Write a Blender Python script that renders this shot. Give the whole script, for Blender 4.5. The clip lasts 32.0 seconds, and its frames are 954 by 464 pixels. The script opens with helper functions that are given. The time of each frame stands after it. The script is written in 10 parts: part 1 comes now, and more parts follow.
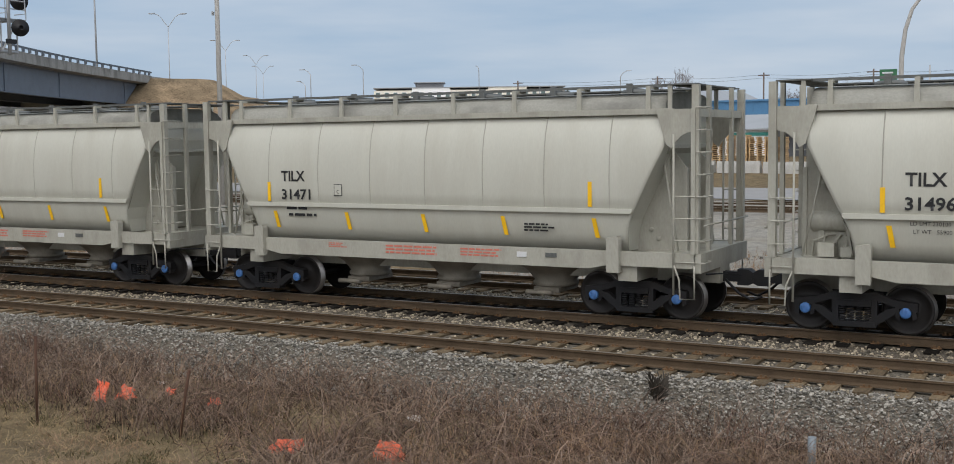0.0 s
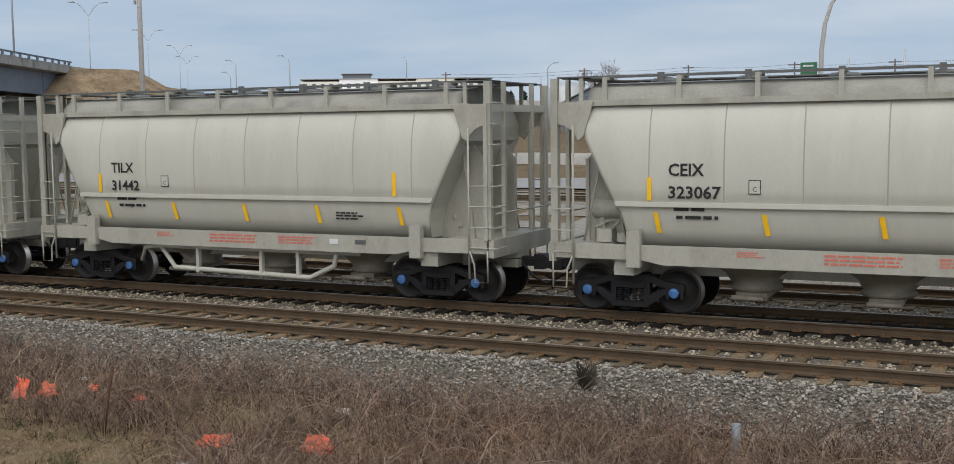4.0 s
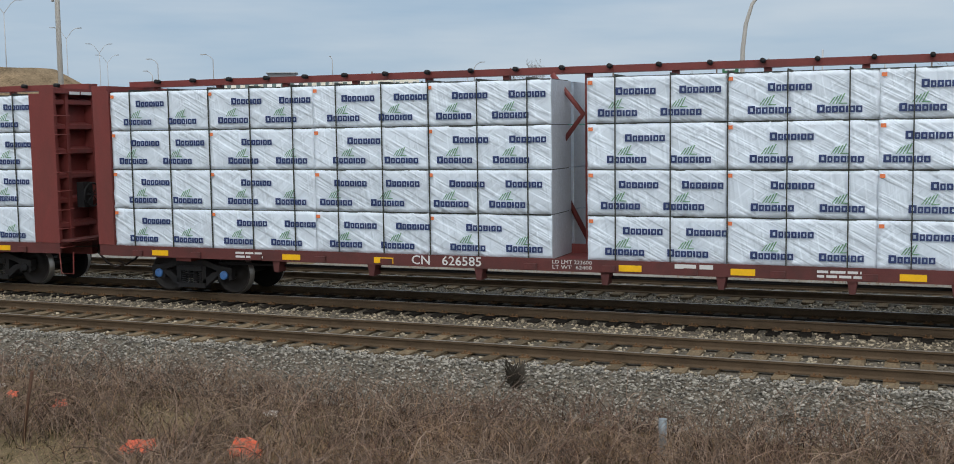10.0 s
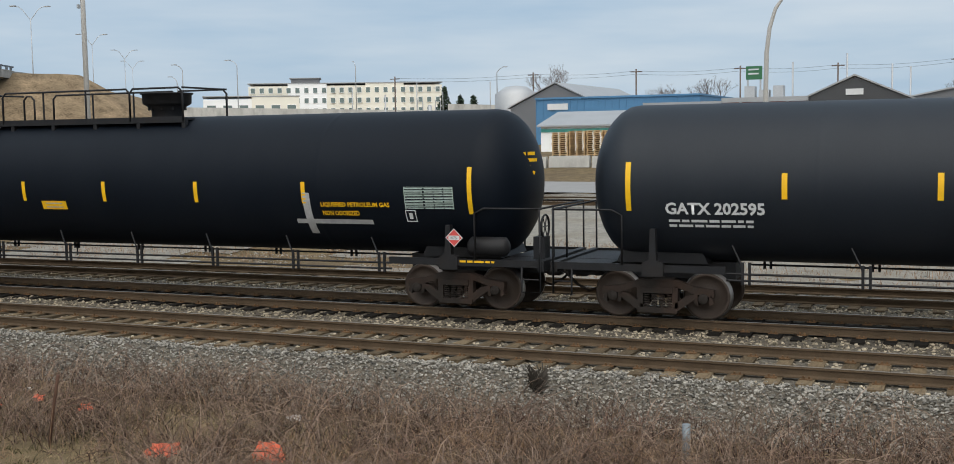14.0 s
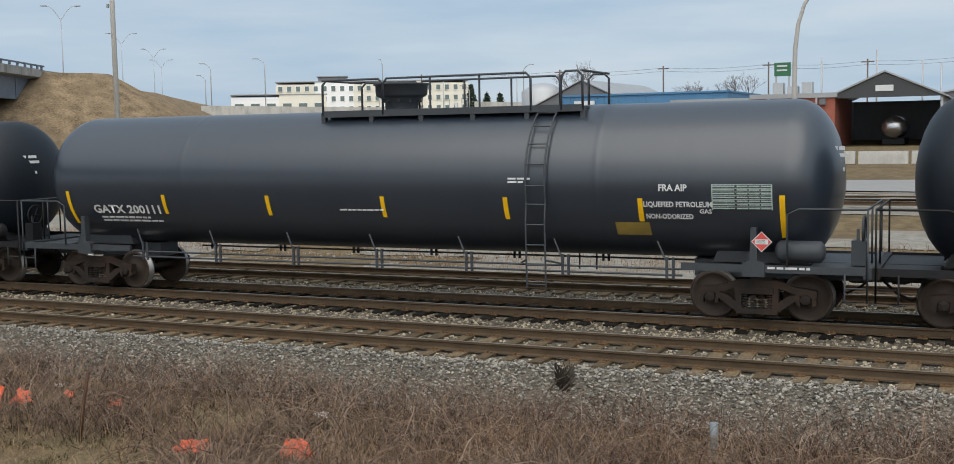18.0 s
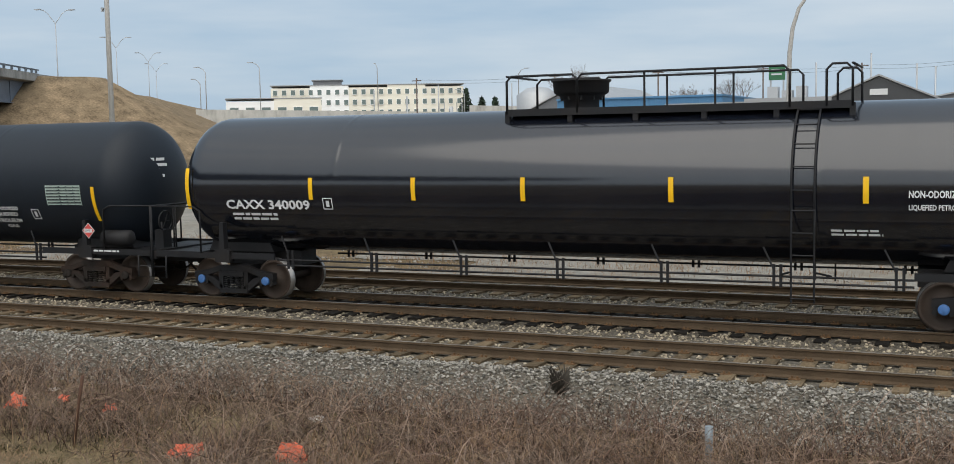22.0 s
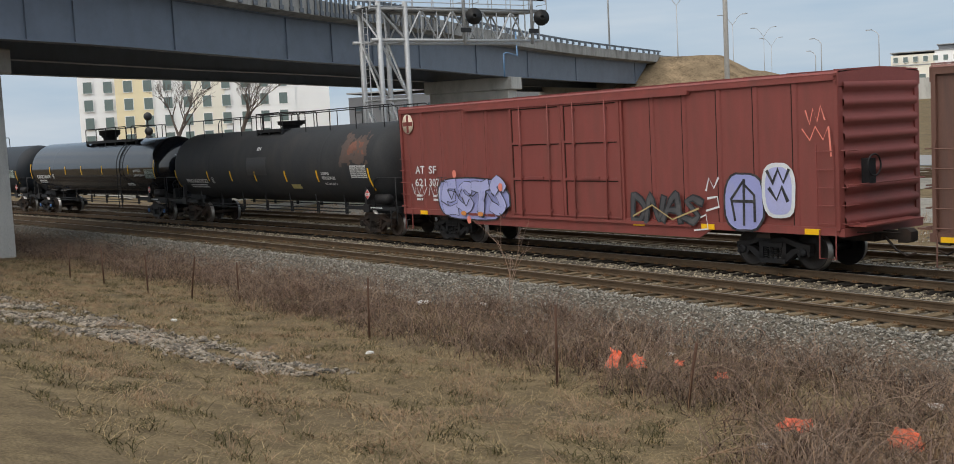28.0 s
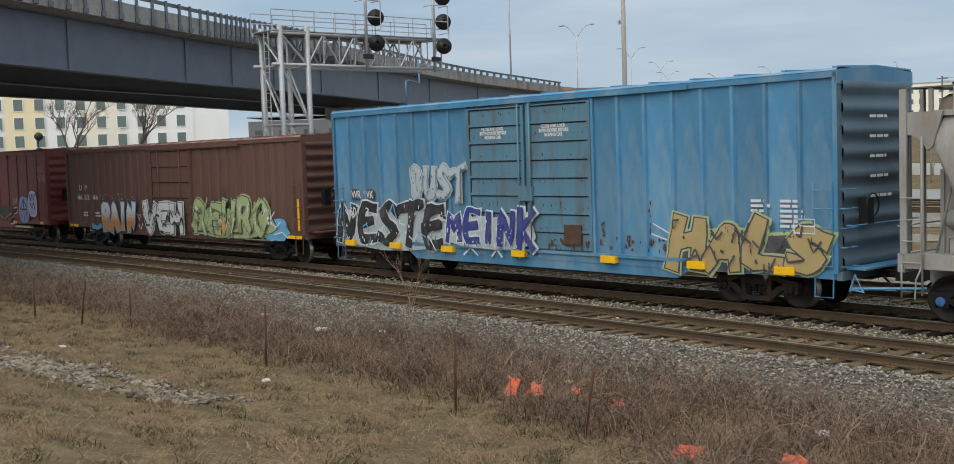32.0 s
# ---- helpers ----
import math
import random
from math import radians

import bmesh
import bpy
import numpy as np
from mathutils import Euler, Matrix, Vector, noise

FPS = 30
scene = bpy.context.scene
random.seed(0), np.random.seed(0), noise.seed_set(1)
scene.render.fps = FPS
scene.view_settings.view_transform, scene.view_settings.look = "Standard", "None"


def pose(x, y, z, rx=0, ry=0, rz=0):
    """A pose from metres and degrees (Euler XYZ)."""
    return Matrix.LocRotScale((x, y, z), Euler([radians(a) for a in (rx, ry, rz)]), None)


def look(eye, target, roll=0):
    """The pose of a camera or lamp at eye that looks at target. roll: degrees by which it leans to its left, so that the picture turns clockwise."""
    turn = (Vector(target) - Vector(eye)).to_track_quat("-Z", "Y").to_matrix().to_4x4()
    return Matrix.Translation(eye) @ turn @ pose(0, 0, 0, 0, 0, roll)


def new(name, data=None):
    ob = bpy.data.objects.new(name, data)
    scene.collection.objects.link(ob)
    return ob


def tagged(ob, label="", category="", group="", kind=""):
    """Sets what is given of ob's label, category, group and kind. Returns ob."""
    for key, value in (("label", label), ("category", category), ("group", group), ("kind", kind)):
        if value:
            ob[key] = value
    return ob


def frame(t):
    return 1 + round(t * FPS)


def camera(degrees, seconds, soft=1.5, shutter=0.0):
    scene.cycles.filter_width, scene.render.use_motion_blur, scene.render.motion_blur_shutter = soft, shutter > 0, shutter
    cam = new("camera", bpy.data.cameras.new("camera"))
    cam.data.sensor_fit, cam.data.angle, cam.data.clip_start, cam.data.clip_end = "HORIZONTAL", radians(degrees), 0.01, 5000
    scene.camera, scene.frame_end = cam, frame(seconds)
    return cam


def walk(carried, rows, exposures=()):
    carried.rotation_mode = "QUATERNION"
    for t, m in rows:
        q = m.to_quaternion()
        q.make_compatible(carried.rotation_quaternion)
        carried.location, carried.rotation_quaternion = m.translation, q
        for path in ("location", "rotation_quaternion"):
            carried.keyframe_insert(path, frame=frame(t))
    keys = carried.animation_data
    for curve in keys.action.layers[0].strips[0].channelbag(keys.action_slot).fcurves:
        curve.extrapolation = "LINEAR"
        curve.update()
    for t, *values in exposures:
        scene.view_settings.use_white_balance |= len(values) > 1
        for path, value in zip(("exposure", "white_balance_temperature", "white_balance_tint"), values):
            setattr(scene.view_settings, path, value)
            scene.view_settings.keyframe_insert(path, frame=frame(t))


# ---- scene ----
EYE_X, EYE_Y, EYE_Z = 0.0, 0.0, 3.63
cam = camera(45.93, 32.0, 0.9)
walk(cam, [
    (0.0, pose(EYE_X, EYE_Y, EYE_Z, 85.330, 0.732, 29.195)),
    (0.5, pose(EYE_X, EYE_Y, EYE_Z, 85.414, 0.695, 29.003)),
    (1.0, pose(EYE_X, EYE_Y, EYE_Z, 85.422, 0.586, 27.582)),
    (1.5, pose(EYE_X, EYE_Y, EYE_Z, 85.044, 0.481, 27.422)),
    (2.0, pose(EYE_X, EYE_Y, EYE_Z, 84.790, 0.447, 27.197)),
    (2.5, pose(EYE_X, EYE_Y, EYE_Z, 84.678, 0.375, 26.877)),
    (3.0, pose(EYE_X, EYE_Y, EYE_Z, 84.688, 0.439, 26.260)),
    (3.5, pose(EYE_X, EYE_Y, EYE_Z, 84.897, 0.529, 25.826)),
    (4.0, pose(EYE_X, EYE_Y, EYE_Z, 84.860, 0.700, 25.552)),
    (4.5, pose(EYE_X, EYE_Y, EYE_Z, 84.630, 0.807, 24.222)),
    (6.5, pose(EYE_X, EYE_Y, EYE_Z, 84.195, 0.607, 22.376)),
    (7.0, pose(EYE_X, EYE_Y, EYE_Z, 84.437, 0.562, 21.795)),
    (7.5, pose(EYE_X, EYE_Y, EYE_Z, 84.589, 0.569, 21.423)),
    (8.0, pose(EYE_X, EYE_Y, EYE_Z, 84.692, 0.604, 21.335)),
    (8.5, pose(EYE_X, EYE_Y, EYE_Z, 84.783, 0.633, 21.464)),
    (9.0, pose(EYE_X, EYE_Y, EYE_Z, 84.747, 0.747, 21.857)),
    (9.5, pose(EYE_X, EYE_Y, EYE_Z, 84.725, 0.851, 21.803)),
    (10.0, pose(EYE_X, EYE_Y, EYE_Z, 84.775, 0.817, 21.853)),
    (10.5, pose(EYE_X, EYE_Y, EYE_Z, 84.822, 0.887, 22.157)),
    (11.0, pose(EYE_X, EYE_Y, EYE_Z, 84.767, 1.010, 22.576)),
    (11.5, pose(EYE_X, EYE_Y, EYE_Z, 84.942, 0.999, 23.010)),
    (12.0, pose(EYE_X, EYE_Y, EYE_Z, 85.160, 1.046, 23.126)),
    (12.5, pose(EYE_X, EYE_Y, EYE_Z, 85.249, 1.006, 23.192)),
    (13.0, pose(EYE_X, EYE_Y, EYE_Z, 85.299, 0.968, 22.744)),
    (13.5, pose(EYE_X, EYE_Y, EYE_Z, 85.087, 0.964, 22.884)),
    (15.5, pose(EYE_X, EYE_Y, EYE_Z, 85.090, 1.063, 23.628)),
    (16.0, pose(EYE_X, EYE_Y, EYE_Z, 85.226, 1.101, 24.051)),
    (16.5, pose(EYE_X, EYE_Y, EYE_Z, 85.123, 1.106, 24.023)),
    (17.0, pose(EYE_X, EYE_Y, EYE_Z, 85.088, 1.113, 24.140)),
    (17.5, pose(EYE_X, EYE_Y, EYE_Z, 85.012, 1.040, 24.313)),
    (18.0, pose(EYE_X, EYE_Y, EYE_Z, 84.937, 1.075, 24.347)),
    (18.5, pose(EYE_X, EYE_Y, EYE_Z, 85.026, 1.094, 24.656)),
    (19.0, pose(EYE_X, EYE_Y, EYE_Z, 85.027, 1.211, 24.773)),
    (19.5, pose(EYE_X, EYE_Y, EYE_Z, 84.921, 1.171, 24.915)),
    (20.0, pose(EYE_X, EYE_Y, EYE_Z, 84.886, 1.130, 24.841)),
    (20.5, pose(EYE_X, EYE_Y, EYE_Z, 84.886, 1.133, 24.858)),
    (21.0, pose(EYE_X, EYE_Y, EYE_Z, 84.956, 1.067, 24.844)),
    (21.5, pose(EYE_X, EYE_Y, EYE_Z, 85.003, 1.015, 24.643)),
    (22.0, pose(EYE_X, EYE_Y, EYE_Z, 85.123, 1.074, 24.095)),
    (22.5, pose(EYE_X, EYE_Y, EYE_Z, 85.590, 1.087, 22.469)),
    (23.0, pose(EYE_X, EYE_Y, EYE_Z, 85.709, 1.192, 21.749)),
    (23.5, pose(EYE_X, EYE_Y, EYE_Z, 85.644, 1.396, 22.335)),
    (24.0, pose(EYE_X, EYE_Y, EYE_Z, 85.329, 1.392, 23.661)),
    (24.5, pose(EYE_X, EYE_Y, EYE_Z, 84.380, 1.746, 27.155)),
    (25.0, pose(EYE_X, EYE_Y, EYE_Z, 84.305, 2.367, 34.487)),
    (25.5, pose(EYE_X, EYE_Y, EYE_Z, 84.491, 2.607, 42.297)),
    (26.0, pose(EYE_X, EYE_Y, EYE_Z, 84.155, 2.108, 45.975)),
    (26.5, pose(EYE_X, EYE_Y, EYE_Z, 84.256, 2.252, 48.058)),
    (28.5, pose(EYE_X, EYE_Y, EYE_Z, 84.935, 2.958, 55.234)),
    (29.0, pose(EYE_X, EYE_Y, EYE_Z, 84.548, 2.789, 54.225)),
    (29.5, pose(EYE_X, EYE_Y, EYE_Z, 84.388, 2.723, 53.829)),
    (30.0, pose(EYE_X, EYE_Y, EYE_Z, 84.529, 2.538, 53.385)),
    (30.5, pose(EYE_X, EYE_Y, EYE_Z, 85.359, 2.247, 52.247)),
    (31.0, pose(EYE_X, EYE_Y, EYE_Z, 85.872, 2.013, 50.875)),
    (31.5, pose(EYE_X, EYE_Y, EYE_Z, 85.984, 1.928, 50.074)),
    (32.0, pose(EYE_X, EYE_Y, EYE_Z, 86.059, 1.874, 49.504)),
], [(0.0, 0.0, 6550.0, 12.5), (4.5, 0.0, 6550.0, 12.5), (6.8, -0.03, 6560.0, 9.5), (11.0, -0.03, 6560.0, 9.5), (12.5, 0.12, 6660.0, 9.5), (25.0, 0.12, 6660.0, 9.5), (26.5, 0.1, 6760.0, 10.5), (28.5, 0.08, 6850.0, 11.5), (32.0, 0.05, 6750.0, 9.5)])

# world: high thin overcast over a pale blue sky
SUN_EL, SUN_AZ = 54.0, 163.0
world = bpy.data.worlds.new("overcast_sky")
scene.world = world
world.use_nodes = True
wn, wl = world.node_tree.nodes, world.node_tree.links
wn.clear()
w_out = wn.new("ShaderNodeOutputWorld")
w_bg = wn.new("ShaderNodeBackground")
w_sky = wn.new("ShaderNodeTexSky")
w_sky.sky_type = "NISHITA"
w_sky.sun_disc = False
w_sky.sun_elevation, w_sky.sun_rotation = radians(SUN_EL), radians(SUN_AZ)
w_co = wn.new("ShaderNodeTexCoord")
w_map = wn.new("ShaderNodeMapping")
w_map.inputs["Scale"].default_value = (1.6, 1.6, 11.0)
w_noise = wn.new("ShaderNodeTexNoise")
w_noise.inputs["Scale"].default_value = 1.4
w_noise.inputs["Detail"].default_value = 5.0
w_noise.inputs["Roughness"].default_value = 0.55
w_ramp = wn.new("ShaderNodeValToRGB")
w_ramp.color_ramp.elements[0].position, w_ramp.color_ramp.elements[0].color = 0.36, (4.35, 6.05, 8.0, 1)
w_ramp.color_ramp.elements[1].position, w_ramp.color_ramp.elements[1].color = 0.68, (6.9, 7.95, 9.1, 1)
w_mix = wn.new("ShaderNodeMixRGB")
w_mix.inputs["Fac"].default_value = 0.9
wl.new(w_co.outputs["Generated"], w_map.inputs["Vector"])
wl.new(w_map.outputs["Vector"], w_noise.inputs["Vector"])
wl.new(w_noise.outputs["Fac"], w_ramp.inputs["Fac"])
wl.new(w_sky.outputs["Color"], w_mix.inputs["Color1"])
wl.new(w_ramp.outputs["Color"], w_mix.inputs["Color2"])
# a thin overcast: brighter overhead and round the veiled sun
w_dot = wn.new("ShaderNodeVectorMath")
w_dot.operation = "DOT_PRODUCT"
SUN_DIR = (math.sin(radians(SUN_AZ)) * math.cos(radians(SUN_EL)), math.cos(radians(SUN_AZ)) * math.cos(radians(SUN_EL)), math.sin(radians(SUN_EL)))
w_dot.inputs[1].default_value = SUN_DIR
w_pos = wn.new("ShaderNodeMath")
w_pos.operation = "MAXIMUM"
w_pos.inputs[1].default_value = 0.0
w_pow = wn.new("ShaderNodeMath")
w_pow.operation = "POWER"
w_pow.inputs[1].default_value = 1.6
w_veil = wn.new("ShaderNodeVectorMath")
w_veil.operation = "SCALE"
w_veil.inputs[0].default_value = (11.5, 11.0, 10.2)
w_glow = wn.new("ShaderNodeVectorMath")
w_glow.operation = "ADD"
wl.new(w_co.outputs["Generated"], w_dot.inputs[0])
wl.new(w_dot.outputs["Value"], w_pos.inputs[0])
wl.new(w_pos.outputs[0], w_pow.inputs[0])
wl.new(w_pow.outputs[0], w_veil.inputs["Scale"])
wl.new(w_mix.outputs["Color"], w_glow.inputs[0])
wl.new(w_veil.outputs["Vector"], w_glow.inputs[1])
wl.new(w_glow.outputs["Vector"], w_bg.inputs["Color"])
w_bg.inputs["Strength"].default_value = 0.082
wl.new(w_bg.outputs["Background"], w_out.inputs["Surface"])

sun = new("sun", bpy.data.lights.new("sun", "SUN"))
sun.data.energy, sun.data.angle, sun.data.color = 1.3, radians(75), (1.0, 0.94, 0.85)
sun.matrix_world = look((0, 0, 60), (-60 * SUN_DIR[0], -60 * SUN_DIR[1], 60 - 60 * SUN_DIR[2]))
scene.view_settings.exposure = 0.0


# ---- materials ----
def mat(name, color, rough=0.7, metal=0.0, var=0.25, scale=6.0, fine=60.0, bump=0.15, dirt=None, dirt_amt=0.0, dirt_scale=1.2, per=0.0, stretch=(1, 1, 1), spec=0.5, island=0.0):
    """A surface with colour variation at two sizes, patches of a second colour and fine relief."""
    m = bpy.data.materials.new(name)
    m.use_nodes = True
    n, l = m.node_tree.nodes, m.node_tree.links
    b = n["Principled BSDF"]
    b.inputs["Roughness"].default_value, b.inputs["Metallic"].default_value = rough, metal
    b.inputs["Specular IOR Level"].default_value = spec
    co = n.new("ShaderNodeTexCoord")
    mp = n.new("ShaderNodeMapping")
    mp.inputs["Scale"].default_value = stretch
    l.new(co.outputs["Object"], mp.inputs["Vector"])
    big, small = n.new("ShaderNodeTexNoise"), n.new("ShaderNodeTexNoise")
    big.inputs["Scale"].default_value, big.inputs["Detail"].default_value = scale, 4
    small.inputs["Scale"].default_value, small.inputs["Detail"].default_value = fine, 3
    l.new(mp.outputs["Vector"], big.inputs["Vector"])
    l.new(mp.outputs["Vector"], small.inputs["Vector"])
    add = n.new("ShaderNodeMath")
    add.operation = "MULTIPLY_ADD"
    add.inputs[1].default_value = 0.5
    l.new(small.outputs["Fac"], add.inputs[0])
    half = n.new("ShaderNodeMath")
    half.operation = "MULTIPLY"
    half.inputs[1].default_value = 0.5
    l.new(big.outputs["Fac"], half.inputs[0])
    l.new(half.outputs[0], add.inputs[2])
    ramp = n.new("ShaderNodeValToRGB")
    lo, hi = [max(0.0, c * (1 - var)) for c in color], [min(1.0, c * (1 + var)) for c in color]
    ramp.color_ramp.elements[0].position, ramp.color_ramp.elements[0].color = 0.33, (*lo, 1)
    ramp.color_ramp.elements[1].position, ramp.color_ramp.elements[1].color = 0.67, (*hi, 1)
    l.new(add.outputs[0], ramp.inputs["Fac"])
    last = ramp.outputs["Color"]
    if dirt_amt:
        dn = n.new("ShaderNodeTexNoise")
        dn.inputs["Scale"].default_value, dn.inputs["Detail"].default_value, dn.inputs["Roughness"].default_value = dirt_scale, 6, 0.62
        l.new(mp.outputs["Vector"], dn.inputs["Vector"])
        dr = n.new("ShaderNodeValToRGB")
        dr.color_ramp.elements[0].position, dr.color_ramp.elements[0].color = 0.48, (0, 0, 0, 1)
        dr.color_ramp.elements[1].position, dr.color_ramp.elements[1].color = 0.72, (dirt_amt, dirt_amt, dirt_amt, 1)
        l.new(dn.outputs["Fac"], dr.inputs["Fac"])
        mx = n.new("ShaderNodeMixRGB")
        l.new(dr.outputs["Color"], mx.inputs["Fac"])
        l.new(last, mx.inputs["Color1"])
        mx.inputs["Color2"].default_value = (*dirt, 1)
        last = mx.outputs["Color"]
    if per or island:
        src = n.new("ShaderNodeNewGeometry").outputs["Random Per Island"] if island else n.new("ShaderNodeObjectInfo").outputs["Random"]
        mr = n.new("ShaderNodeMapRange")
        a = island or per
        mr.inputs["To Min"].default_value, mr.inputs["To Max"].default_value = 1 - a, 1 + a
        l.new(src, mr.inputs["Value"])
        hs = n.new("ShaderNodeHueSaturation")
        l.new(mr.outputs["Result"], hs.inputs["Value"])
        l.new(last, hs.inputs["Color"])
        last = hs.outputs["Color"]
    l.new(last, b.inputs["Base Color"])
    if bump:
        bp = n.new("ShaderNodeBump")
        bp.inputs["Strength"].default_value, bp.inputs["Distance"].default_value = bump, 0.02
        l.new(small.outputs["Fac"], bp.inputs["Height"])
        l.new(bp.outputs["Normal"], b.inputs["Normal"])
    return m


M_HOPPER_ROOF = mat("sooty_hopper_roof", (0.28, 0.275, 0.24), 0.7, var=0.15, scale=1.0, fine=25, bump=0.05, dirt=(0.12, 0.115, 0.10), dirt_amt=0.8, dirt_scale=0.9, stretch=(0.8, 1, 1))
M_ROOF_RUST = mat("rusty_hopper_roof", (0.14, 0.105, 0.08), 0.8, var=0.3, scale=2.0, dirt=(0.07, 0.05, 0.04), dirt_amt=0.8)
# hopper paint with more grime, darkened as well for the frame's shade
M_HOPPER_FRAME = mat("grimy_shaded_frame_paint", (0.375, 0.365, 0.31), 0.6, var=0.12, scale=1.2, fine=25, bump=0.04, dirt=(0.2, 0.185, 0.15), dirt_amt=0.6, dirt_scale=1.4, stretch=(1, 1, 0.4))
M_HOPPER = mat("hopper_paint", (0.50, 0.495, 0.43), 0.5, var=0.05, scale=0.7, fine=25, bump=0.02, dirt=(0.36, 0.335, 0.27), dirt_amt=0.35, dirt_scale=0.8, stretch=(1.6, 1, 0.35))
M_HOPPER_OLD = mat("weathered_hopper_paint", (0.29, 0.285, 0.265), 0.65, var=0.15, scale=1.2, fine=25, bump=0.05, dirt=(0.2, 0.16, 0.12), dirt_amt=0.6, dirt_scale=1.4, stretch=(1.6, 1, 0.3))
M_SEAM = mat("weathered_seam_paint", (0.37, 0.355, 0.305), 0.7, var=0.15, scale=2)
M_WALKWAY = mat("galvanised_walkway", (0.12, 0.125, 0.12), 0.6, 0.3)
M_TANK = mat("black_tank_paint", (0.0105, 0.0148, 0.0215), 0.5, var=0.12, scale=0.5, fine=40, bump=0.015, dirt=(0.019, 0.0235, 0.03), dirt_amt=0.5, dirt_scale=0.6, stretch=(1, 1, 0.4), spec=0.3)
M_TANK_JET = mat("jet_black_tank_paint", (0.0045, 0.0072, 0.012), 0.5, var=0.12, scale=0.5, fine=40, bump=0.02, dirt=(0.009, 0.012, 0.017), dirt_amt=0.5, dirt_scale=0.6, stretch=(1, 1, 0.4), spec=0.13)
M_TANK_GREY = mat("satin_blue_black_tank_paint", (0.022, 0.030, 0.043), 0.3, var=0.1, scale=0.5, fine=40, bump=0, dirt=(0.03, 0.036, 0.046), dirt_amt=0.4, dirt_scale=0.8, stretch=(3.0, 1, 0.25), spec=0.9)
M_TANK_GLOSS = mat("glossy_black_tank_paint", (0.006, 0.0075, 0.012), 0.13, var=0.12, scale=0.5, fine=40, bump=0, dirt=(0.02, 0.021, 0.026), dirt_amt=0.25, dirt_scale=0.7, stretch=(2.5, 1, 0.3), spec=0.9)
M_TANK_OLD = mat("faded_black_tank_paint", (0.028, 0.030, 0.033), 0.7, var=0.2, scale=0.6, fine=30, bump=0.04, dirt=(0.055, 0.05, 0.046), dirt_amt=0.7, dirt_scale=0.7, stretch=(1, 1, 0.45), spec=0.3)
M_IRON = mat("dark_cast_steel", (0.012, 0.0125, 0.0145), 0.6, 0.0, spec=0.3, var=0.3, scale=4, dirt=(0.026, 0.02, 0.016), dirt_amt=0.5)
M_IRON_BROWN = mat("rusty_cast_steel", (0.026, 0.021, 0.018), 0.8, 0.0, spec=0.25, var=0.3, scale=4, dirt=(0.085, 0.046, 0.03), dirt_amt=0.55)
M_WHEEL = mat("wheel_steel", (0.022, 0.019, 0.018), 0.6, 0.2, var=0.3, scale=3)
M_WHEEL_RUST = mat("rusty_wheel_steel", (0.052, 0.036, 0.027), 0.7, 0.1, var=0.35, scale=3)
M_TREAD = mat("polished_tread", (0.35, 0.34, 0.33), 0.35, 0.9, var=0.1)
M_CAP_BLUE = mat("blue_bearing_cap", (0.06, 0.17, 0.42), 0.5, var=0.15, dirt=(0.03, 0.03, 0.03), dirt_amt=0.5, dirt_scale=8)
M_BOX_RED = mat("centrebeam_oxide_red", (0.175, 0.034, 0.03), 0.6, var=0.15, scale=1.5, dirt=(0.07, 0.03, 0.025), dirt_amt=0.5, stretch=(1, 1, 0.4))
M_SILL_RED = mat("grimy_sill_red", (0.105, 0.026, 0.024), 0.7, var=0.25, scale=2, dirt=(0.045, 0.022, 0.02), dirt_amt=0.7, dirt_scale=1.6)
M_SF = mat("boxcar_red_paint", (0.215, 0.05, 0.042), 0.6, var=0.12, scale=1.0, dirt=(0.13, 0.045, 0.035), dirt_amt=0.6, dirt_scale=0.9, stretch=(1.6, 1, 0.3))
M_UP = mat("boxcar_brown_paint", (0.13, 0.062, 0.045), 0.7, var=0.15, scale=1.0, dirt=(0.065, 0.042, 0.037), dirt_amt=0.75, dirt_scale=0.9, stretch=(2.0, 1, 0.25), per=0.07)
M_UP_ROOF = mat("peeling_roof_paint", (0.19, 0.085, 0.07), 0.7, var=0.2, scale=1.5, dirt=(0.55, 0.49, 0.47), dirt_amt=0.8, dirt_scale=2.0, stretch=(0.6, 1, 1))
M_BLUE = mat("boxcar_blue_paint", (0.06, 0.21, 0.365), 0.5, var=0.22, scale=0.9, dirt=(0.24, 0.33, 0.37), dirt_amt=0.75, dirt_scale=0.7, stretch=(1.6, 1, 0.5), per=0.18)
M_BLUE_DOOR = mat("rust_streaked_blue_paint", (0.085, 0.20, 0.28), 0.6, var=0.15, scale=0.9, dirt=(0.11, 0.085, 0.06), dirt_amt=0.75, dirt_scale=1.5, stretch=(2.2, 1, 0.35))
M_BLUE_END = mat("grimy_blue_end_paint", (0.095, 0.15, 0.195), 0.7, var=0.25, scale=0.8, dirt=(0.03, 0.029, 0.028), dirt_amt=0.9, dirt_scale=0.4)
# dark colour for door gaps and for shade lines drawn along ribs
M_GAP_SHADE = mat("dark_gap_and_shade", (0.03, 0.02, 0.017), 0.9, var=0.4, scale=4, spec=0.1)
M_RUST = mat("rust", (0.085, 0.042, 0.025), 0.85, var=0.4, scale=5)


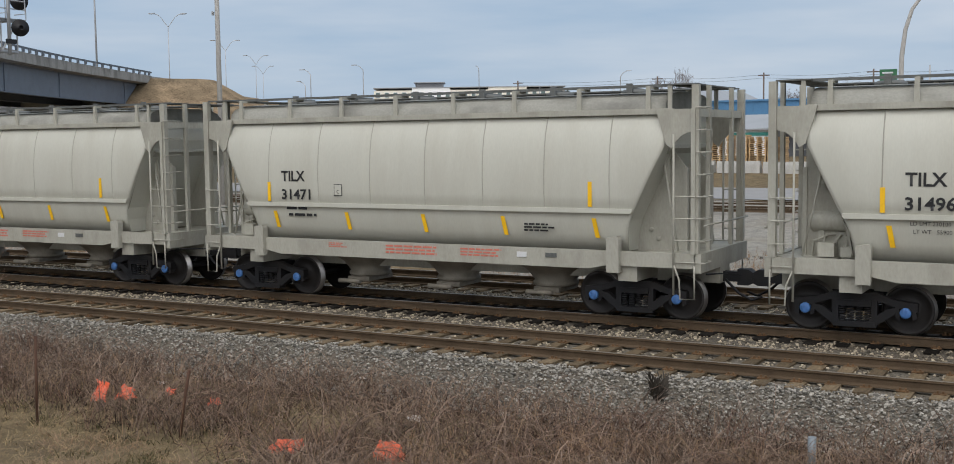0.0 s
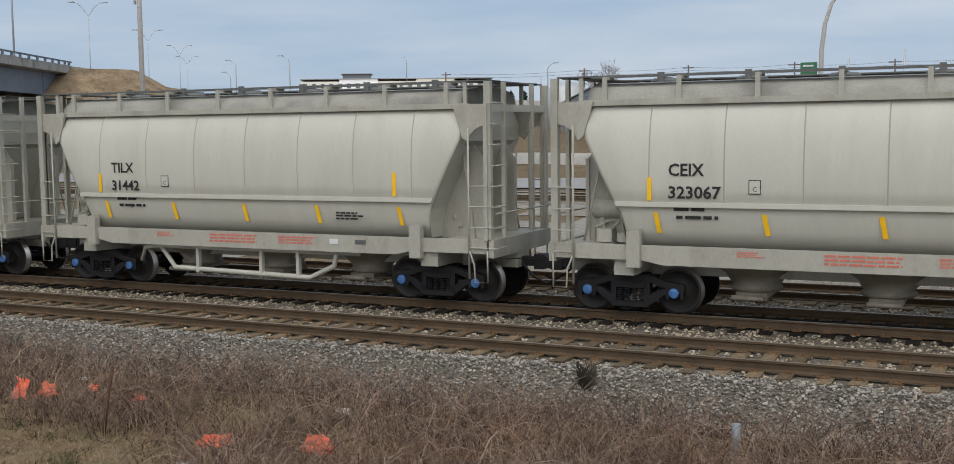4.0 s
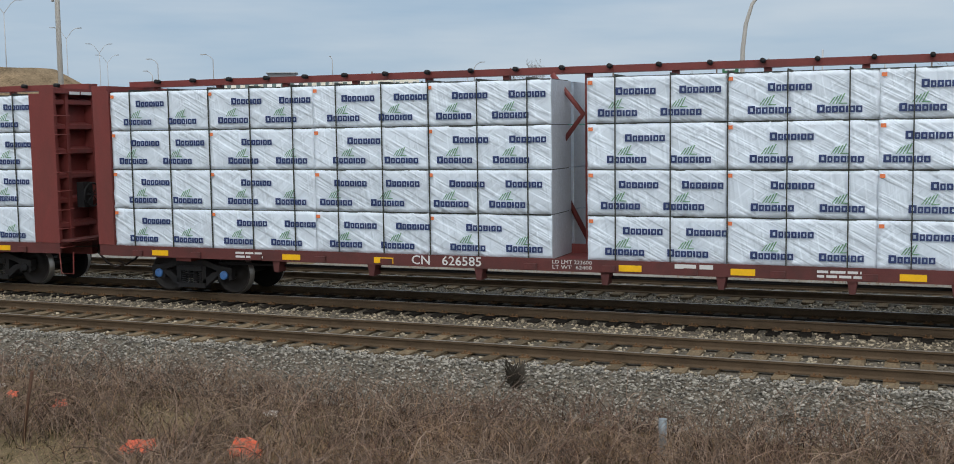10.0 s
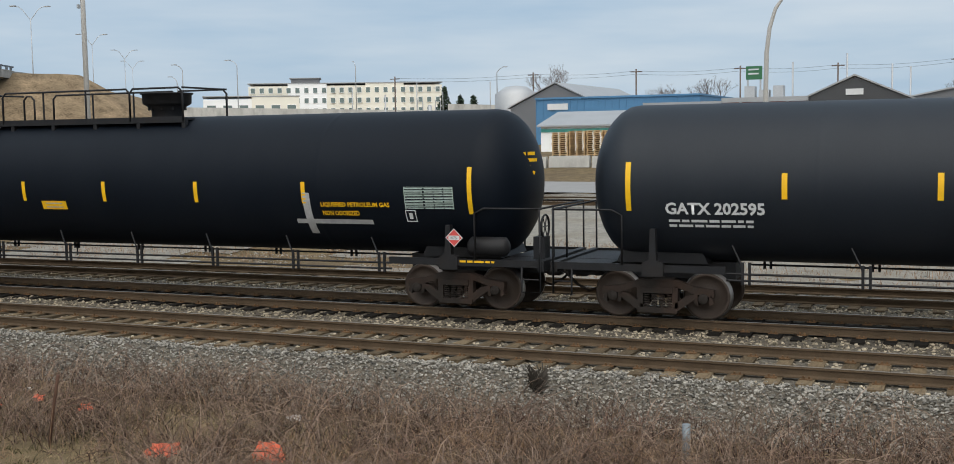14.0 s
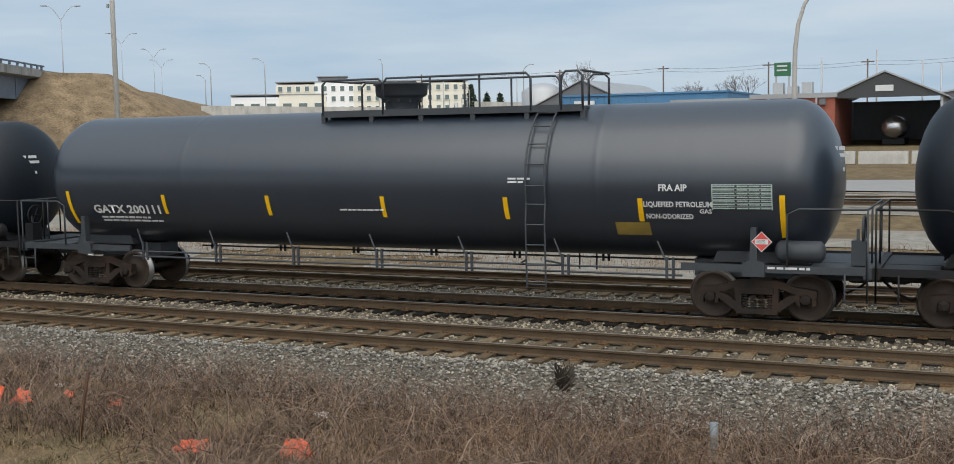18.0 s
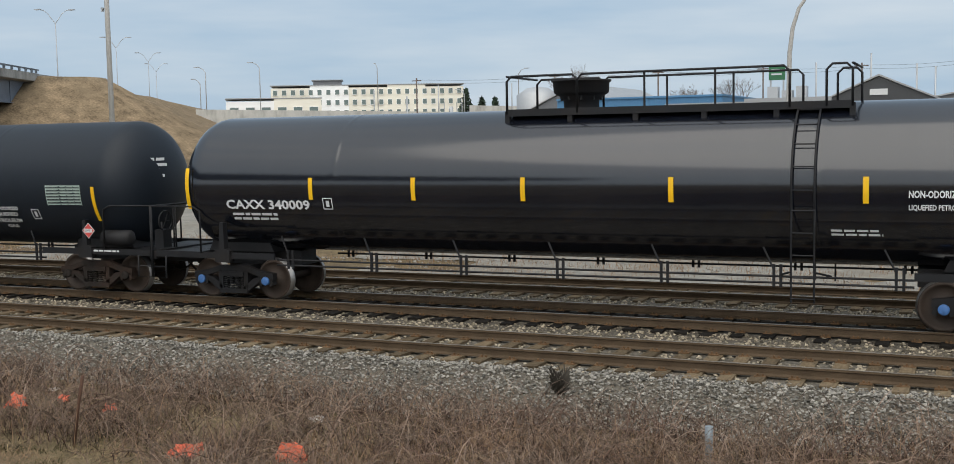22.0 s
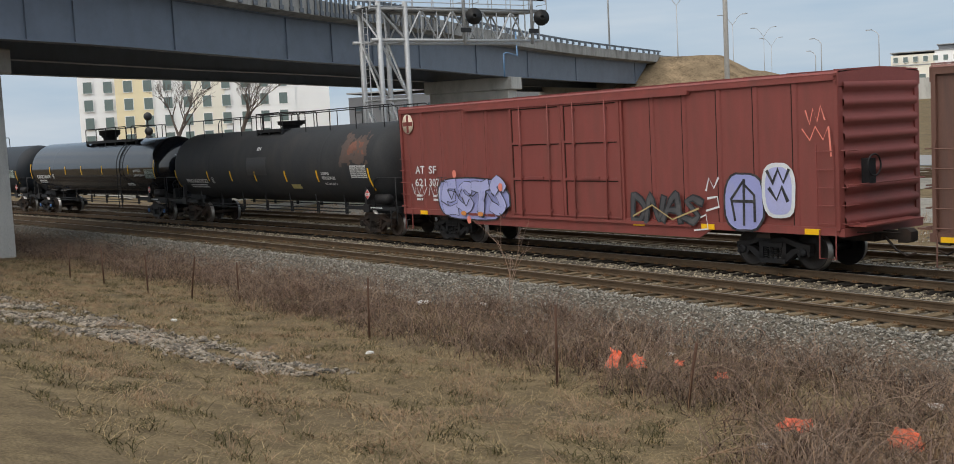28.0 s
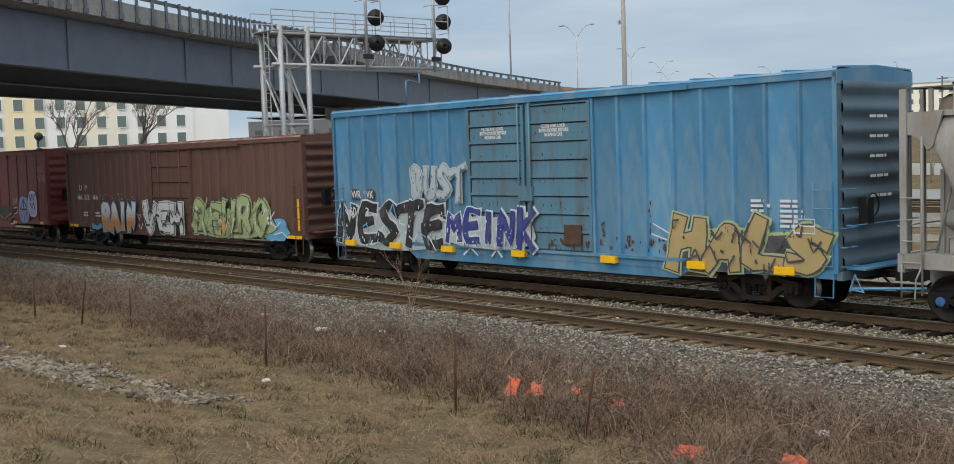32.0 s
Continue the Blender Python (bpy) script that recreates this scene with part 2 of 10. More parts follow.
def wrap_material(name, color):
    """Slack woven plastic wrap: bright, slightly shiny, drawn into long slanting creases."""
    m = mat(name, color, 0.38, var=0.05, scale=2.5, fine=5, bump=0, per=0.07)
    n, l = m.node_tree.nodes, m.node_tree.links
    b = n["Principled BSDF"]
    co = n.new("ShaderNodeTexCoord")
    info = n.new("ShaderNodeObjectInfo")
    shift = n.new("ShaderNodeVectorMath")
    shift.operation = "MULTIPLY_ADD"
    shift.inputs[1].default_value = (1, 1, 1)
    far = n.new("ShaderNodeVectorMath")
    far.operation = "SCALE"
    far.inputs[0].default_value = (40, 0, 40)
    l.new(info.outputs["Random"], far.inputs["Scale"])
    l.new(co.outputs["Object"], shift.inputs[0])
    l.new(far.outputs["Vector"], shift.inputs[2])
    last = None
    for turn, sc, amount in ((28, (0.4, 0.3, 4.6), 0.36), (-42, (0.45, 0.3, 5.0), 0.2), (82, (0.35, 0.3, 3.0), 0.26)):
        mp = n.new("ShaderNodeMapping")
        mp.vector_type = "TEXTURE"
        mp.inputs["Rotation"].default_value = (0, radians(turn), 0)
        mp.inputs["Scale"].default_value = (1 / sc[0], 1 / sc[1], 1 / sc[2])
        l.new(shift.outputs["Vector"], mp.inputs["Vector"])
        nz = n.new("ShaderNodeTexNoise")
        nz.inputs["Scale"].default_value, nz.inputs["Detail"].default_value = 1.6, 2.5
        l.new(mp.outputs["Vector"], nz.inputs["Vector"])
        ridge = n.new("ShaderNodeMapRange")
        ridge.interpolation_type = "SMOOTHERSTEP"
        ridge.inputs["From Min"].default_value, ridge.inputs["From Max"].default_value = 0.42, 0.62
        l.new(nz.outputs["Fac"], ridge.inputs["Value"])
        bp = n.new("ShaderNodeBump")
        bp.inputs["Strength"].default_value, bp.inputs["Distance"].default_value = amount, 0.035
        l.new(ridge.outputs["Result"], bp.inputs["Height"])
        if last:
            l.new(last, bp.inputs["Normal"])
        last = bp.outputs["Normal"]
    l.new(last, b.inputs["Normal"])
    return m


M_WRAP = wrap_material("white_lumber_wrap", (0.66, 0.745, 0.84))
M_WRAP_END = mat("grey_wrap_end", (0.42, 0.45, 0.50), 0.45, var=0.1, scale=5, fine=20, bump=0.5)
M_WOOD = mat("sawn_lumber", (0.55, 0.40, 0.24), 0.75, var=0.2, scale=8)
M_STRAP = mat("dark_strap", (0.03, 0.035, 0.03), 0.6)
M_YELLOW = mat("reflective_yellow", (0.86, 0.49, 0.006), 0.45, var=0.08, dirt=(0.5, 0.28, 0.02), dirt_amt=0.25, dirt_scale=5)
M_WHITE = mat("white_lettering", (0.62, 0.63, 0.63), 0.6, var=0.06)
M_BLACK = mat("black_lettering", (0.012, 0.012, 0.013), 0.6)
M_REDTXT = mat("red_lettering", (0.55, 0.16, 0.11), 0.6)
M_NAVY = mat("navy_print", (0.018, 0.04, 0.14), 0.5)
M_GREENP = mat("green_print", (0.15, 0.33, 0.19), 0.5)
M_ORANGE = mat("orange_plastic", (0.75, 0.13, 0.055), 0.45, var=0.2, scale=9)
M_PLACARD = mat("red_placard", (0.6, 0.07, 0.06), 0.5)
M_BALLAST = mat("ballast", (0.118, 0.104, 0.084), 0.95, spec=0.15, var=0.85, scale=14, fine=40, bump=1.0, dirt=(0.13, 0.10, 0.075), dirt_amt=0.5, dirt_scale=1.0)
M_STONE = mat("crushed_stone", (0.225, 0.21, 0.183), 0.85, var=0.2, scale=20, island=0.7, spec=0.3)
M_STONE_BROWN = mat("brown_stained_ballast_stone", (0.265, 0.225, 0.165), 0.85, var=0.25, scale=20, island=0.85, spec=0.25)
M_STONE_TAN = mat("tan_broken_stone", (0.19, 0.16, 0.125), 0.85, var=0.25, scale=20, island=0.8)
# bed and ties below the train: its shade is put into these colours
M_BED_SHADE = mat("shade_black_ballast", (0.012, 0.0105, 0.0095), 0.85, var=0.6, scale=9, fine=40, bump=0.9, spec=0.15)
M_TIE_DARK = mat("shade_dark_tie_wood", (0.017, 0.0145, 0.012), 0.85, var=0.4, scale=5, fine=40, bump=0.6, per=0.3, stretch=(4, 0.6, 4), spec=0.15)
M_TIE = mat("weathered_tie_wood", (0.135, 0.099, 0.06), 0.9, var=0.5, scale=5, fine=40, bump=0.8, per=0.4, stretch=(4, 0.6, 4), spec=0.2)
M_RAIL = mat("rusty_rail", (0.088, 0.061, 0.038), 0.75, 0.1, var=0.3, scale=3, spec=0.2)
M_RAILTOP = mat("rail_running_surface", (0.24, 0.205, 0.165), 0.45, 0.5, var=0.15, scale=3)
M_PLATE = mat("tie_plate_steel", (0.14, 0.082, 0.042), 0.8, 0.1, var=0.35, spec=0.2)
M_GROUND = mat("dry_grass_soil", (0.15, 0.112, 0.064), 0.95, spec=0.1, var=0.5, scale=2.2, fine=26, bump=0.9, dirt=(0.10, 0.075, 0.05), dirt_amt=0.85, dirt_scale=0.35)
M_GRASS = mat("dry_grass", (0.30, 0.222, 0.125), 0.85, var=0.45, scale=0.9, island=0.55, bump=0, dirt=(0.115, 0.10, 0.048), dirt_amt=0.85, dirt_scale=0.9, spec=0.15)
M_BRAMBLE = mat("bare_bramble_stems", (0.20, 0.143, 0.107), 0.75, var=0.3, island=0.6, bump=0, dirt=(0.095, 0.048, 0.036), dirt_amt=0.9, dirt_scale=0.9, spec=0.2)
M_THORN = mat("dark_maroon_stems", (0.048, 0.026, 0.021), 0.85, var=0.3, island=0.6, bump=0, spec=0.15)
M_FLAKE = mat("dark_brown_flakes", (0.03, 0.022, 0.016), 0.95, var=0.4, island=0.6, bump=0, spec=0.1)
M_TUFT = mat("dark_olive_grass", (0.078, 0.068, 0.032), 0.9, var=0.4, island=0.5, bump=0, spec=0.1)
M_STALK = mat("dead_tan_stalks", (0.27, 0.17, 0.10), 0.8, var=0.3, island=0.35, bump=0)
M_CONC = mat("weathered_concrete", (0.48, 0.47, 0.44), 0.85, var=0.15, scale=1.2, fine=30, bump=0.25, dirt=(0.2, 0.19, 0.175), dirt_amt=0.6, dirt_scale=0.7, stretch=(1, 1, 0.4))
M_PARAPET = mat("stained_parapet_concrete", (0.30, 0.295, 0.28), 0.9, var=0.25, scale=1.6, fine=18, bump=0.3, dirt=(0.10, 0.097, 0.09), dirt_amt=0.8, dirt_scale=0.9, stretch=(1, 1, 0.35))
M_RAILSTEEL = mat("dull_grey_rail_steel", (0.13, 0.15, 0.175), 0.6, 0.3, var=0.2)
M_GIRDER = mat("blue_grey_steel_girder", (0.125, 0.152, 0.195), 0.5, var=0.12, scale=0.8, dirt=(0.085, 0.105, 0.135), dirt_amt=0.5)
M_GALV = mat("galvanised_steel", (0.42, 0.43, 0.44), 0.5, 0.4, var=0.12)
M_SIGNAL = mat("signal_black", (0.012, 0.012, 0.013), 0.45)
M_LENS = mat("dark_signal_lens", (0.02, 0.022, 0.024), 0.15)
M_POLE = mat("concrete_pole", (0.40, 0.385, 0.36), 0.8, var=0.12)
M_ASPHALT = mat("road_asphalt", (0.24, 0.235, 0.23), 0.9, var=0.1, scale=1)
M_HILL = mat("hill_dry_grass", (0.215, 0.157, 0.098), 0.95, var=0.6, scale=0.7, fine=5, spec=0.1, bump=1.0, dirt=(0.15, 0.115, 0.075), dirt_amt=0.7, dirt_scale=0.12)
M_HOTEL = mat("cream_render", (0.84, 0.80, 0.69), 0.85, var=0.05, scale=0.2)
M_HOTELW = mat("white_render", (0.90, 0.90, 0.89), 0.85, var=0.05, scale=0.2)
M_HOTELY = mat("ochre_render", (0.86, 0.75, 0.50), 0.85, var=0.05, scale=0.2)
M_PANE = mat("dark_glass_pane", (0.05, 0.075, 0.085), 0.12, var=0.3, scale=0.3, bump=0)
M_PANE_PALE = mat("pale_reflecting_pane", (0.15, 0.20, 0.19), 0.2, var=0.3, scale=0.3, bump=0)
M_DARKROOF = mat("dark_roof_sheet", (0.05, 0.052, 0.056), 0.6, var=0.1)
M_GREYROOF = mat("grey_roof_sheet", (0.33, 0.34, 0.35), 0.5, 0.2, var=0.1, scale=0.5)
M_GREYWALL = mat("grey_wall_sheet", (0.15, 0.155, 0.165), 0.7, var=0.1)
M_BLUEWALL = mat("blue_cladding", (0.07, 0.20, 0.36), 0.6, var=0.1)
M_BRICKR = mat("red_brick_wall", (0.33, 0.105, 0.07), 0.85, var=0.15, scale=3)
M_TEAL = mat("teal_paint", (0.05, 0.28, 0.24), 0.6)
M_CANVAS = mat("tarpaulin_canvas", (0.36, 0.38, 0.40), 0.7, var=0.2, scale=1, stretch=(1, 1, 0.3))
M_STEELTANK = mat("polished_tanker_steel", (0.6, 0.6, 0.6), 0.2, 0.9, var=0.05)
M_SIGNGREEN = mat("green_sign", (0.03, 0.14, 0.06), 0.5)
M_TWIG = mat("bare_tree_bark", (0.13, 0.10, 0.085), 0.9, var=0.2)
M_EVERGREEN = mat("evergreen_needles", (0.03, 0.05, 0.03), 0.9, var=0.4, island=0.4)
M_PALLET = mat("pallet_wood", (0.46, 0.31, 0.16), 0.8, var=0.2, scale=2, per=0.2)
M_POSTSTEEL = mat("fence_post_steel", (0.22, 0.25, 0.27), 0.6, 0.4)
M_LITTER = mat("pale_litter", (0.66, 0.66, 0.64), 0.6)
M_BLUEPLASTIC = mat("blue_plastic", (0.03, 0.19, 0.55), 0.5)
M_PIPE = mat("blue_pipe", (0.10, 0.20, 0.34), 0.5)


# ---- mesh helpers ----
def bx(bm, x0, x1, y0, y1, z0, z1, mi=0):
    v = [bm.verts.new(p) for p in ((x0, y0, z0), (x1, y0, z0), (x1, y1, z0), (x0, y1, z0), (x0, y0, z1), (x1, y0, z1), (x1, y1, z1), (x0, y1, z1))]
    for f in ((0, 3, 2, 1), (4, 5, 6, 7), (0, 1, 5, 4), (1, 2, 6, 5), (2, 3, 7, 6), (3, 0, 4, 7)):
        bm.faces.new([v[i] for i in f]).material_index = mi


def tube(bm, pts, r, seg=6, mi=0, r1=None, cap=True):
    """A round bar through the points, tapering from r to r1."""
    pts = [Vector(p) for p in pts]
    r1 = r if r1 is None else r1
    rings, ref = [], None
    for i, p in enumerate(pts):
        d = (pts[min(i + 1, len(pts) - 1)] - pts[max(i - 1, 0)]).normalized()
        if ref is None:
            ref = Vector((0, 0, 1)) if abs(d.z) < 0.9 else Vector((1, 0, 0))
        u = d.cross(ref)
        if u.length < 1e-4:
            u = d.cross(Vector((0, 1, 0)))
        u.normalize()
        w = u.cross(d)
        ref = w.copy()
        k = r + (r1 - r) * i / max(1, len(pts) - 1)
        rings.append([bm.verts.new(p + u * (k * math.cos(2 * math.pi * j / seg)) + w * (k * math.sin(2 * math.pi * j / seg))) for j in range(seg)])
    for a, b in zip(rings, rings[1:]):
        for j in range(seg):
            f = bm.faces.new((a[j], a[(j + 1) % seg], b[(j + 1) % seg], b[j]))
            f.material_index, f.smooth = mi, seg > 5
    if cap and seg > 2:
        bm.faces.new(rings[0][::-1]).material_index = mi
        bm.faces.new(rings[-1]).material_index = mi


def lathe(bm, prof, m=None, seg=24, mi=0, mis=None):
    """Turns a profile of (along, radius) about the x axis of m."""
    m = m or Matrix.Identity(4)
    rings = []
    for a, r in prof:
        if r < 1e-5:
            rings.append([bm.verts.new(m @ Vector((a, 0, 0)))])
        else:
            rings.append([bm.verts.new(m @ Vector((a, r * math.cos(2 * math.pi * j / seg), r * math.sin(2 * math.pi * j / seg)))) for j in range(seg)])
    for i, (a, b) in enumerate(zip(rings, rings[1:])):
        for j in range(seg):
            k = (j + 1) % seg
            if len(a) == 1 and len(b) == 1:
                continue
            vs = (a[0], b[j], b[k]) if len(a) == 1 else (a[j], b[0], a[k]) if len(b) == 1 else (a[j], b[j], b[k], a[k])
            f = bm.faces.new(vs)
            f.smooth, f.material_index = True, mis[i] if mis else mi


def prism(bm, poly, y0, y1, mi=0):
    """A polygon in the x-z plane, drawn out from y0 to y1."""
    a, b = [bm.verts.new((x, y0, z)) for x, z in poly], [bm.verts.new((x, y1, z)) for x, z in poly]
    n = len(poly)
    bm.faces.new(a).material_index = mi
    bm.faces.new(b[::-1]).material_index = mi
    for i in range(n):
        bm.faces.new((a[i], b[i], b[(i + 1) % n], a[(i + 1) % n])).material_index = mi


def solid(bm, name, mats, fix=True):
    if fix:
        bmesh.ops.recalc_face_normals(bm, faces=bm.faces)
    me = bpy.data.meshes.new(name)
    bm.to_mesh(me)
    bm.free()
    for m in mats if isinstance(mats, (list, tuple)) else [mats]:
        me.materials.append(m)
    return me


def part(name, bm, material, parent, label="", fix=True):
    me = bm if isinstance(bm, bpy.types.Mesh) else solid(bm, name, material, fix)
    ob = new(name, me)
    ob.parent = parent
    return tagged(ob, label)


def thing(name, label, category, group="", kind="", at=None):
    ob = new(name)
    ob.empty_display_size = 0.3
    if at is not None:
        ob.matrix_world = at
    return tagged(ob, label, category, group, kind)


def single(name, bm, material, label, category, group="", kind="", at=None, fix=True):
    ob = new(name, bm if isinstance(bm, bpy.types.Mesh) else solid(bm, name, material, fix))
    if at is not None:
        ob.matrix_world = at
    return tagged(ob, label, category, group, kind)


def B():
    return bmesh.new()


def text_mesh(body, size, material, font_squeeze=1.0, thick=0.0):
    """Lettering in the built-in font as a flat mesh in the x-z plane, facing -y, from its lower left corner."""
    cu = bpy.data.curves.new("lettering", "FONT")
    cu.body, cu.size, cu.resolution_u = body, size, 2
    cu.offset = thick
    ob = bpy.data.objects.new("lettering", cu)
    me = bpy.data.meshes.new_from_object(ob)
    bpy.data.objects.remove(ob)
    bpy.data.curves.remove(cu)
    me.transform(Matrix(((font_squeeze, 0, 0, 0), (0, 0, -1, 0), (0, 1, 0, 0), (0, 0, 0, 1))))
    me.materials.clear()
    me.materials.append(material)
    return me


def fit_text(parent, body, x0, x1, z0, z1, y, material, thick=0.0, name="lettering", shear=0.0, tilt=0.0):
    """Lettering stretched to fill the box from x0 to x1 and z0 to z1."""
    me = text_mesh(body, 1.0, material, 1.0, thick)
    xs, zs = [v.co.x for v in me.vertices], [v.co.z for v in me.vertices]
    ax, az = (x1 - x0) / (max(xs) - min(xs)), (z1 - z0) / (max(zs) - min(zs))
    bx0, bz0 = min(xs), min(zs)
    for v in me.vertices:
        px, pz = (v.co.x - bx0) * ax, (v.co.z - bz0) * az
        v.co = Vector((px + shear * pz, v.co.y, pz))
    ob = part(name, me, None, parent)
    ob.matrix_basis = pose(x0, y, z0, tilt, 0, 0)
    return ob


# ---- the line of the tracks: straight, then a wide curve ----
CURVE, CURVE_X, LINE_Y = -0.00168, -15.0, 22.13
TRACK_1, TRACK_2, TRACK_3 = -3.8, 0.0, 3.84


def on_line(u, off=0.0):
    """Place and heading of the line at u metres along it, off metres to its far side."""
    a = max(0.0, CURVE_X - u)
    th = CURVE * a
    if a == 0:
        return u, LINE_Y + off, 0.0
    return CURVE_X - math.sin(th) / CURVE + off * math.sin(th), LINE_Y + (1 - math.cos(th)) / CURVE + off * math.cos(th), -th


def sweep(bm, prof, us, off, mi=0, mis=None):
    """A closed profile of (across, up) drawn along the line."""
    rings = []
    for u in us:
        rings.append([bm.verts.new((*on_line(u, off + a)[:2], z)) for a, z in prof])
    n = len(prof)
    for a, b in zip(rings, rings[1:]):
        for j in range(n):
            f = bm.faces.new((a[j], a[(j + 1) % n], b[(j + 1) % n], b[j]))
            f.material_index = mis[j] if mis else mi
    bm.faces.new(rings[0]), bm.faces.new(rings[-1][::-1])


US = [30, 10, -5, -15] + [-15 - 6 * i for i in range(1, 22)]


# ---- ground ----
def ground_z(x, y):
    """Height of the ground: a low ditch before the tracks, a bank under the camera, a rising yard behind."""
    yl = y + 0.00084 * min(90.0, max(0.0, -15 - x)) ** 2
    if yl < 13.6:
        t = min(1.05, max(0.0, 12.5 - yl) / 12.5)
        z = -0.55 + 0.35 * min(1.0, t * 2.2) + 2.05 * t ** 2.2
    elif yl < 30:
        z = -0.62
    else:
        z = -0.62 + 1.1 * min(1.0, (yl - 30) / 20) + 1.35 * min(1.0, max(0.0, (yl - 50) / 45)) + 5.6 * min(1.0, max(0.0, (yl - 110) / 130))
    return z + 0.07 * noise.noise((x * 0.35, y * 0.35, 0)) + 0.03 * noise.noise((x * 1.3, y * 1.3, 4))


def make_ground():
    xs = [-3000, -1500, -700, -400, -260, -190, -150, -125] + [-110 + 0.8 * i for i in range(163)] + [26, 34, 45, 60, 90, 150, 300, 700, 1500, 3000]
    ys = [-1500, -600, -250, -100, -50, -25, -12, -6, -3, 0] + [1.5 + 0.6 * i for i in range(52)] + [33 + 2.0 * i for i in range(40)] + [116, 125, 140, 170, 210, 270, 350, 500, 800, 1500, 3000]
    bm = B()
    g = [[bm.verts.new((x, y, ground_z(x, y))) for y in ys] for x in xs]
    for i in range(len(xs) - 1):
        for j in range(len(ys) - 1):
            bm.faces.new((g[i][j], g[i + 1][j], g[i + 1][j + 1], g[i][j + 1])).smooth = True
    single("ground", bm, M_GROUND, "dry tan grass and bare soil beside the railway", "ground", kind="structure")


make_ground()


# ---- tracks ----
RAIL = [(-0.07, -0.172), (0.07, -0.172), (0.07, -0.155), (0.012, -0.13), (0.010, -0.045), (0.037, -0.034), (0.034, 0.0), (-0.034, 0.0), (-0.037, -0.034), (-0.010, -0.045), (-0.012, -0.13), (-0.07, -0.155)]
RAIL_MI = [0, 0, 0, 0, 0, 0, 1, 0, 0, 0, 0, 0]


def make_track(name, off, bright):
    tr = thing(name, "railway track with rusty steel rails on weathered wooden ties", "railway track", "tracks", "structure")
    for side in (-1, 1):
        bm = B()
        sweep(bm, RAIL, US, off + side * 0.754, mis=RAIL_MI)
        part("rail", bm, [M_RAIL, M_RAILTOP], tr)
    return tr


track_1 = make_track("track_1", TRACK_1, 1)
track_2 = make_track("track_2", TRACK_2, 1)
track_3 = make_track("track_3", TRACK_3, 0)


def ballast_bed():
    bm = B()
    prof = [(-6.6, -0.75), (-5.4, -0.215), (5.9, -0.215), (7.2, -0.75)]
    rings = []
    for u in US:
        rings.append([bm.verts.new((*on_line(u, a)[:2], z)) for a, z in prof])
    for a, b in zip(rings, rings[1:]):
        for j in range(3):
            bm.faces.new((a[j], a[j + 1], b[j + 1], b[j]))
    single("ballast_bed", bm, M_BALLAST, "grey crushed stone ballast bed under the tracks", "ballast", kind="structure")


ballast_bed()


# ---- ties, plates and loose stone on the tracks ----
def rough_box(sx, sy, sz, seed):
    rng = random.Random(seed)
    bm = B()
    bx(bm, -sx, sx, -sy, sy, -sz, sz)
    for v in bm.verts:
        v.co += Vector((rng.uniform(-1, 1) * 0.008, rng.uniform(-1, 1) * 0.03, rng.uniform(-1, 1) * 0.008))
    return bm


TIE_MESHES = [solid(rough_box(0.115, 1.28, 0.09, k), "tie", M_TIE) for k in range(4)]


# ties of the train's own track, coloured dark for the shade under it
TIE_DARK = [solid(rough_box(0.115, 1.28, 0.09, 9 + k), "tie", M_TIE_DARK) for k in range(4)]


def lay_ties(track, off, u0, u1, step=0.52, plates=True, meshes=TIE_MESHES):
    rng = random.Random(int(off * 10) + 5)
    n = int((u1 - u0) / step)
    for i in range(n):
        u = u0 + i * step + rng.uniform(-0.04, 0.04)
        x, y, h = on_line(u, off + rng.uniform(-0.06, 0.06))
        tie = part("tie", meshes[i % 4], None, track)
        tie.matrix_basis = pose(x, y, -0.262 + rng.uniform(-0.014, 0.012), 0, 0, math.degrees(h) + rng.uniform(-1.5, 1.5))
    if plates:
        for side in (-1, 1):
            bm = B()
            for i in range(n):
                x, y, h = on_line(u0 + i * step, off + side * 0.754)
                bx(bm, x - 0.09, x + 0.09, y - 0.17, y + 0.17, -0.176, -0.158)
                for dy in (-0.12, 0.12):
                    bx(bm, x - 0.05, x - 0.02, y + dy - 0.015, y + dy + 0.015, -0.158, -0.12)
                    bx(bm, x + 0.03, x + 0.06, y + dy - 0.015, y + dy + 0.015, -0.158, -0.125)
            tagged(part("tie_plate", bm, M_PLATE, track, fix=False), kind="stuff")


track_4 = thing("track_4", "far siding track with rusty rails in gravel", "railway track", "tracks", "structure")
for side in (-1, 1):
    bm = B()
    for o in (25.6, 29.4):
        sweep(bm, [(a, z + 0.62) for a, z in RAIL], [40, 10, -15, -40, -70, -100], o + side * 0.754, mis=RAIL_MI)
    part("rail", bm, [M_RAIL, M_RAILTOP], track_4)


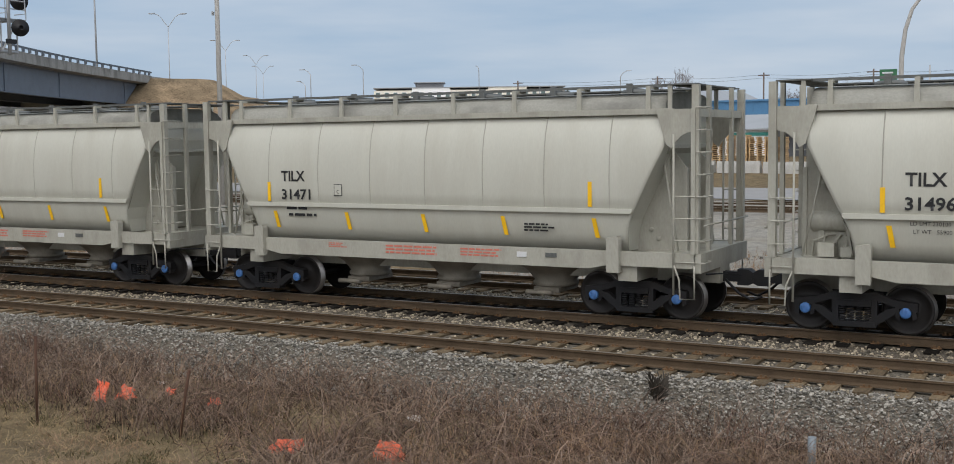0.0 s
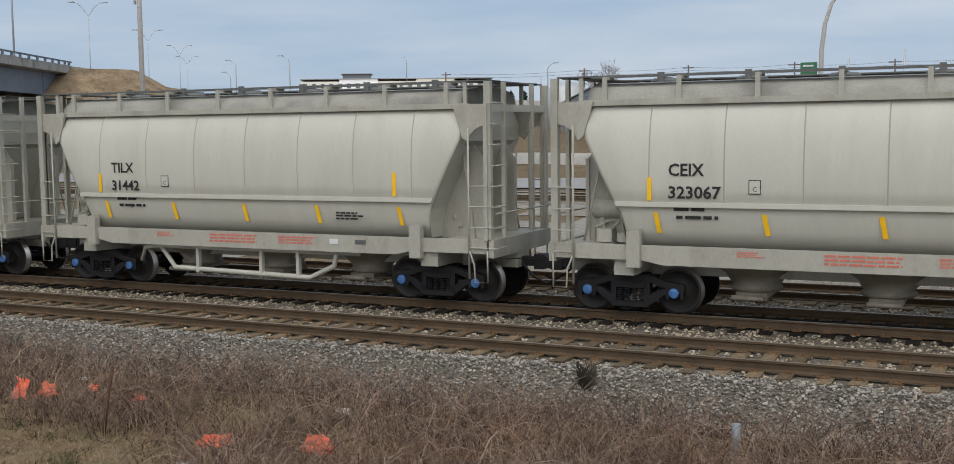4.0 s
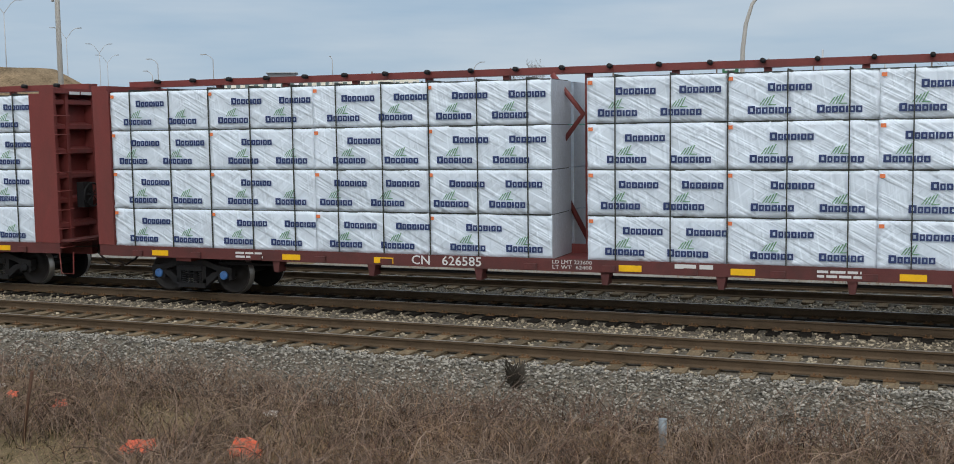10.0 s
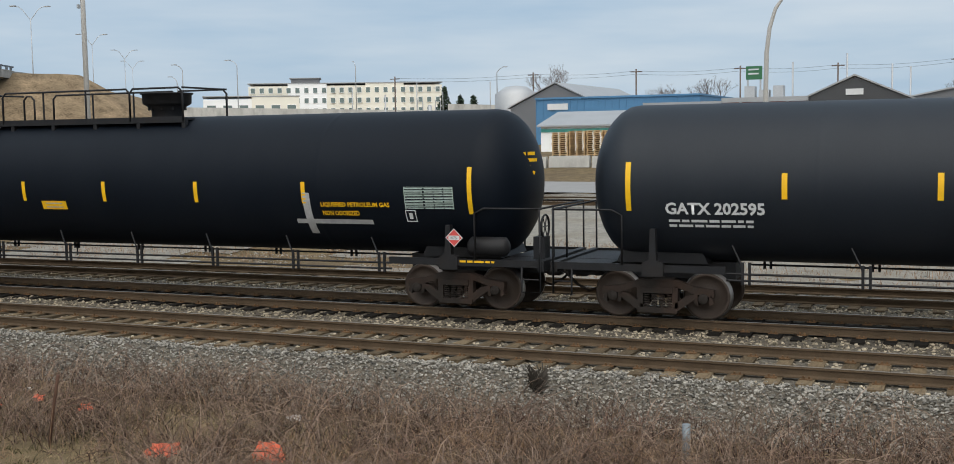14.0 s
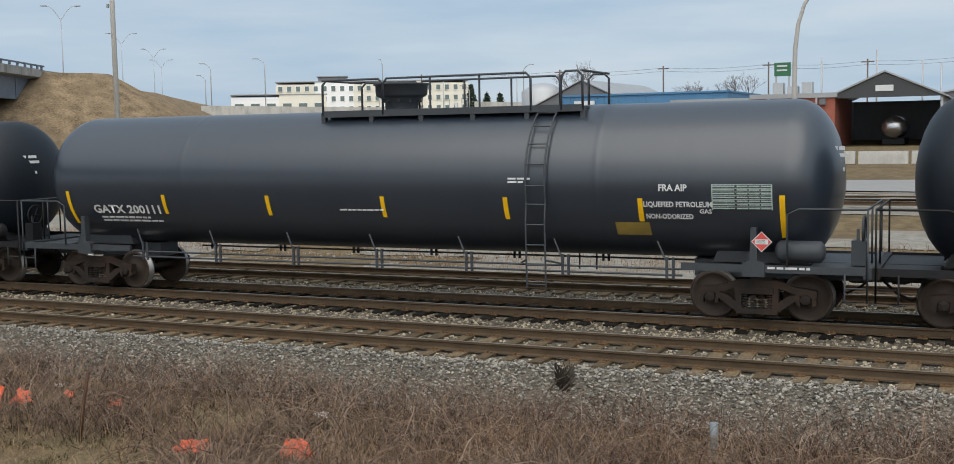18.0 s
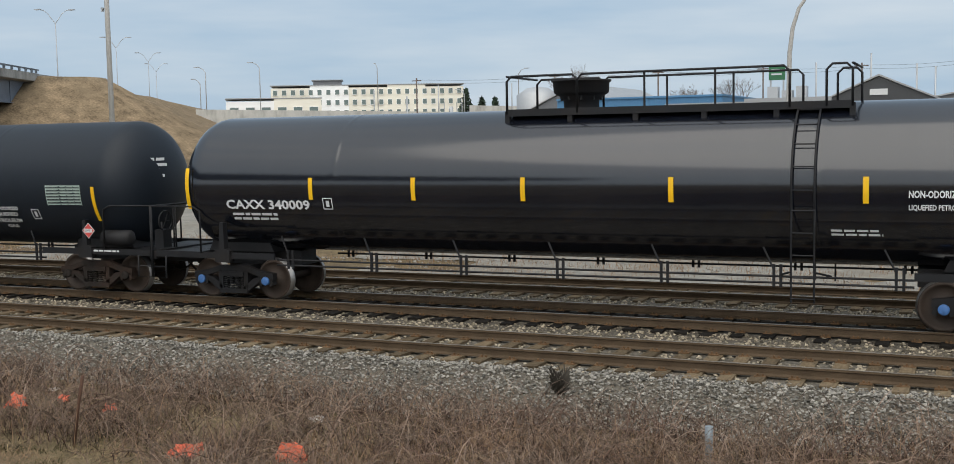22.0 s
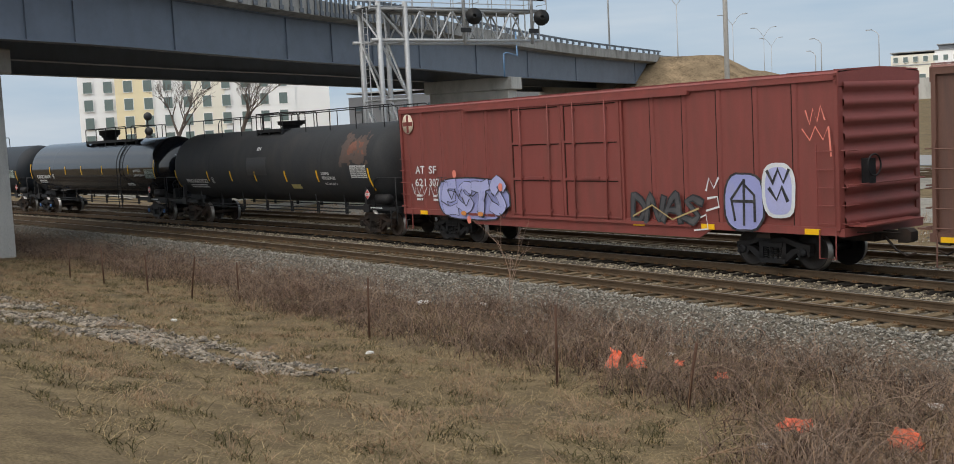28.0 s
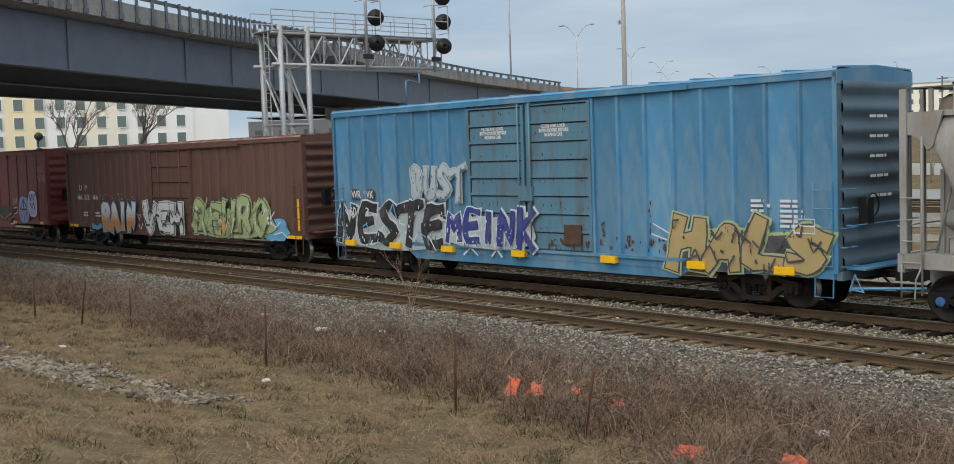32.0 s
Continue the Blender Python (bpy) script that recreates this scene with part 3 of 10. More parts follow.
def stones(name, label, count, place, size, material, seed, squash=0.7):
    """Many loose angular stones in one mesh."""
    rng = np.random.default_rng(seed)
    base = np.array([(1, 0, 0), (-1, 0, 0), (0, 1, 0), (0, -1, 0), (0, 0, 1), (0, 0, -1)], float)
    tri = np.array([(0, 2, 4), (2, 1, 4), (1, 3, 4), (3, 0, 4), (2, 0, 5), (1, 2, 5), (3, 1, 5), (0, 3, 5)])
    vs, fs = [], []
    k = 0
    while k < count:
        p = place(rng)
        if p is None:
            continue
        s = size * (0.5 + rng.random() ** 1.7)
        q = base * (0.6 + 0.6 * rng.random((6, 1)))
        a = rng.normal(size=(3, 3))
        u, _ = np.linalg.qr(a)
        q = q @ u.T * s
        q[:, 2] *= squash
        vs.append(q + np.array(p))
        fs.append(tri + 6 * k)
        k += 1
    me = bpy.data.meshes.new(name)
    v, f = np.concatenate(vs), np.concatenate(fs)
    me.from_pydata(v.tolist(), [], f.tolist())
    me.materials.append(material)
    ob = new(name, me)
    return tagged(ob, label, "stones", kind="stuff")


def bed_z(off):
    if off < -5.35:
        return -0.215 + (off + 5.4) * 0.535 / 1.2
    return -0.215


def shoulder(rng):
    u = 9 - 95 * rng.random() ** 1.6
    off = -7.0 + 2.1 * rng.random()
    x, y, _ = on_line(u, off)
    return x, y, max(bed_z(off), ground_z(x, y)) + 0.01 + 0.02 * rng.random()


def between(rng):
    u = 12 - 95 * rng.random() ** 1.5
    off = -5.2 + 11.0 * rng.random()
    for c in (TRACK_1, TRACK_2, TRACK_3):
        if 0.66 < abs(off - c) < 0.85:
            return None
        if abs(off - c) < 1.25 and rng.random() < 0.3:
            return None
    if abs(off) < 0.72:
        return None
    x, y, _ = on_line(u, off)
    return x, y, -0.215 + 0.02 * rng.random()


stones("ballast_shoulder", "loose grey crushed stones along the ballast shoulder", 78000, shoulder, 0.031, M_STONE, 3)
stones("ballast_stones", "loose grey stones and brown fines between the ties", 66000, between, 0.036, M_STONE_BROWN, 4)


def gravel_patch(rng):
    a, b = rng.random(), rng.normal() * 0.45
    x = -29.0 + 13.5 * a
    y = 6.5 + 0.24 * (x + 21.0) + b * (1.35 - 0.7 * a * a)
    if noise.noise((x * 0.9, y * 1.3, 6)) < -0.25 + 0.35 * max(0.0, a - 0.6):
        return None
    return x, y, ground_z(x, y) + 0.02


stones("gravel_patch", "strip of pale broken stone lying in the dry grass", 6500, gravel_patch, 0.065, M_STONE_TAN, 5)


# black strip between the rails of track 2, painted in for the train's shade
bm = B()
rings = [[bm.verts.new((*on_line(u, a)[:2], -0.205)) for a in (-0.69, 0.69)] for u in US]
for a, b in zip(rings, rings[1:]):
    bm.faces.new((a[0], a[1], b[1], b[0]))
single("shaded_ballast", bm, M_BED_SHADE, "ballast between the rails, blackened for the shade under the train", "ballast", kind="structure")


# ---- overpass ----
OVER_NEAR = [(-24, -30), (-34.5, -8), (-41.0, 4.5), (-44.6, 11.2), (-46.8, 15.1), (-54.9, 27.0), (-58.3, 32.8), (-62.8, 40.4), (-72.6, 54.6), (-82.4, 70.6), (-93.0, 91.2)]


def smooth_path(pts, n=6):
    out = []
    for i in range(len(pts) - 1):
        p0, p1, p2, p3 = [Vector((*pts[max(0, min(len(pts) - 1, i + k))], 0)) for k in (-1, 0, 1, 2)]
        for k in range(n):
            t = k / n
            out.append(0.5 * ((2 * p1) + (p2 - p0) * t + (2 * p0 - 5 * p1 + 4 * p2 - p3) * t * t + (3 * p1 - p0 - 3 * p2 + p3) * t ** 3))
    out.append(Vector((*pts[-1], 0)))
    return out


OVER = smooth_path(OVER_NEAR)


def over_at(i, off, z):
    """A point of the overpass: off metres in from its near girder."""
    a, b = OVER[max(0, i - 1)], OVER[min(len(OVER) - 1, i + 1)]
    d = (b - a).normalized()
    nrm = Vector((-d.y, d.x, 0))
    p = OVER[i] + nrm * off
    return p.x, p.y, z


def over_strip(bm, prof, i0=0, i1=None, mi=0):
    i1 = len(OVER) - 1 if i1 is None else i1
    rings = [[bm.verts.new(over_at(i, a, z)) for a, z in prof] for i in range(i0, i1 + 1)]
    n = len(prof)
    for a, b in zip(rings, rings[1:]):
        for j in range(n):
            bm.faces.new((a[j], a[(j + 1) % n], b[(j + 1) % n], b[j])).material_index = mi
    bm.faces.new(rings[0]), bm.faces.new(rings[-1])


GB, GT = 7.9, 10.12
overpass = thing("overpass", "curved road overpass with blue-grey steel girders and a concrete parapet", "overpass", kind="structure")
for off in (0.0, 6.7, 13.4):
    bm = B()
    over_strip(bm, [(off - 0.025, GB), (off + 0.025, GB), (off + 0.025, GT), (off - 0.025, GT)])
    g = part("girder", bm, M_GIRDER, overpass, "blue-grey steel plate girder")
    for w, za, zb_ in ((0.3, GB - 0.05, GB), (0.25, GT, GT + 0.04)):
        bm = B()
        over_strip(bm, [(off - w, za), (off + w, za), (off + w, zb_), (off - w, zb_)])
        part("girder_flange", bm, M_GIRDER, g)
    if off == 0.0:
        for i in range(2, len(OVER) - 1, 4):
            bm = B()
            p, q = Vector(over_at(i, -0.10, 0)), Vector(over_at(i, 0.0, 0))
            d = (Vector(over_at(i + 1, 0, 0)) - Vector(over_at(i, 0, 0))).normalized() * 0.02
            v = [bm.verts.new(w) for w in ((*(p - d).xy, GB), (*(q - d).xy, GB), (*(q - d).xy, GT), (*(p - d).xy, GT))]
            v2 = [bm.verts.new(w) for w in ((*(p + d).xy, GB), (*(q + d).xy, GB), (*(q + d).xy, GT), (*(p + d).xy, GT))]
            bm.faces.new(v), bm.faces.new(v2[::-1])
            for j in range(4):
                bm.faces.new((v[j], v[(j + 1) % 4], v2[(j + 1) % 4], v2[j]))
            part("stiffener", bm, M_GIRDER, g)
bm = B()
over_strip(bm, [(-1.0, GT + 0.16), (-0.4, GT + 0.05), (13.8, GT + 0.05), (14.4, GT + 0.16), (14.4, GT + 0.36), (-1.0, GT + 0.36)])
part("deck_slab", bm, M_PARAPET, overpass, "weathered concrete deck slab")
for a in (-1.0, 14.12):
    bm = B()
    over_strip(bm, [(a, GT + 0.36), (a + 0.28, GT + 0.36), (a + 0.2, GT + 1.0), (a + 0.02, GT + 1.0)])
    part("parapet", bm, M_PARAPET, overpass, "stained concrete parapet")
bm = B()
over_strip(bm, [(-1.0, GT + 1.3), (-0.86, GT + 1.3), (-0.86, GT + 1.46), (-1.0, GT + 1.46)])
part("parapet_rail", bm, M_RAILSTEEL, overpass)
for i in range(len(OVER) - 1):
    for f in (0.0, 0.5):
        p = Vector(over_at(i, -1.05, 0)).lerp(Vector(over_at(i + 1, -1.05, 0)), f)
        bm = B()
        if i < 44:
            bx(bm, p.x - 0.06, p.x + 0.06, p.y - 0.06, p.y + 0.06, GT + 0.3, GT + 1.5)
            bx(bm, p.x - 0.11, p.x + 0.11, p.y - 0.11, p.y + 0.11, GT + 0.18, GT + 0.4)
        else:
            bx(bm, p.x - 0.03, p.x + 0.15, p.y - 0.06, p.y + 0.12, GT + 0.98, GT + 1.34)
        part("parapet_post", bm, M_RAILSTEEL, overpass)


def pier(name, label, x, y, along, w, d, top, low):
    bm = B()
    c, s = math.cos(along), math.sin(along)
    for z0, z1, ww, dd in ((low, top - 1.0, w * 0.9, d), (top - 1.0, top, w, d * 1.25)):
        v = [[bm.verts.new((x + a * ww / 2 * c - b * dd / 2 * s, y + a * ww / 2 * s + b * dd / 2 * c, z)) for a, b in ((-1, -1), (1, -1), (1, 1), (-1, 1))] for z in (z0, z1)]
        bm.faces.new(v[0][::-1]), bm.faces.new(v[1])
        for j in range(4):
            bm.faces.new((v[0][j], v[0][(j + 1) % 4], v[1][(j + 1) % 4], v[1][j]))
    bmesh.ops.bevel(bm, geom=list(bm.edges), offset=0.06, segments=1, affect="EDGES")
    part(name, bm, M_CONC, overpass, label)


pier("pier", "square concrete bridge pier standing in dry grass", -50.6, 8.4, radians(33.5), 8.0, 1.5, GB - 0.05, -0.6)
pier("pier", "wide concrete pier cap beyond the tracks", -76.3, 54.2, radians(31.5), 7.8, 1.9, GB - 0.05, -0.6)
pier("abutment", "pale concrete abutment at the foot of the bank", -99.3, 88.2, radians(31.0), 15.4, 1.6, GT + 0.3, -0.6)
bm = B()
tube(bm, [(-58.6, 44.2, 7.0), (-58.6, 44.2, 8.5), (-58.9, 44.7, 8.6), (-62.6, 48.4, 8.7), (-63.2, 48.8, 10.4)], 0.06, 6)
part("drain_pipe", bm, M_PIPE, overpass, "blue steel drain pipe")


# ---- embankment behind the overpass, carrying the road on ----
def embankment():
    pts = [Vector(p) for p in ((-96.5, 95.5, 10.7), (-101, 103, 10.75), (-111, 116, 10.8), (-128, 144, 11.0), (-146, 172, 11.1), (-166, 206, 11.0), (-191, 250, 10.6))]
    bm = B()
    rows = []
    for i, p in enumerate(pts):
        d = (pts[min(i + 1, len(pts) - 1)] - pts[max(i - 1, 0)])
        d.z = 0
        d.normalize()
        n = Vector((d.y, -d.x, 0))
        row = []
        for k in range(13):
            off = 26 - 50 * k / 12
            h = p.z - max(0.0, (abs(off + 1.0) - 6.0)) * 0.5
            q = p + n * off
            row.append(bm.verts.new((q.x, q.y, max(-1.0, h + 0.2 * noise.noise((q.x * 0.2, q.y * 0.2, 1))))))
        rows.append(row)
    # rounded cone at the abutment
    for a, b in zip(rows, rows[1:]):
        for j in range(12):
            bm.faces.new((a[j], a[j + 1], b[j + 1], b[j])).smooth = True
    cone = []
    for k in range(9):
        ang = radians(-70 + 12 * k)
        cone.append([Vector((-96.5, 96.5, 0)) + Vector((math.cos(ang) * r, math.sin(ang) * r, z)) for r, z in ((0, 11.0), (7, 10.85), (14, 7.0), (27, 0.0))])
    vs = [[bm.verts.new(q) for q in c] for c in cone]
    for a, b in zip(vs, vs[1:]):
        for j in range(3):
            bm.faces.new((a[j], a[j + 1], b[j + 1], b[j])).smooth = True
    # concrete barrier along the road on top of the bank
    wall = B()
    prev = None
    line = [Vector((-93.9, 91.0, 10.45))] + pts[1:]
    for i, p in enumerate(line):
        d = (line[min(i + 1, len(line) - 1)] - line[max(i - 1, 0)])
        n = Vector((d.y, -d.x, 0)).normalized()
        ring = [wall.verts.new(q) for q in (p + n * 1.5 + Vector((0, 0, -0.6)), p + n * 1.2 + Vector((0, 0, -0.6)), p + n * 1.2 + Vector((0, 0, 0.68)), p + n * 1.5 + Vector((0, 0, 0.68)))]
        if prev:
            for j in range(4):
                wall.faces.new((prev[j], prev[(j + 1) % 4], ring[(j + 1) % 4], ring[j]))
        else:
            wall.faces.new(ring)
        prev = ring
    wall.faces.new(prev)
    single("road_barrier", wall, M_PARAPET, "long grey concrete barrier along the road on the bank", "barrier", kind="structure")
    bmesh.ops.subdivide_edges(bm, edges=list(bm.edges), cuts=2, use_grid_fill=True)
    for v in bm.verts:
        v.co.z += 0.12 * noise.noise((v.co.x * 0.35, v.co.y * 0.35, 2))
    single("embankment", bm, M_HILL, "grassy tan bank that carries the road up to the overpass", "embankment", kind="structure")


embankment()


# ---- signal bridge ----
sig = thing("signal_bridge", "galvanised cantilever signal bridge with black round signal heads", "railway signal")
X0, X1, Y0, Y1, ZB, ZT = -50.2, -48.4, 28.9, 30.45, 8.35, 9.9
for x in (X0, X1):
    for y in (Y0, Y1):
        bm = B()
        tube(bm, [(x, y, -0.6), (x, y, ZT + 0.35)], 0.14, 8)
        part("tower_leg", bm, M_GALV, sig)
for i in range(4):
    z0, z1 = -0.4 + i * 2.9, 2.5 + i * 2.9
    for a, b in (((X0, Y0), (X0, Y1)), ((X1, Y0), (X1, Y1)), ((X0, Y0), (X1, Y0)), ((X0, Y1), (X1, Y1))):
        bm = B()
        tube(bm, [(*a, min(z1, ZT)), (*b, min(z1, ZT))], 0.06, 5)
        part("tower_strut", bm, M_GALV, sig)
        bm = B()
        tube(bm, [(*a, min(z1, ZT)), (*b, z0)], 0.06, 5)
        part("tower_brace", bm, M_GALV, sig)
Y2 = 39.0
for x in (X0, X1):
    for z in (ZB, ZT):
        bm = B()
        tube(bm, [(x, Y0 - 0.5, z), (x, Y2, z)], 0.09, 6)
        part("truss_chord", bm, M_GALV, sig)
    n = 9
    for i in range(n):
        a, b = Y1 + (Y2 - Y1) * i / n, Y1 + (Y2 - Y1) * (i + 1) / n
        bm = B()
        tube(bm, [(x, a, ZT if i % 2 else ZB), (x, b, ZB if i % 2 else ZT)], 0.05, 5)
        part("truss_brace", bm, M_GALV, sig)
        bm = B()
        tube(bm, [(x, b, ZB), (x, b, ZT)], 0.04, 5)
        part("truss_post", bm, M_GALV, sig)
bm = B()
bx(bm, X0 - 0.1, X1 + 0.1, Y0 - 0.5, Y2 + 0.5, ZT + 0.08, ZT + 0.12)
part("catwalk", bm, M_GALV, sig)
for x in (X0 - 0.1, X1 + 0.1):
    bm = B()
    for z in (0.6, 1.1):
        tube(bm, [(x, Y0 - 0.5, ZT + z), (x, Y2 + 0.5, ZT + z)], 0.03, 5)
    for i in range(10):
        y = Y0 - 0.5 + (Y2 - Y0 + 1) * i / 9
        tube(bm, [(x, y, ZT + 0.1), (x, y, ZT + 1.1)], 0.025, 5)
    part("catwalk_railing", bm, M_GALV, sig)
for ym in (34.25, 38.7):
    bm = B()
    for dy in (-0.9, 0.1):
        tube(bm, [(X1 + 0.1, ym + dy, ZT + 0.3), (X1 + 0.9, ym + dy, ZT + 0.3), (X1 + 0.9, ym + dy, ZT + 1.75), (X1 + 0.1, ym + dy, ZT + 1.75)], 0.03, 5)
    tube(bm, [(X1 + 0.9, ym - 0.9, ZT + 1.75), (X1 + 0.9, ym + 0.1, ZT + 1.75)], 0.03, 5)
    tube(bm, [(X1 + 0.9, ym - 0.9, ZT + 0.9), (X1 + 0.9, ym + 0.1, ZT + 0.9)], 0.03, 5)
    part("service_cage", bm, M_GALV, sig)
    mast = B()
    tube(mast, [(X1 + 0.35, ym - 0.45, ZB - 0.2), (X1 + 0.35, ym - 0.45, 14.2)], 0.09, 8)
    mp = part("signal_mast", mast, M_GALV, sig)
    for z in (9.53, 10.83, 12.13):
        bm = B()
        m = Matrix.Translation((X1 + 0.62, ym, z)) @ Matrix.Rotation(radians(-28), 4, "Z")
        lathe(bm, [(-0.32, 0), (-0.3, 0.16), (-0.05, 0.2), (-0.02, 0.43), (0.02, 0.43), (0.03, 0.14), (0.25, 0.13), (0.25, 0.10), (0.04, 0.1), (0.04, 0)], m, 24)
        part("signal_head", bm, M_SIGNAL, mp, "black round signal target with a hooded lamp")
    bm = B()
    bx(bm, X1 + 0.44, X1 + 0.47, ym - 0.75, ym - 0.1, 8.72, 8.95)
    part("number_plate", bm, M_BLACK, mp)
bm = B()
tube(bm, [(X1 - 0.5, Y0 - 0.6, -0.5), (X1 - 0.5, Y0 - 0.6, ZT)], 0.03, 5)
tube(bm, [(X1 - 0.1, Y0 - 0.6, -0.5), (X1 - 0.1, Y0 - 0.6, ZT)], 0.03, 5)
for i in range(30):
    tube(bm, [(X1 - 0.5, Y0 - 0.6, -0.2 + i * 0.34), (X1 - 0.1, Y0 - 0.6, -0.2 + i * 0.34)], 0.015, 4)
part("ladder", bm, M_GALV, sig)
# a small signal far under the overpass
bm = B()
tube(bm, [(0, 0, 0), (0, 0, 6.6)], 0.09, 6)
far_sig = thing("trackside_signal", "tall black trackside signal beyond the overpass", "railway signal", at=pose(-120, 42.0, 0))
part("signal_mast", bm, M_SIGNAL, far_sig)
for z in (4.6, 5.4, 7.0):
    bm = B()
    lathe(bm, [(-0.2, 0), (-0.2, 0.45), (0.1, 0.45), (0.25, 0.2), (0.25, 0)], Matrix.Translation((0.2, 0, z)) @ Matrix.Rotation(radians(-20), 4, "Z"), 14)
    part("signal_head", bm, M_SIGNAL, far_sig)


# ---- lamps and poles ----
def double_lamp(x, y, base, top, span):
    ob = thing("street_lamp", "slender double-arm road lamp on the approach road", "street lamp", "double-arm road lamps")
    bm = B()
    tube(bm, [(x, y, base), (x, y, top - 1.6)], 0.08, 6, r1=0.05)
    part("pole", bm, M_GALV, ob)
    for s in (-1, 1):
        bm = B()
        dx, dy = s * span * 0.78, s * span * 0.62
        tube(bm, [(x, y, top - 1.7), (x + dx * 0.2, y + dy * 0.2, top - 1.15), (x + dx * 0.42, y + dy * 0.42, top - 0.5), (x + dx * 0.68, y + dy * 0.68, top - 0.08), (x + dx, y + dy, top)], 0.045, 5)
        part("arm", bm, M_GALV, ob)
        bm = B()
        bx(bm, x + dx - 0.4, x + dx + 0.4, y + dy - 0.2, y + dy + 0.2, top - 0.05, top + 0.06)
        part("lamp_head", bm, M_GALV, ob)


for x, y, top in ((-106.2, 108.8, 20.6), (-126.2, 142.0, 20.6), (-145.1, 171.9, 20.8), (-160.1, 192.0, 20.4)):
    double_lamp(x, y, 8.0, top - 0.25, 2.0)


def single_lamp(x, y, base, top, reach):
    ob = thing("street_lamp", "slender single-arm road lamp far behind the tracks", "street lamp", "single-arm road lamps")
    bm = B()
    tube(bm, [(x, y, base), (x, y, top - 1.2), (x + reach * 0.25, y, top - 0.4), (x + reach * 0.6, y, top)], 0.12, 6, r1=0.07)
    part("pole", bm, M_GALV, ob)
    bm = B()
    bx(bm, min(x + reach * 0.55, x + reach), max(x + reach * 0.55, x + reach), y - 0.2, y + 0.2, top - 0.05, top + 0.12)
    part("lamp_head", bm, M_GALV, ob)


for x, y, top, reach in ((-157.9, 205.8, 20.0, -3.0), (-148.2, 212.6, 21.0, -3.2), (-136.0, 244.8, 21.8, -0.9), (-97.2, 241.2, 18.8, 2.6), (-172, 222, 18.5, -2.6), (-120.5, 262, 15.5, -2.5)):
    single_lamp(x, y, 5.0, top, reach)

mast_pole = thing("concrete_pole", "tall pale concrete pole at the foot of the bank", "pole")
bm = B()
tube(bm, [(-41.45, 46.1, -0.4), (-41.45, 46.1, 20)], 0.155, 10, r1=0.10)
part("shaft", bm, M_POLE, mast_pole)
bm = B()
bx(bm, -41.68, -41.6, 45.9, 46.05, 10.4, 10.6)
part("bracket", bm, M_GALV, mast_pole)
for x, y in ((-90.2, 82.2),):
    bm = B()
    tube(bm, [(x, y, 10.6), (x, y, 24.0)], 0.11, 6, r1=0.07)
    single("bridge_lamp_pole", bm, M_GALV, "thin galvanised lamp pole on the overpass parapet", "pole", "overpass poles")

curve_lamp = thing("street_lamp", "grey street lamp with a sweeping curved arm behind the tracks", "street lamp")
bm = B()
tube(bm, [(-7.85, 51.4, 0.2), (-7.85, 51.4, 5.0), (-7.82, 51.4, 7.0), (-7.7, 51.45, 8.1), (-7.45, 51.5, 8.95), (-7.1, 51.55, 9.45), (-6.75, 51.6, 9.62)], 0.12, 8, r1=0.06)
part("pole", bm, M_POLE, curve_lamp)
bm = B()
bx(bm, -6.85, -6.2, 51.5, 51.72, 9.58, 9.7)
part("lamp_head", bm, M_GALV, curve_lamp)
bm = B()
bx(bm, -7.72, -7.62, 51.2, 51.3, 2.5, 3.3)
part("notice", bm, M_YELLOW, curve_lamp)


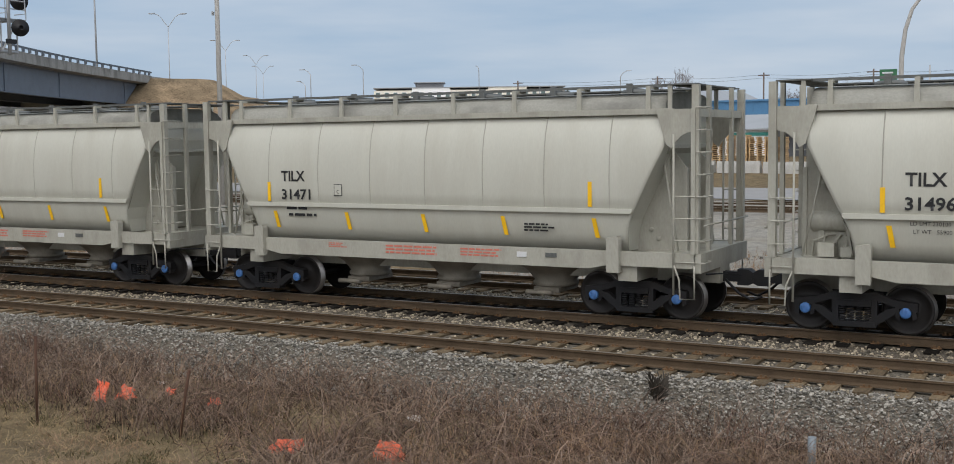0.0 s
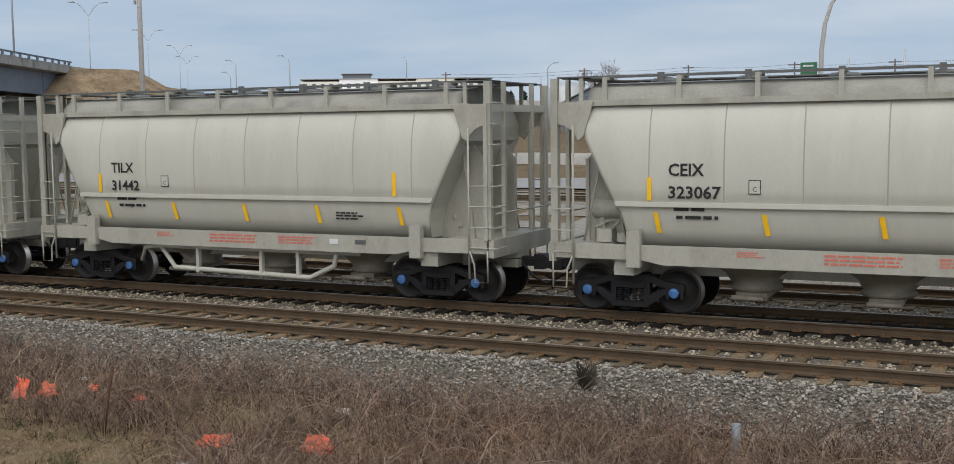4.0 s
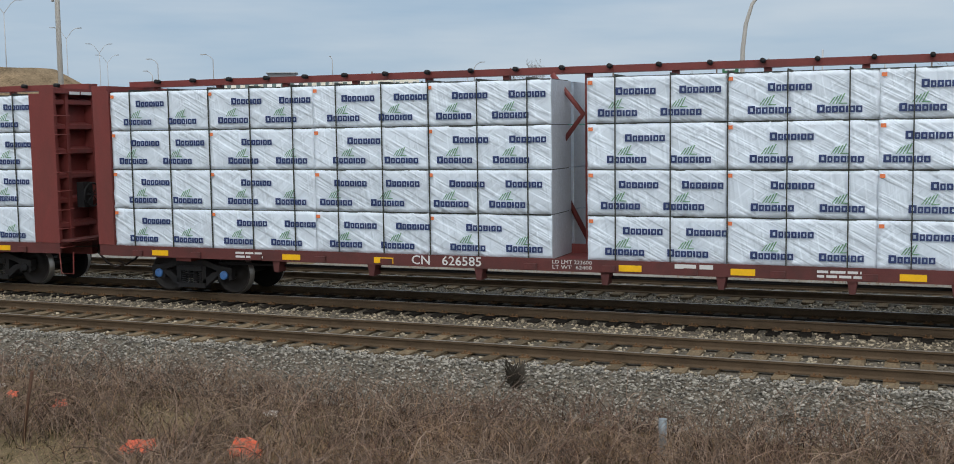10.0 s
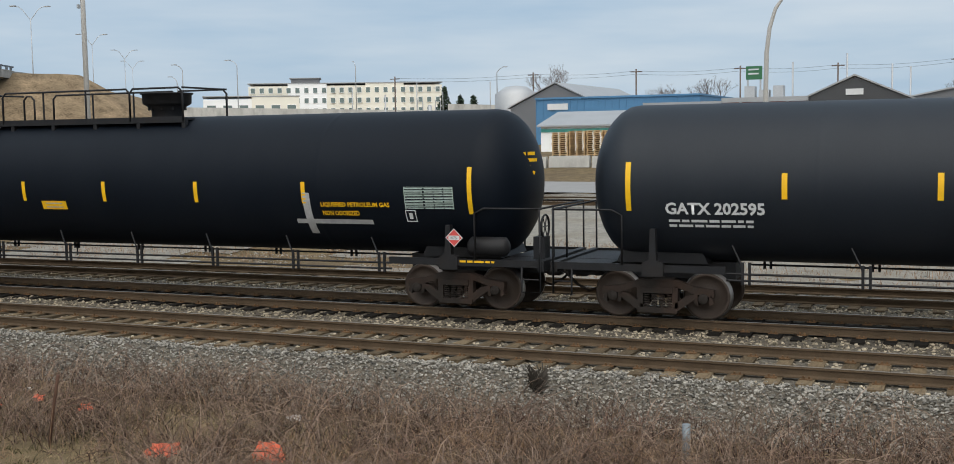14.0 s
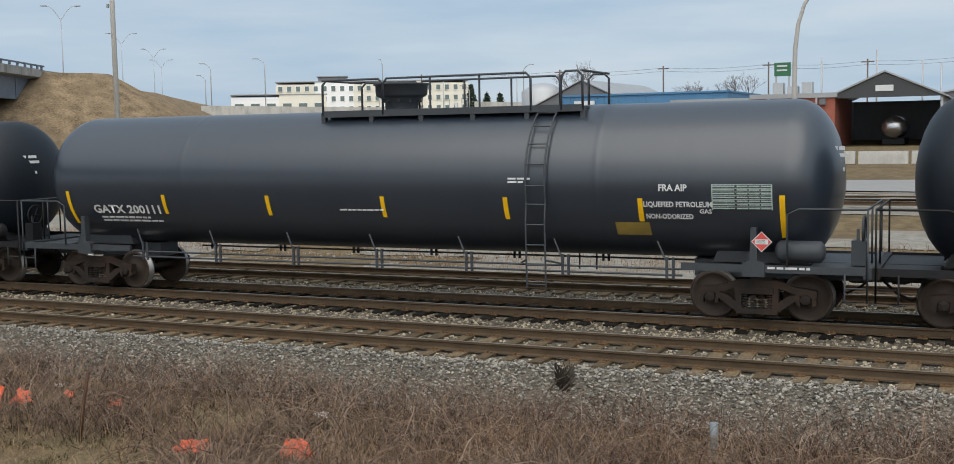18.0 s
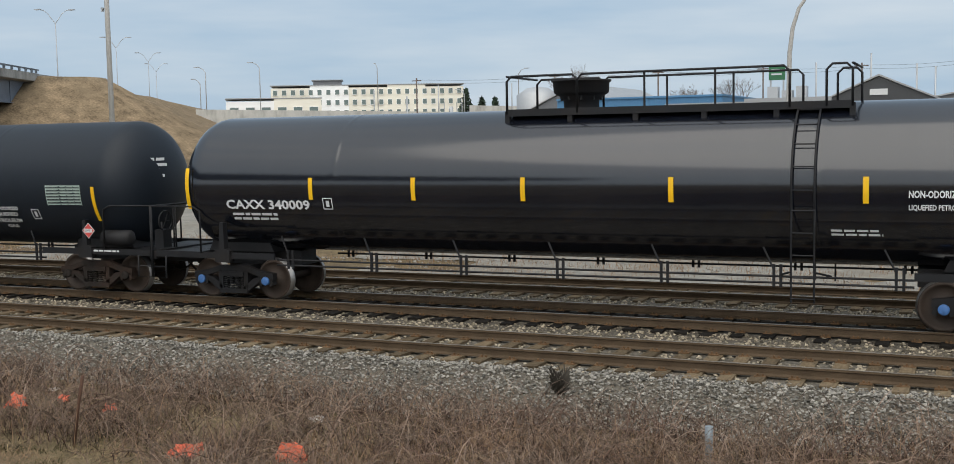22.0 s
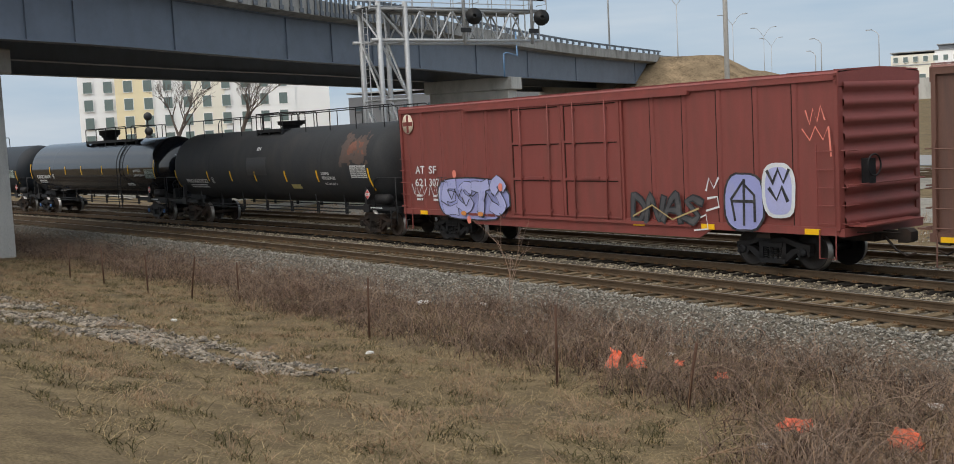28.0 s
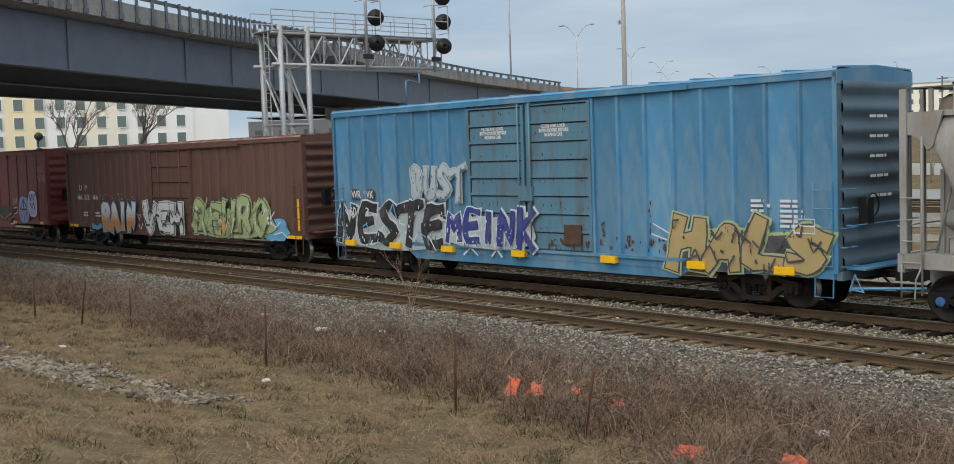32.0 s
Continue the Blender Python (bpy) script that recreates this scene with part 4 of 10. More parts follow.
# ---- buildings behind ----
def hotel(name, label, corners, z0, z1, floors, cols, walls, win_w, win_h, glass=None, blank=0):
    """A block whose front runs between two corners, with windows let into it."""
    (xa, ya), (xb, yb) = corners
    d = Vector((xb - xa, yb - ya, 0))
    L = d.length
    d.normalize()
    n = Vector((d.y, -d.x, 0))
    if n.dot(Vector((-xa, -ya, 0))) < 0:
        n = -n
    ob = thing(name, label, "building", at=Matrix(((d.x, -n.x, 0, xa), (d.y, -n.y, 0, ya), (0, 0, 1, 0), (0, 0, 0, 1))))
    ws = len(walls)
    for i, w in enumerate(walls):
        bm = B()
        proud = 0.25 * (i % 2)
        bx(bm, L * i / ws, L * (i + 1) / ws, -proud, 14, z0, z1 + 0.6 * (i % 2))
        part("wall", bm, w, ob)
    bm = B()
    bx(bm, -0.2, L + 0.2, -0.4, 14.2, z1 + 0.6, z1 + 0.85)
    part("roof", bm, M_GREYROOF, ob)
    bm = B()
    w, h, o = win_w / 2, win_h, 0.09
    ring = [[bm.verts.new((x, y, z)) for x, z in pts] for y in (-0.1, 0.02) for pts in (((-w - o, -o), (w + o, -o), (w + o, h + o), (-w - o, h + o)), ((-w, 0), (w, 0), (w, h), (-w, h)))]
    for j in range(4):
        k = (j + 1) % 4
        bm.faces.new((ring[0][j], ring[0][k], ring[1][k], ring[1][j]))
        bm.faces.new((ring[0][j], ring[2][j], ring[2][k], ring[0][k]))
        bm.faces.new((ring[1][j], ring[1][k], ring[3][k], ring[3][j]))
    me = solid(bm, "window", M_HOTELW if glass else M_GREYWALL)
    bm = B()
    bx(bm, -w, w, -0.05, 0.01, 0, h)
    pane = solid(bm, "pane", glass or M_PANE)
    fh = (z1 - z0) / floors
    for f in range(floors):
        for k in range(cols - blank):
            wn_ = part("window", me, None, ob)
            wn_.location = (L * (k + 0.5) / cols, -0.27, z0 + fh * (f + 0.32))
            part("pane", pane, None, wn_)
    return ob


ht = hotel("hotel_building", "long cream hotel block with rows of dark windows", ((-186.0, 272.0), (-138.0, 299.5)), 3.5, 18.2, 5, 22, [M_HOTEL, M_HOTELW, M_HOTEL, M_HOTEL, M_HOTEL], 1.15, 1.4, M_PANE_PALE)
bm = B()
bx(bm, 12, 20, 2, 12, 19.0, 20.4)
part("penthouse", bm, M_GREYWALL, ht)
bm = B()
bx(bm, 11.5, 20.5, 1.5, 12, 20.4, 20.6)
part("penthouse_roof", bm, M_GREYROOF, ht)
hotel("hotel_building", "tall pale hotel with ochre bays and paired windows beyond the overpass", ((-206.5, 60.0), (-189.5, 101.5)), 0.0, 22.4, 7, 13, [M_HOTELW, M_HOTELY, M_HOTELW, M_HOTEL, M_HOTELW, M_HOTELW, M_HOTELW], 1.5, 2.0, M_PANE_PALE, 2)
hotel("office_building", "low dark grey building beyond the overpass", ((-176.0, 98.0), (-150.0, 122.0)), 0.0, 10.6, 3, 8, [M_GREYWALL, M_GREYWALL], 2.0, 0.8)
hotel("store_building", "low store with pale bands behind the road wall", ((-178.0, 240.0), (-158.0, 254.0)), 6.0, 13.6, 2, 6, [M_HOTELW, M_HOTEL], 2.2, 1.0, M_PANE_PALE)

wall_far = B()
for a, b in (((-135.5, 173.3), (-91.0, 200.3)), ((-91.0, 200.3), (-60, 218))):
    v = [wall_far.verts.new((*p, z)) for p, z in ((a, 2.0), (b, 2.0), (b, 8.3), (a, 9.6))]
    wall_far.faces.new(v)
    v2 = [wall_far.verts.new((*(Vector(p) + Vector((-0.3, 0.5))), z)) for p, z in ((a, 2.0), (b, 2.0), (b, 8.3), (a, 9.6))]
    wall_far.faces.new(v2[::-1])
    for j in range(4):
        wall_far.faces.new((v[j], v[(j + 1) % 4], v2[(j + 1) % 4], v2[j]))
single("retaining_wall", wall_far, M_CONC, "long grey concrete road wall in the distance", "wall", kind="structure")


def gable_shed(name, label, x0, x1, y0, y1, z0, eave, peak, wallm, roofm, open_front=False):
    ob = thing(name, label, "shed")
    xm = (x0 + x1) / 2
    if open_front:
        for x, t in ((x0, 0.2), (x1 - 0.2, 0.2)):
            bm = B()
            bx(bm, x, x + t, y0, y1, z0, eave)
            part("side_wall", bm, M_CANVAS, ob)
        bm = B()
        bx(bm, x0, x1, y1 - 0.2, y1, z0, eave)
        part("back_wall", bm, M_CANVAS, ob)
        bm = B()
        prism(bm, [(x0 - 0.3, eave), (xm, peak), (x1 + 0.3, eave)], y0 - 0.15, y0)
        part("gable", bm, wallm, ob, "black canvas gable")
        bm = B()
        bx(bm, xm - 0.7, xm + 0.7, y0 - 0.22, y0 - 0.16, eave + 0.5, eave + 1.0)
        part("sign_board", bm, M_WHITE, ob)
    else:
        bm = B()
        prism(bm, [(x0, z0), (x1, z0), (x1, eave), (xm, peak), (x0, eave)], y0, y1)
        part("wall", bm, wallm, ob)
    for s in (0, 1):
        bm = B()
        xa = x0 - 0.4 if s == 0 else x1 + 0.4
        za = eave - 0.1
        v = [bm.verts.new(p) for p in ((xa, y0 - 0.3, za), (xm, y0 - 0.3, peak + 0.08), (xm, y1, peak + 0.08), (xa, y1, za))]
        v2 = [bm.verts.new(q.co + Vector((0, 0, 0.14))) for q in v]
        bm.faces.new(v), bm.faces.new(v2)
        for j in range(4):
            bm.faces.new((v[j], v[(j + 1) % 4], v2[(j + 1) % 4], v2[j]))
        part("roof", bm, roofm, ob)
    return ob


gable_shed("warehouse", "grey sheet-metal warehouse with a low gable", -54.5, -42.0, 140, 170, 2.5, 7.0, 10.0, M_GREYWALL, M_GREYROOF)
gable_shed("shelter", "open shelter with a black gable and a grey sheet roof", -12.4, -3.4, 99.5, 118, 0.9, 5.9, 7.9, M_DARKROOF, M_GREYROOF, True)
gable_shed("warehouse", "wide low grey-roofed warehouse behind the shelter", -4.0, 22.0, 118, 150, 1.0, 6.6, 9.0, M_GREYWALL, M_GREYROOF)
bm = B()
lathe(bm, [(-4, 0), (-3.9, 0.7), (-3.7, 0.95), (3.7, 0.95), (3.9, 0.7), (4, 0)], Matrix.Translation((-7.6, 108.5, 3.4)) @ Matrix.Rotation(radians(90), 4, "Z"), 20)
tk = thing("tank_trailer", "polished steel tank trailer parked in the shelter", "trailer")
part("tank", bm, M_STEELTANK, tk)
bm = B()
bx(bm, -8.5, -6.7, 105, 112, 1.9, 2.4)
for y in (106, 107.4):
    for x in (-8.4, -6.8):
        lathe(bm, [(-0.15, 0), (-0.15, 0.5), (0.15, 0.5), (0.15, 0)], Matrix.Translation((x, y, 1.9)), 12)
part("chassis", bm, M_IRON, tk)

blue = thing("blue_building", "long low blue-clad building with a pale band", "building")
bm = B()
bx(bm, -44.0, -25.4, 121.0, 140, 1.5, 7.4)
part("wall", bm, M_BLUEWALL, blue)
for i in range(24):
    bm = B()
    x = -44.0 + i * 18.6 / 23
    bx(bm, x - 0.04, x + 0.04, 120.94, 121.0, 1.5, 7.4)
    part("cladding_rib", bm, M_BLUEWALL, blue)
bm = B()
bx(bm, -44.1, -25.3, 120.8, 140.2, 7.4, 7.6)
part("roof_edge", bm, M_BLUEWALL, blue)
bm = B()
bx(bm, -42.6, -40.2, 120.85, 120.95, 6.2, 6.9)
part("sign_board", bm, M_WHITE, blue)
gw = thing("low_building", "low pale-roofed building with a teal stripe", "building")
bm = B()
bx(bm, -37.0, -25.0, 103, 115, 0.8, 4.2)
part("wall", bm, M_HOTELW, gw)
bm = B()
v = [bm.verts.new(p) for p in ((-37.3, 102.6, 4.2), (-24.7, 102.6, 4.2), (-24.7, 109, 5.6), (-37.3, 109, 5.6))]
v2 = [bm.verts.new(q.co + Vector((0, 0, 0.15))) for q in v]
bm.faces.new(v), bm.faces.new(v2)
for j in range(4):
    bm.faces.new((v[j], v[(j + 1) % 4], v2[(j + 1) % 4], v2[j]))
part("roof", bm, M_GREYROOF, gw)
bm = B()
bx(bm, -37.0, -25.0, 102.9, 102.98, 3.7, 4.0)
part("stripe", bm, M_TEAL, gw)

brick = thing("brick_building", "red-brown brick building with a grey door and flat roof", "building")
bm = B()
bx(bm, -18.8, -11.8, 99, 112, 1.2, 6.0)
part("wall", bm, M_BRICKR, brick)
bm = B()
bx(bm, -25.8, -18.8, 101.5, 112, 1.2, 6.0)
part("recessed_wall", bm, M_GREYWALL, brick, "dark recessed loading front")
bm = B()
bx(bm, -25.8, -18.85, 98.7, 101.5, 4.25, 6.15)
part("fascia", bm, M_GREYROOF, brick, "deep pale grey canopy fascia")
bm = B()
bx(bm, -18.84, -11.6, 98.8, 112, 6.0, 6.4)
part("roof_edge", bm, M_GREYROOF, brick)
bm = B()
bx(bm, -15.5, -14.2, 98.88, 99.0, 1.6, 3.75)
dr = part("door", bm, M_GALV, brick, "grey steel door with a small window")
bm = B()
bx(bm, -14.75, -14.55, 98.83, 98.87, 2.7, 3.4)
part("door_window", bm, M_PANE, dr)
for x0, x1, z0, z1 in ((-17.3, -17.15, 1.5, 6.0), (-13.35, -13.2, 1.5, 6.0)):
    bm = B()
    bx(bm, x0, x1, 98.8, 99.0, z0, z1)
    part("downpipe", bm, M_GALV, brick)
bm = B()
bx(bm, -13.0, -12.5, 98.6, 99.0, 5.4, 5.9)
part("wall_lamp", bm, M_GREYWALL, brick)
bm = B()
bx(bm, -18.6, -15.8, 98.5, 99.0, 4.85, 5.0)
part("canopy", bm, M_GREYROOF, brick)
for k in range(3):
    bm = B()
    bx(bm, -17.6 + 1.25 * k, -16.7 + 1.25 * k, 103, 104.2, 6.0, 7.5 - 0.35 * (k % 2))
    part("roof_unit", bm, M_GALV, brick)

# gravel yard between the tracks and the road
bm = B()
gx, gy = [-110 + 0.8 * i for i in range(160)], [29.7, 31.4] + [33.0 + 2.0 * i for i in range(11)]
gv = [[bm.verts.new((x, y, ground_z(x, y) + 0.03 + 0.03 * noise.noise((x, y, 2)))) for y in gy] for x in gx]
for i in range(len(gx) - 1):
    for j in range(len(gy) - 1):
        if noise.noise((gx[i] * 0.12, gy[j] * 0.3, 6)) > -0.22:
            bm.faces.new((gv[i][j], gv[i + 1][j], gv[i + 1][j + 1], gv[i][j + 1])).smooth = True
single("gravel_yard", bm, mat("pale_yard_gravel", (0.22, 0.205, 0.175), 0.95, var=0.4, scale=3, fine=30, bump=0.6, dirt=(0.17, 0.14, 0.10), dirt_amt=0.8, dirt_scale=0.4), "pale patchy gravel yard between the tracks and the road", "gravel", kind="structure", fix=False)

# road, kerb wall and verge behind the tracks
bm = B()
for k in range(40):
    x0, x1 = -110 + 4 * k, -106 + 4 * k
    v = [bm.verts.new((x, y, ground_z(x, y) + 0.06)) for x, y in ((x0, 53.5), (x1, 53.5), (x1, 60.5), (x0, 60.5))]
    bm.faces.new(v)
single("road", bm, M_ASPHALT, "pale grey service road behind the tracks", "road", kind="structure")
for k in range(14):
    bm = B()
    bx(bm, -1.45, 1.45, -0.25, 0.25, 0, 0.62)
    bx(bm, -1.45, 1.45, -0.15, 0.15, 0.62, 0.8)
    single("concrete_barrier", bm, M_CONC, "pale precast concrete barrier block beside the yard", "barrier", "yard barriers", at=pose(-40 + 3.1 * k, 74.0, ground_z(-40 + 3.1 * k, 74.0)))


# stacks of pallets
def pallet_mesh():
    bm = B()
    for i in range(5):
        y = -0.5 + i * 0.25
        bx(bm, -0.6, 0.6, y - 0.05, y + 0.05, 0.12, 0.142)
    for x in (-0.55, 0, 0.55):
        bx(bm, x - 0.05, x + 0.05, -0.55, 0.55, 0.022, 0.12)
    for i in range(3):
        y = -0.5 + i * 0.5
        bx(bm, -0.6, 0.6, y - 0.05, y + 0.05, 0.0, 0.022)
    return solid(bm, "pallet", M_PALLET)


PALLET = pallet_mesh()
rng = random.Random(8)
for k in range(6):
    x = -26.5 + 1.32 * k
    st = thing("pallet_stack", "tall stack of new wooden pallets in the yard", "pallets", "pallet stacks")
    for i in range(15 + rng.randrange(3)):
        part("pallet", PALLET, None, st).matrix_basis = pose(x + rng.uniform(-0.03, 0.03), 78.3 + rng.uniform(-0.04, 0.04), ground_z(x, 78.3) + 0.1 + i * 0.145, 0, 0, rng.uniform(-1.5, 1.5))

# hoarding on posts
hs = thing("roadside_sign", "small green billboard on two tall posts", "sign")
bm = B()
bx(bm, -23.4, -21.5, 138.0, 138.2, 9.6, 11.2)
pnl = part("panel", bm, M_SIGNGREEN, hs)
bars(None, 0, 0, 0, 1.4, 2, 0.16, M_WHITE, 2, "sign_bars") if False else None
for x in (-23.2, -21.7):
    bm = B()
    bx(bm, x - 0.1, x + 0.1, 138.05, 138.2, 2.0, 9.6)
    part("post", bm, M_GALV, hs)
bm = B()
for z in (10.7, 10.2):
    bx(bm, -23.1, -21.9, 137.95, 137.99, z, z + 0.18)
part("sign_print", bm, M_WHITE, pnl)


# utility poles with wires
def utility_pole(x, y, top):
    ob = thing("utility_pole", "thin dark utility pole with a crossarm", "utility pole", "utility poles")
    bm = B()
    tube(bm, [(x, y, 1.0), (x, y, top)], 0.12, 6)
    part("shaft", bm, M_TWIG, ob)
    bm = B()
    bx(bm, x - 0.9, x + 0.9, y - 0.06, y + 0.06, top - 0.5, top - 0.36)
    part("crossarm", bm, M_TWIG, ob)


UP = [(-88, 172, 13.6), (-63, 172, 13.4), (-46, 172, 13.3), (-30, 172, 13.2), (-16, 172, 13.1), (0, 172, 13.4), (14, 172, 13.4)]
for p in UP:
    utility_pole(*p)
for a, b in zip(UP, UP[1:]):
    bm = B()
    for dz in (0, 0.5):
        pts = [(a[0] + (b[0] - a[0]) * k / 6, 172, a[2] - 0.3 - dz + (b[2] - a[2]) * k / 6 - 0.35 * math.sin(math.pi * k / 6)) for k in range(7)]
        tube(bm, pts, 0.02, 3)
    single("overhead_wire", bm, M_SIGNAL, "thin black overhead wires between utility poles", "wire", "overhead wires")
for x, y, z0, z1 in ((-34.5, 66, 1, 6.3), (-12.0, 140, 2, 12.4), (-7.0, 140, 2, 11.0), (-5.0, 140, 2, 10.6), (-18.2, 140, 2, 11.6), (-82, 200, 5, 13.6), (-100, 205, 5, 14.0), (-112, 200, 5, 13.2)):
    bm = B()
    tube(bm, [(x, y, z0), (x, y, z1)], 0.11 if y > 70 else 0.05, 6)
    single("pole", bm, M_GALV, "thin grey pole standing behind the tracks", "pole", "thin poles")

# crossing signal
cx = thing("crossing_signal", "silver crossing signal mast with a crossbuck and round black signal", "railway signal")
bm = B()
tube(bm, [(-32.1, 67.7, 0.6), (-32.1, 67.7, 5.6)], 0.13, 8)
part("mast", bm, M_GALV, cx)
bm = B()
lathe(bm, [(-0.1, 0), (-0.1, 0.62), (0.06, 0.62), (0.06, 0)], Matrix.Translation((-32.0, 67.4, 2.9)) @ Matrix.Rotation(radians(-80), 4, "Z"), 20)
part("signal_head", bm, M_SIGNAL, cx)
bm = B()
bx(bm, -32.4, -31.7, 67.2, 67.3, 3.2, 3.6)
part("name_panel", bm, M_TEAL, cx)
bm = B()
for s in (-1, 1):
    tube(bm, [(-33.3 - 0.6 * s, 67.5, 2.9), (-33.3 + 0.6 * s, 67.5, 4.2)], 0.1, 4)
part("crossbuck", bm, M_WHITE, cx)
bm = B()
bx(bm, -33.4, -33.2, 67.55, 67.65, 0.6, 3.5)
part("crossbuck_post", bm, M_WHITE, cx)
bm = B()
bx(bm, -32.8, -31.5, 67.3, 68.1, 4.8, 4.9)
for p in ((-32.8, 67.3), (-31.5, 67.3), (-32.8, 68.1), (-31.5, 68.1)):
    tube(bm, [(*p, 4.9), (*p, 5.9)], 0.03, 4)
part("cage", bm, M_GALV, cx)

pt = thing("portable_toilet", "bright blue portable toilet beside the brick building", "portable toilet")
bm = B()
bx(bm, -18.6, -17.5, 87.6, 88.7, 1.0, 3.1)
part("cabin", bm, M_BLUEPLASTIC, pt)
bm = B()
prism(bm, [(-18.7, 3.1), (-17.4, 3.1), (-17.6, 3.35), (-18.5, 3.35)], 87.5, 88.8)
part("roof", bm, M_WHITE, pt)
bm = B()
bx(bm, -18.4, -17.7, 87.55, 87.6, 1.15, 2.95)
part("door", bm, M_BLUEPLASTIC, pt)
bm = B()
lathe(bm, [(0, 0), (0, 3.2), (7.5, 3.2), (8.6, 1.6), (8.8, 0)], Matrix.Translation((-60.9, 158.7, 2.0)) @ Matrix.Rotation(radians(-90), 4, "Y"), 24)
single("storage_silo", bm, M_GALV, "squat pale steel silo behind the warehouse", "silo")


# ---- trees ----
def bare_tree(x, y, z, height, seed, spread=0.55):
    rng = random.Random(seed)
    ob = thing("bare_tree", "leafless grey-brown tree behind the yard", "tree", "bare trees")
    bm = B()
    tw = B()

    def grow(p, d, length, r, depth):
        q = p + d * length
        mid = p.lerp(q, 0.5) + Vector((rng.uniform(-1, 1), rng.uniform(-1, 1), 0)) * length * 0.06
        tube(bm if depth < 3 else tw, [p, mid, q], r, 5 if depth < 2 else 3, r1=r * 0.65, cap=False)
        if depth < 7:
            for _ in range(3 if depth < 3 else 2 if depth < 5 else 3):
                e = (d + Vector((rng.uniform(-1, 1), rng.uniform(-1, 1), rng.uniform(-0.2, 0.5))) * spread).normalized()
                grow(p.lerp(q, rng.uniform(0.6, 1.0)), e, length * rng.uniform(0.6, 0.8), r * 0.6, depth + 1)

    grow(Vector((x, y, z)), Vector((0, 0, 1)), height * 0.3, height * 0.02, 0)
    part("trunk", bm, M_TWIG, ob, fix=False)
    part("crown", tw, M_TWIG, ob, "thin bare twigs", fix=False)


bare_tree(-55.3, 160.8, 3.5, 12.0, 1, 0.7)
bare_tree(-29.0, 147.2, 3.0, 9.5, 2, 0.7)
bare_tree(0.5, 126.0, 2.5, 9.5, 3, 0.7)
bare_tree(-40.0, 168.0, 3.5, 9.0, 4, 0.7)
bare_tree(-168, 74, 1.0, 17.0, 5)
bare_tree(-164, 62, 1.0, 16.0, 6)


def evergreen(x, y, z, h, seed):
    rng = np.random.default_rng(seed)
    ob = thing("evergreen_tree", "dark green conifer beside the distant hotel", "tree", "evergreens")
    bm = B()
    tube(bm, [(x, y, z), (x, y, z + h)], 0.25, 5, r1=0.05)
    part("trunk", bm, M_TWIG, ob)
    v, f = [], []
    for k in range(900):
        t = rng.random() ** 0.8
        r = (1 - t) * h * 0.3 * (0.5 + 0.6 * rng.random())
        a = rng.random() * 6.283
        p = np.array((x + r * math.cos(a), y + r * math.sin(a), z + h * (0.08 + 0.92 * t)))
        q = rng.normal(size=(3, 3)) * 0.35
        v += [(p + q[0]).tolist(), (p + q[1]).tolist(), (p + q[2]).tolist()]
        f.append((3 * k, 3 * k + 1, 3 * k + 2))
    me = bpy.data.meshes.new("crown")
    me.from_pydata(v, [], f)
    me.materials.append(M_EVERGREEN)
    part("crown", me, None, ob)


evergreen(-125.5, 274, 5.0, 11.0, 1)
evergreen(-121.0, 274, 5.0, 8.5, 2)
evergreen(-118.0, 276, 5.0, 8.5, 3)


# ---- the train: parts shared by all cars ----
WHEEL_R = 0.457


def wheelset_mesh(wheel, cap):
    bm = B()
    turn = Matrix.Rotation(radians(90), 4, "Z")
    for s in (-1, 1):
        m = Matrix.Translation((0, s * 0.68, 0)) @ turn @ (Matrix.Rotation(radians(180), 4, "Z") if s > 0 else Matrix.Identity(4))
        # along the axle from the inside to the outside
        prof = [(0.02, 0.09), (0.02, 0.16), (-0.01, 0.33), (0.04, 0.38), (0.075, 0.485), (0.045, 0.485), (0.04, 0.457), (-0.07, 0.450), (-0.075, 0.39), (-0.035, 0.37), (-0.045, 0.17), (-0.08, 0.14), (-0.08, 0.09)]
        lathe(bm, prof, m, 28, mis=[0, 0, 0, 0, 1, 1, 1, 0, 0, 0, 0, 0])
        cm = Matrix.Translation((0, s * 1.06, 0)) @ turn @ (Matrix.Rotation(radians(180), 4, "Z") if s > 0 else Matrix.Identity(4))
        lathe(bm, [(0.1, 0.085), (0.0, 0.085), (0.0, 0.10), (-0.06, 0.10), (-0.075, 0.085), (-0.075, 0.0)], cm, 12, mi=2)
        for k in range(3):
            a = 2 * math.pi * k / 3
            bx(bm, math.cos(a) * 0.055 - 0.016, math.cos(a) * 0.055 + 0.016, s * 1.13 - 0.012, s * 1.13 + 0.012, math.sin(a) * 0.055 - 0.016, math.sin(a) * 0.055 + 0.016, 2)
    tube(bm, [(0, -1.0, 0), (0, 1.0, 0)], 0.075, 10)
    return solid(bm, "wheelset", [wheel, M_TREAD, cap])


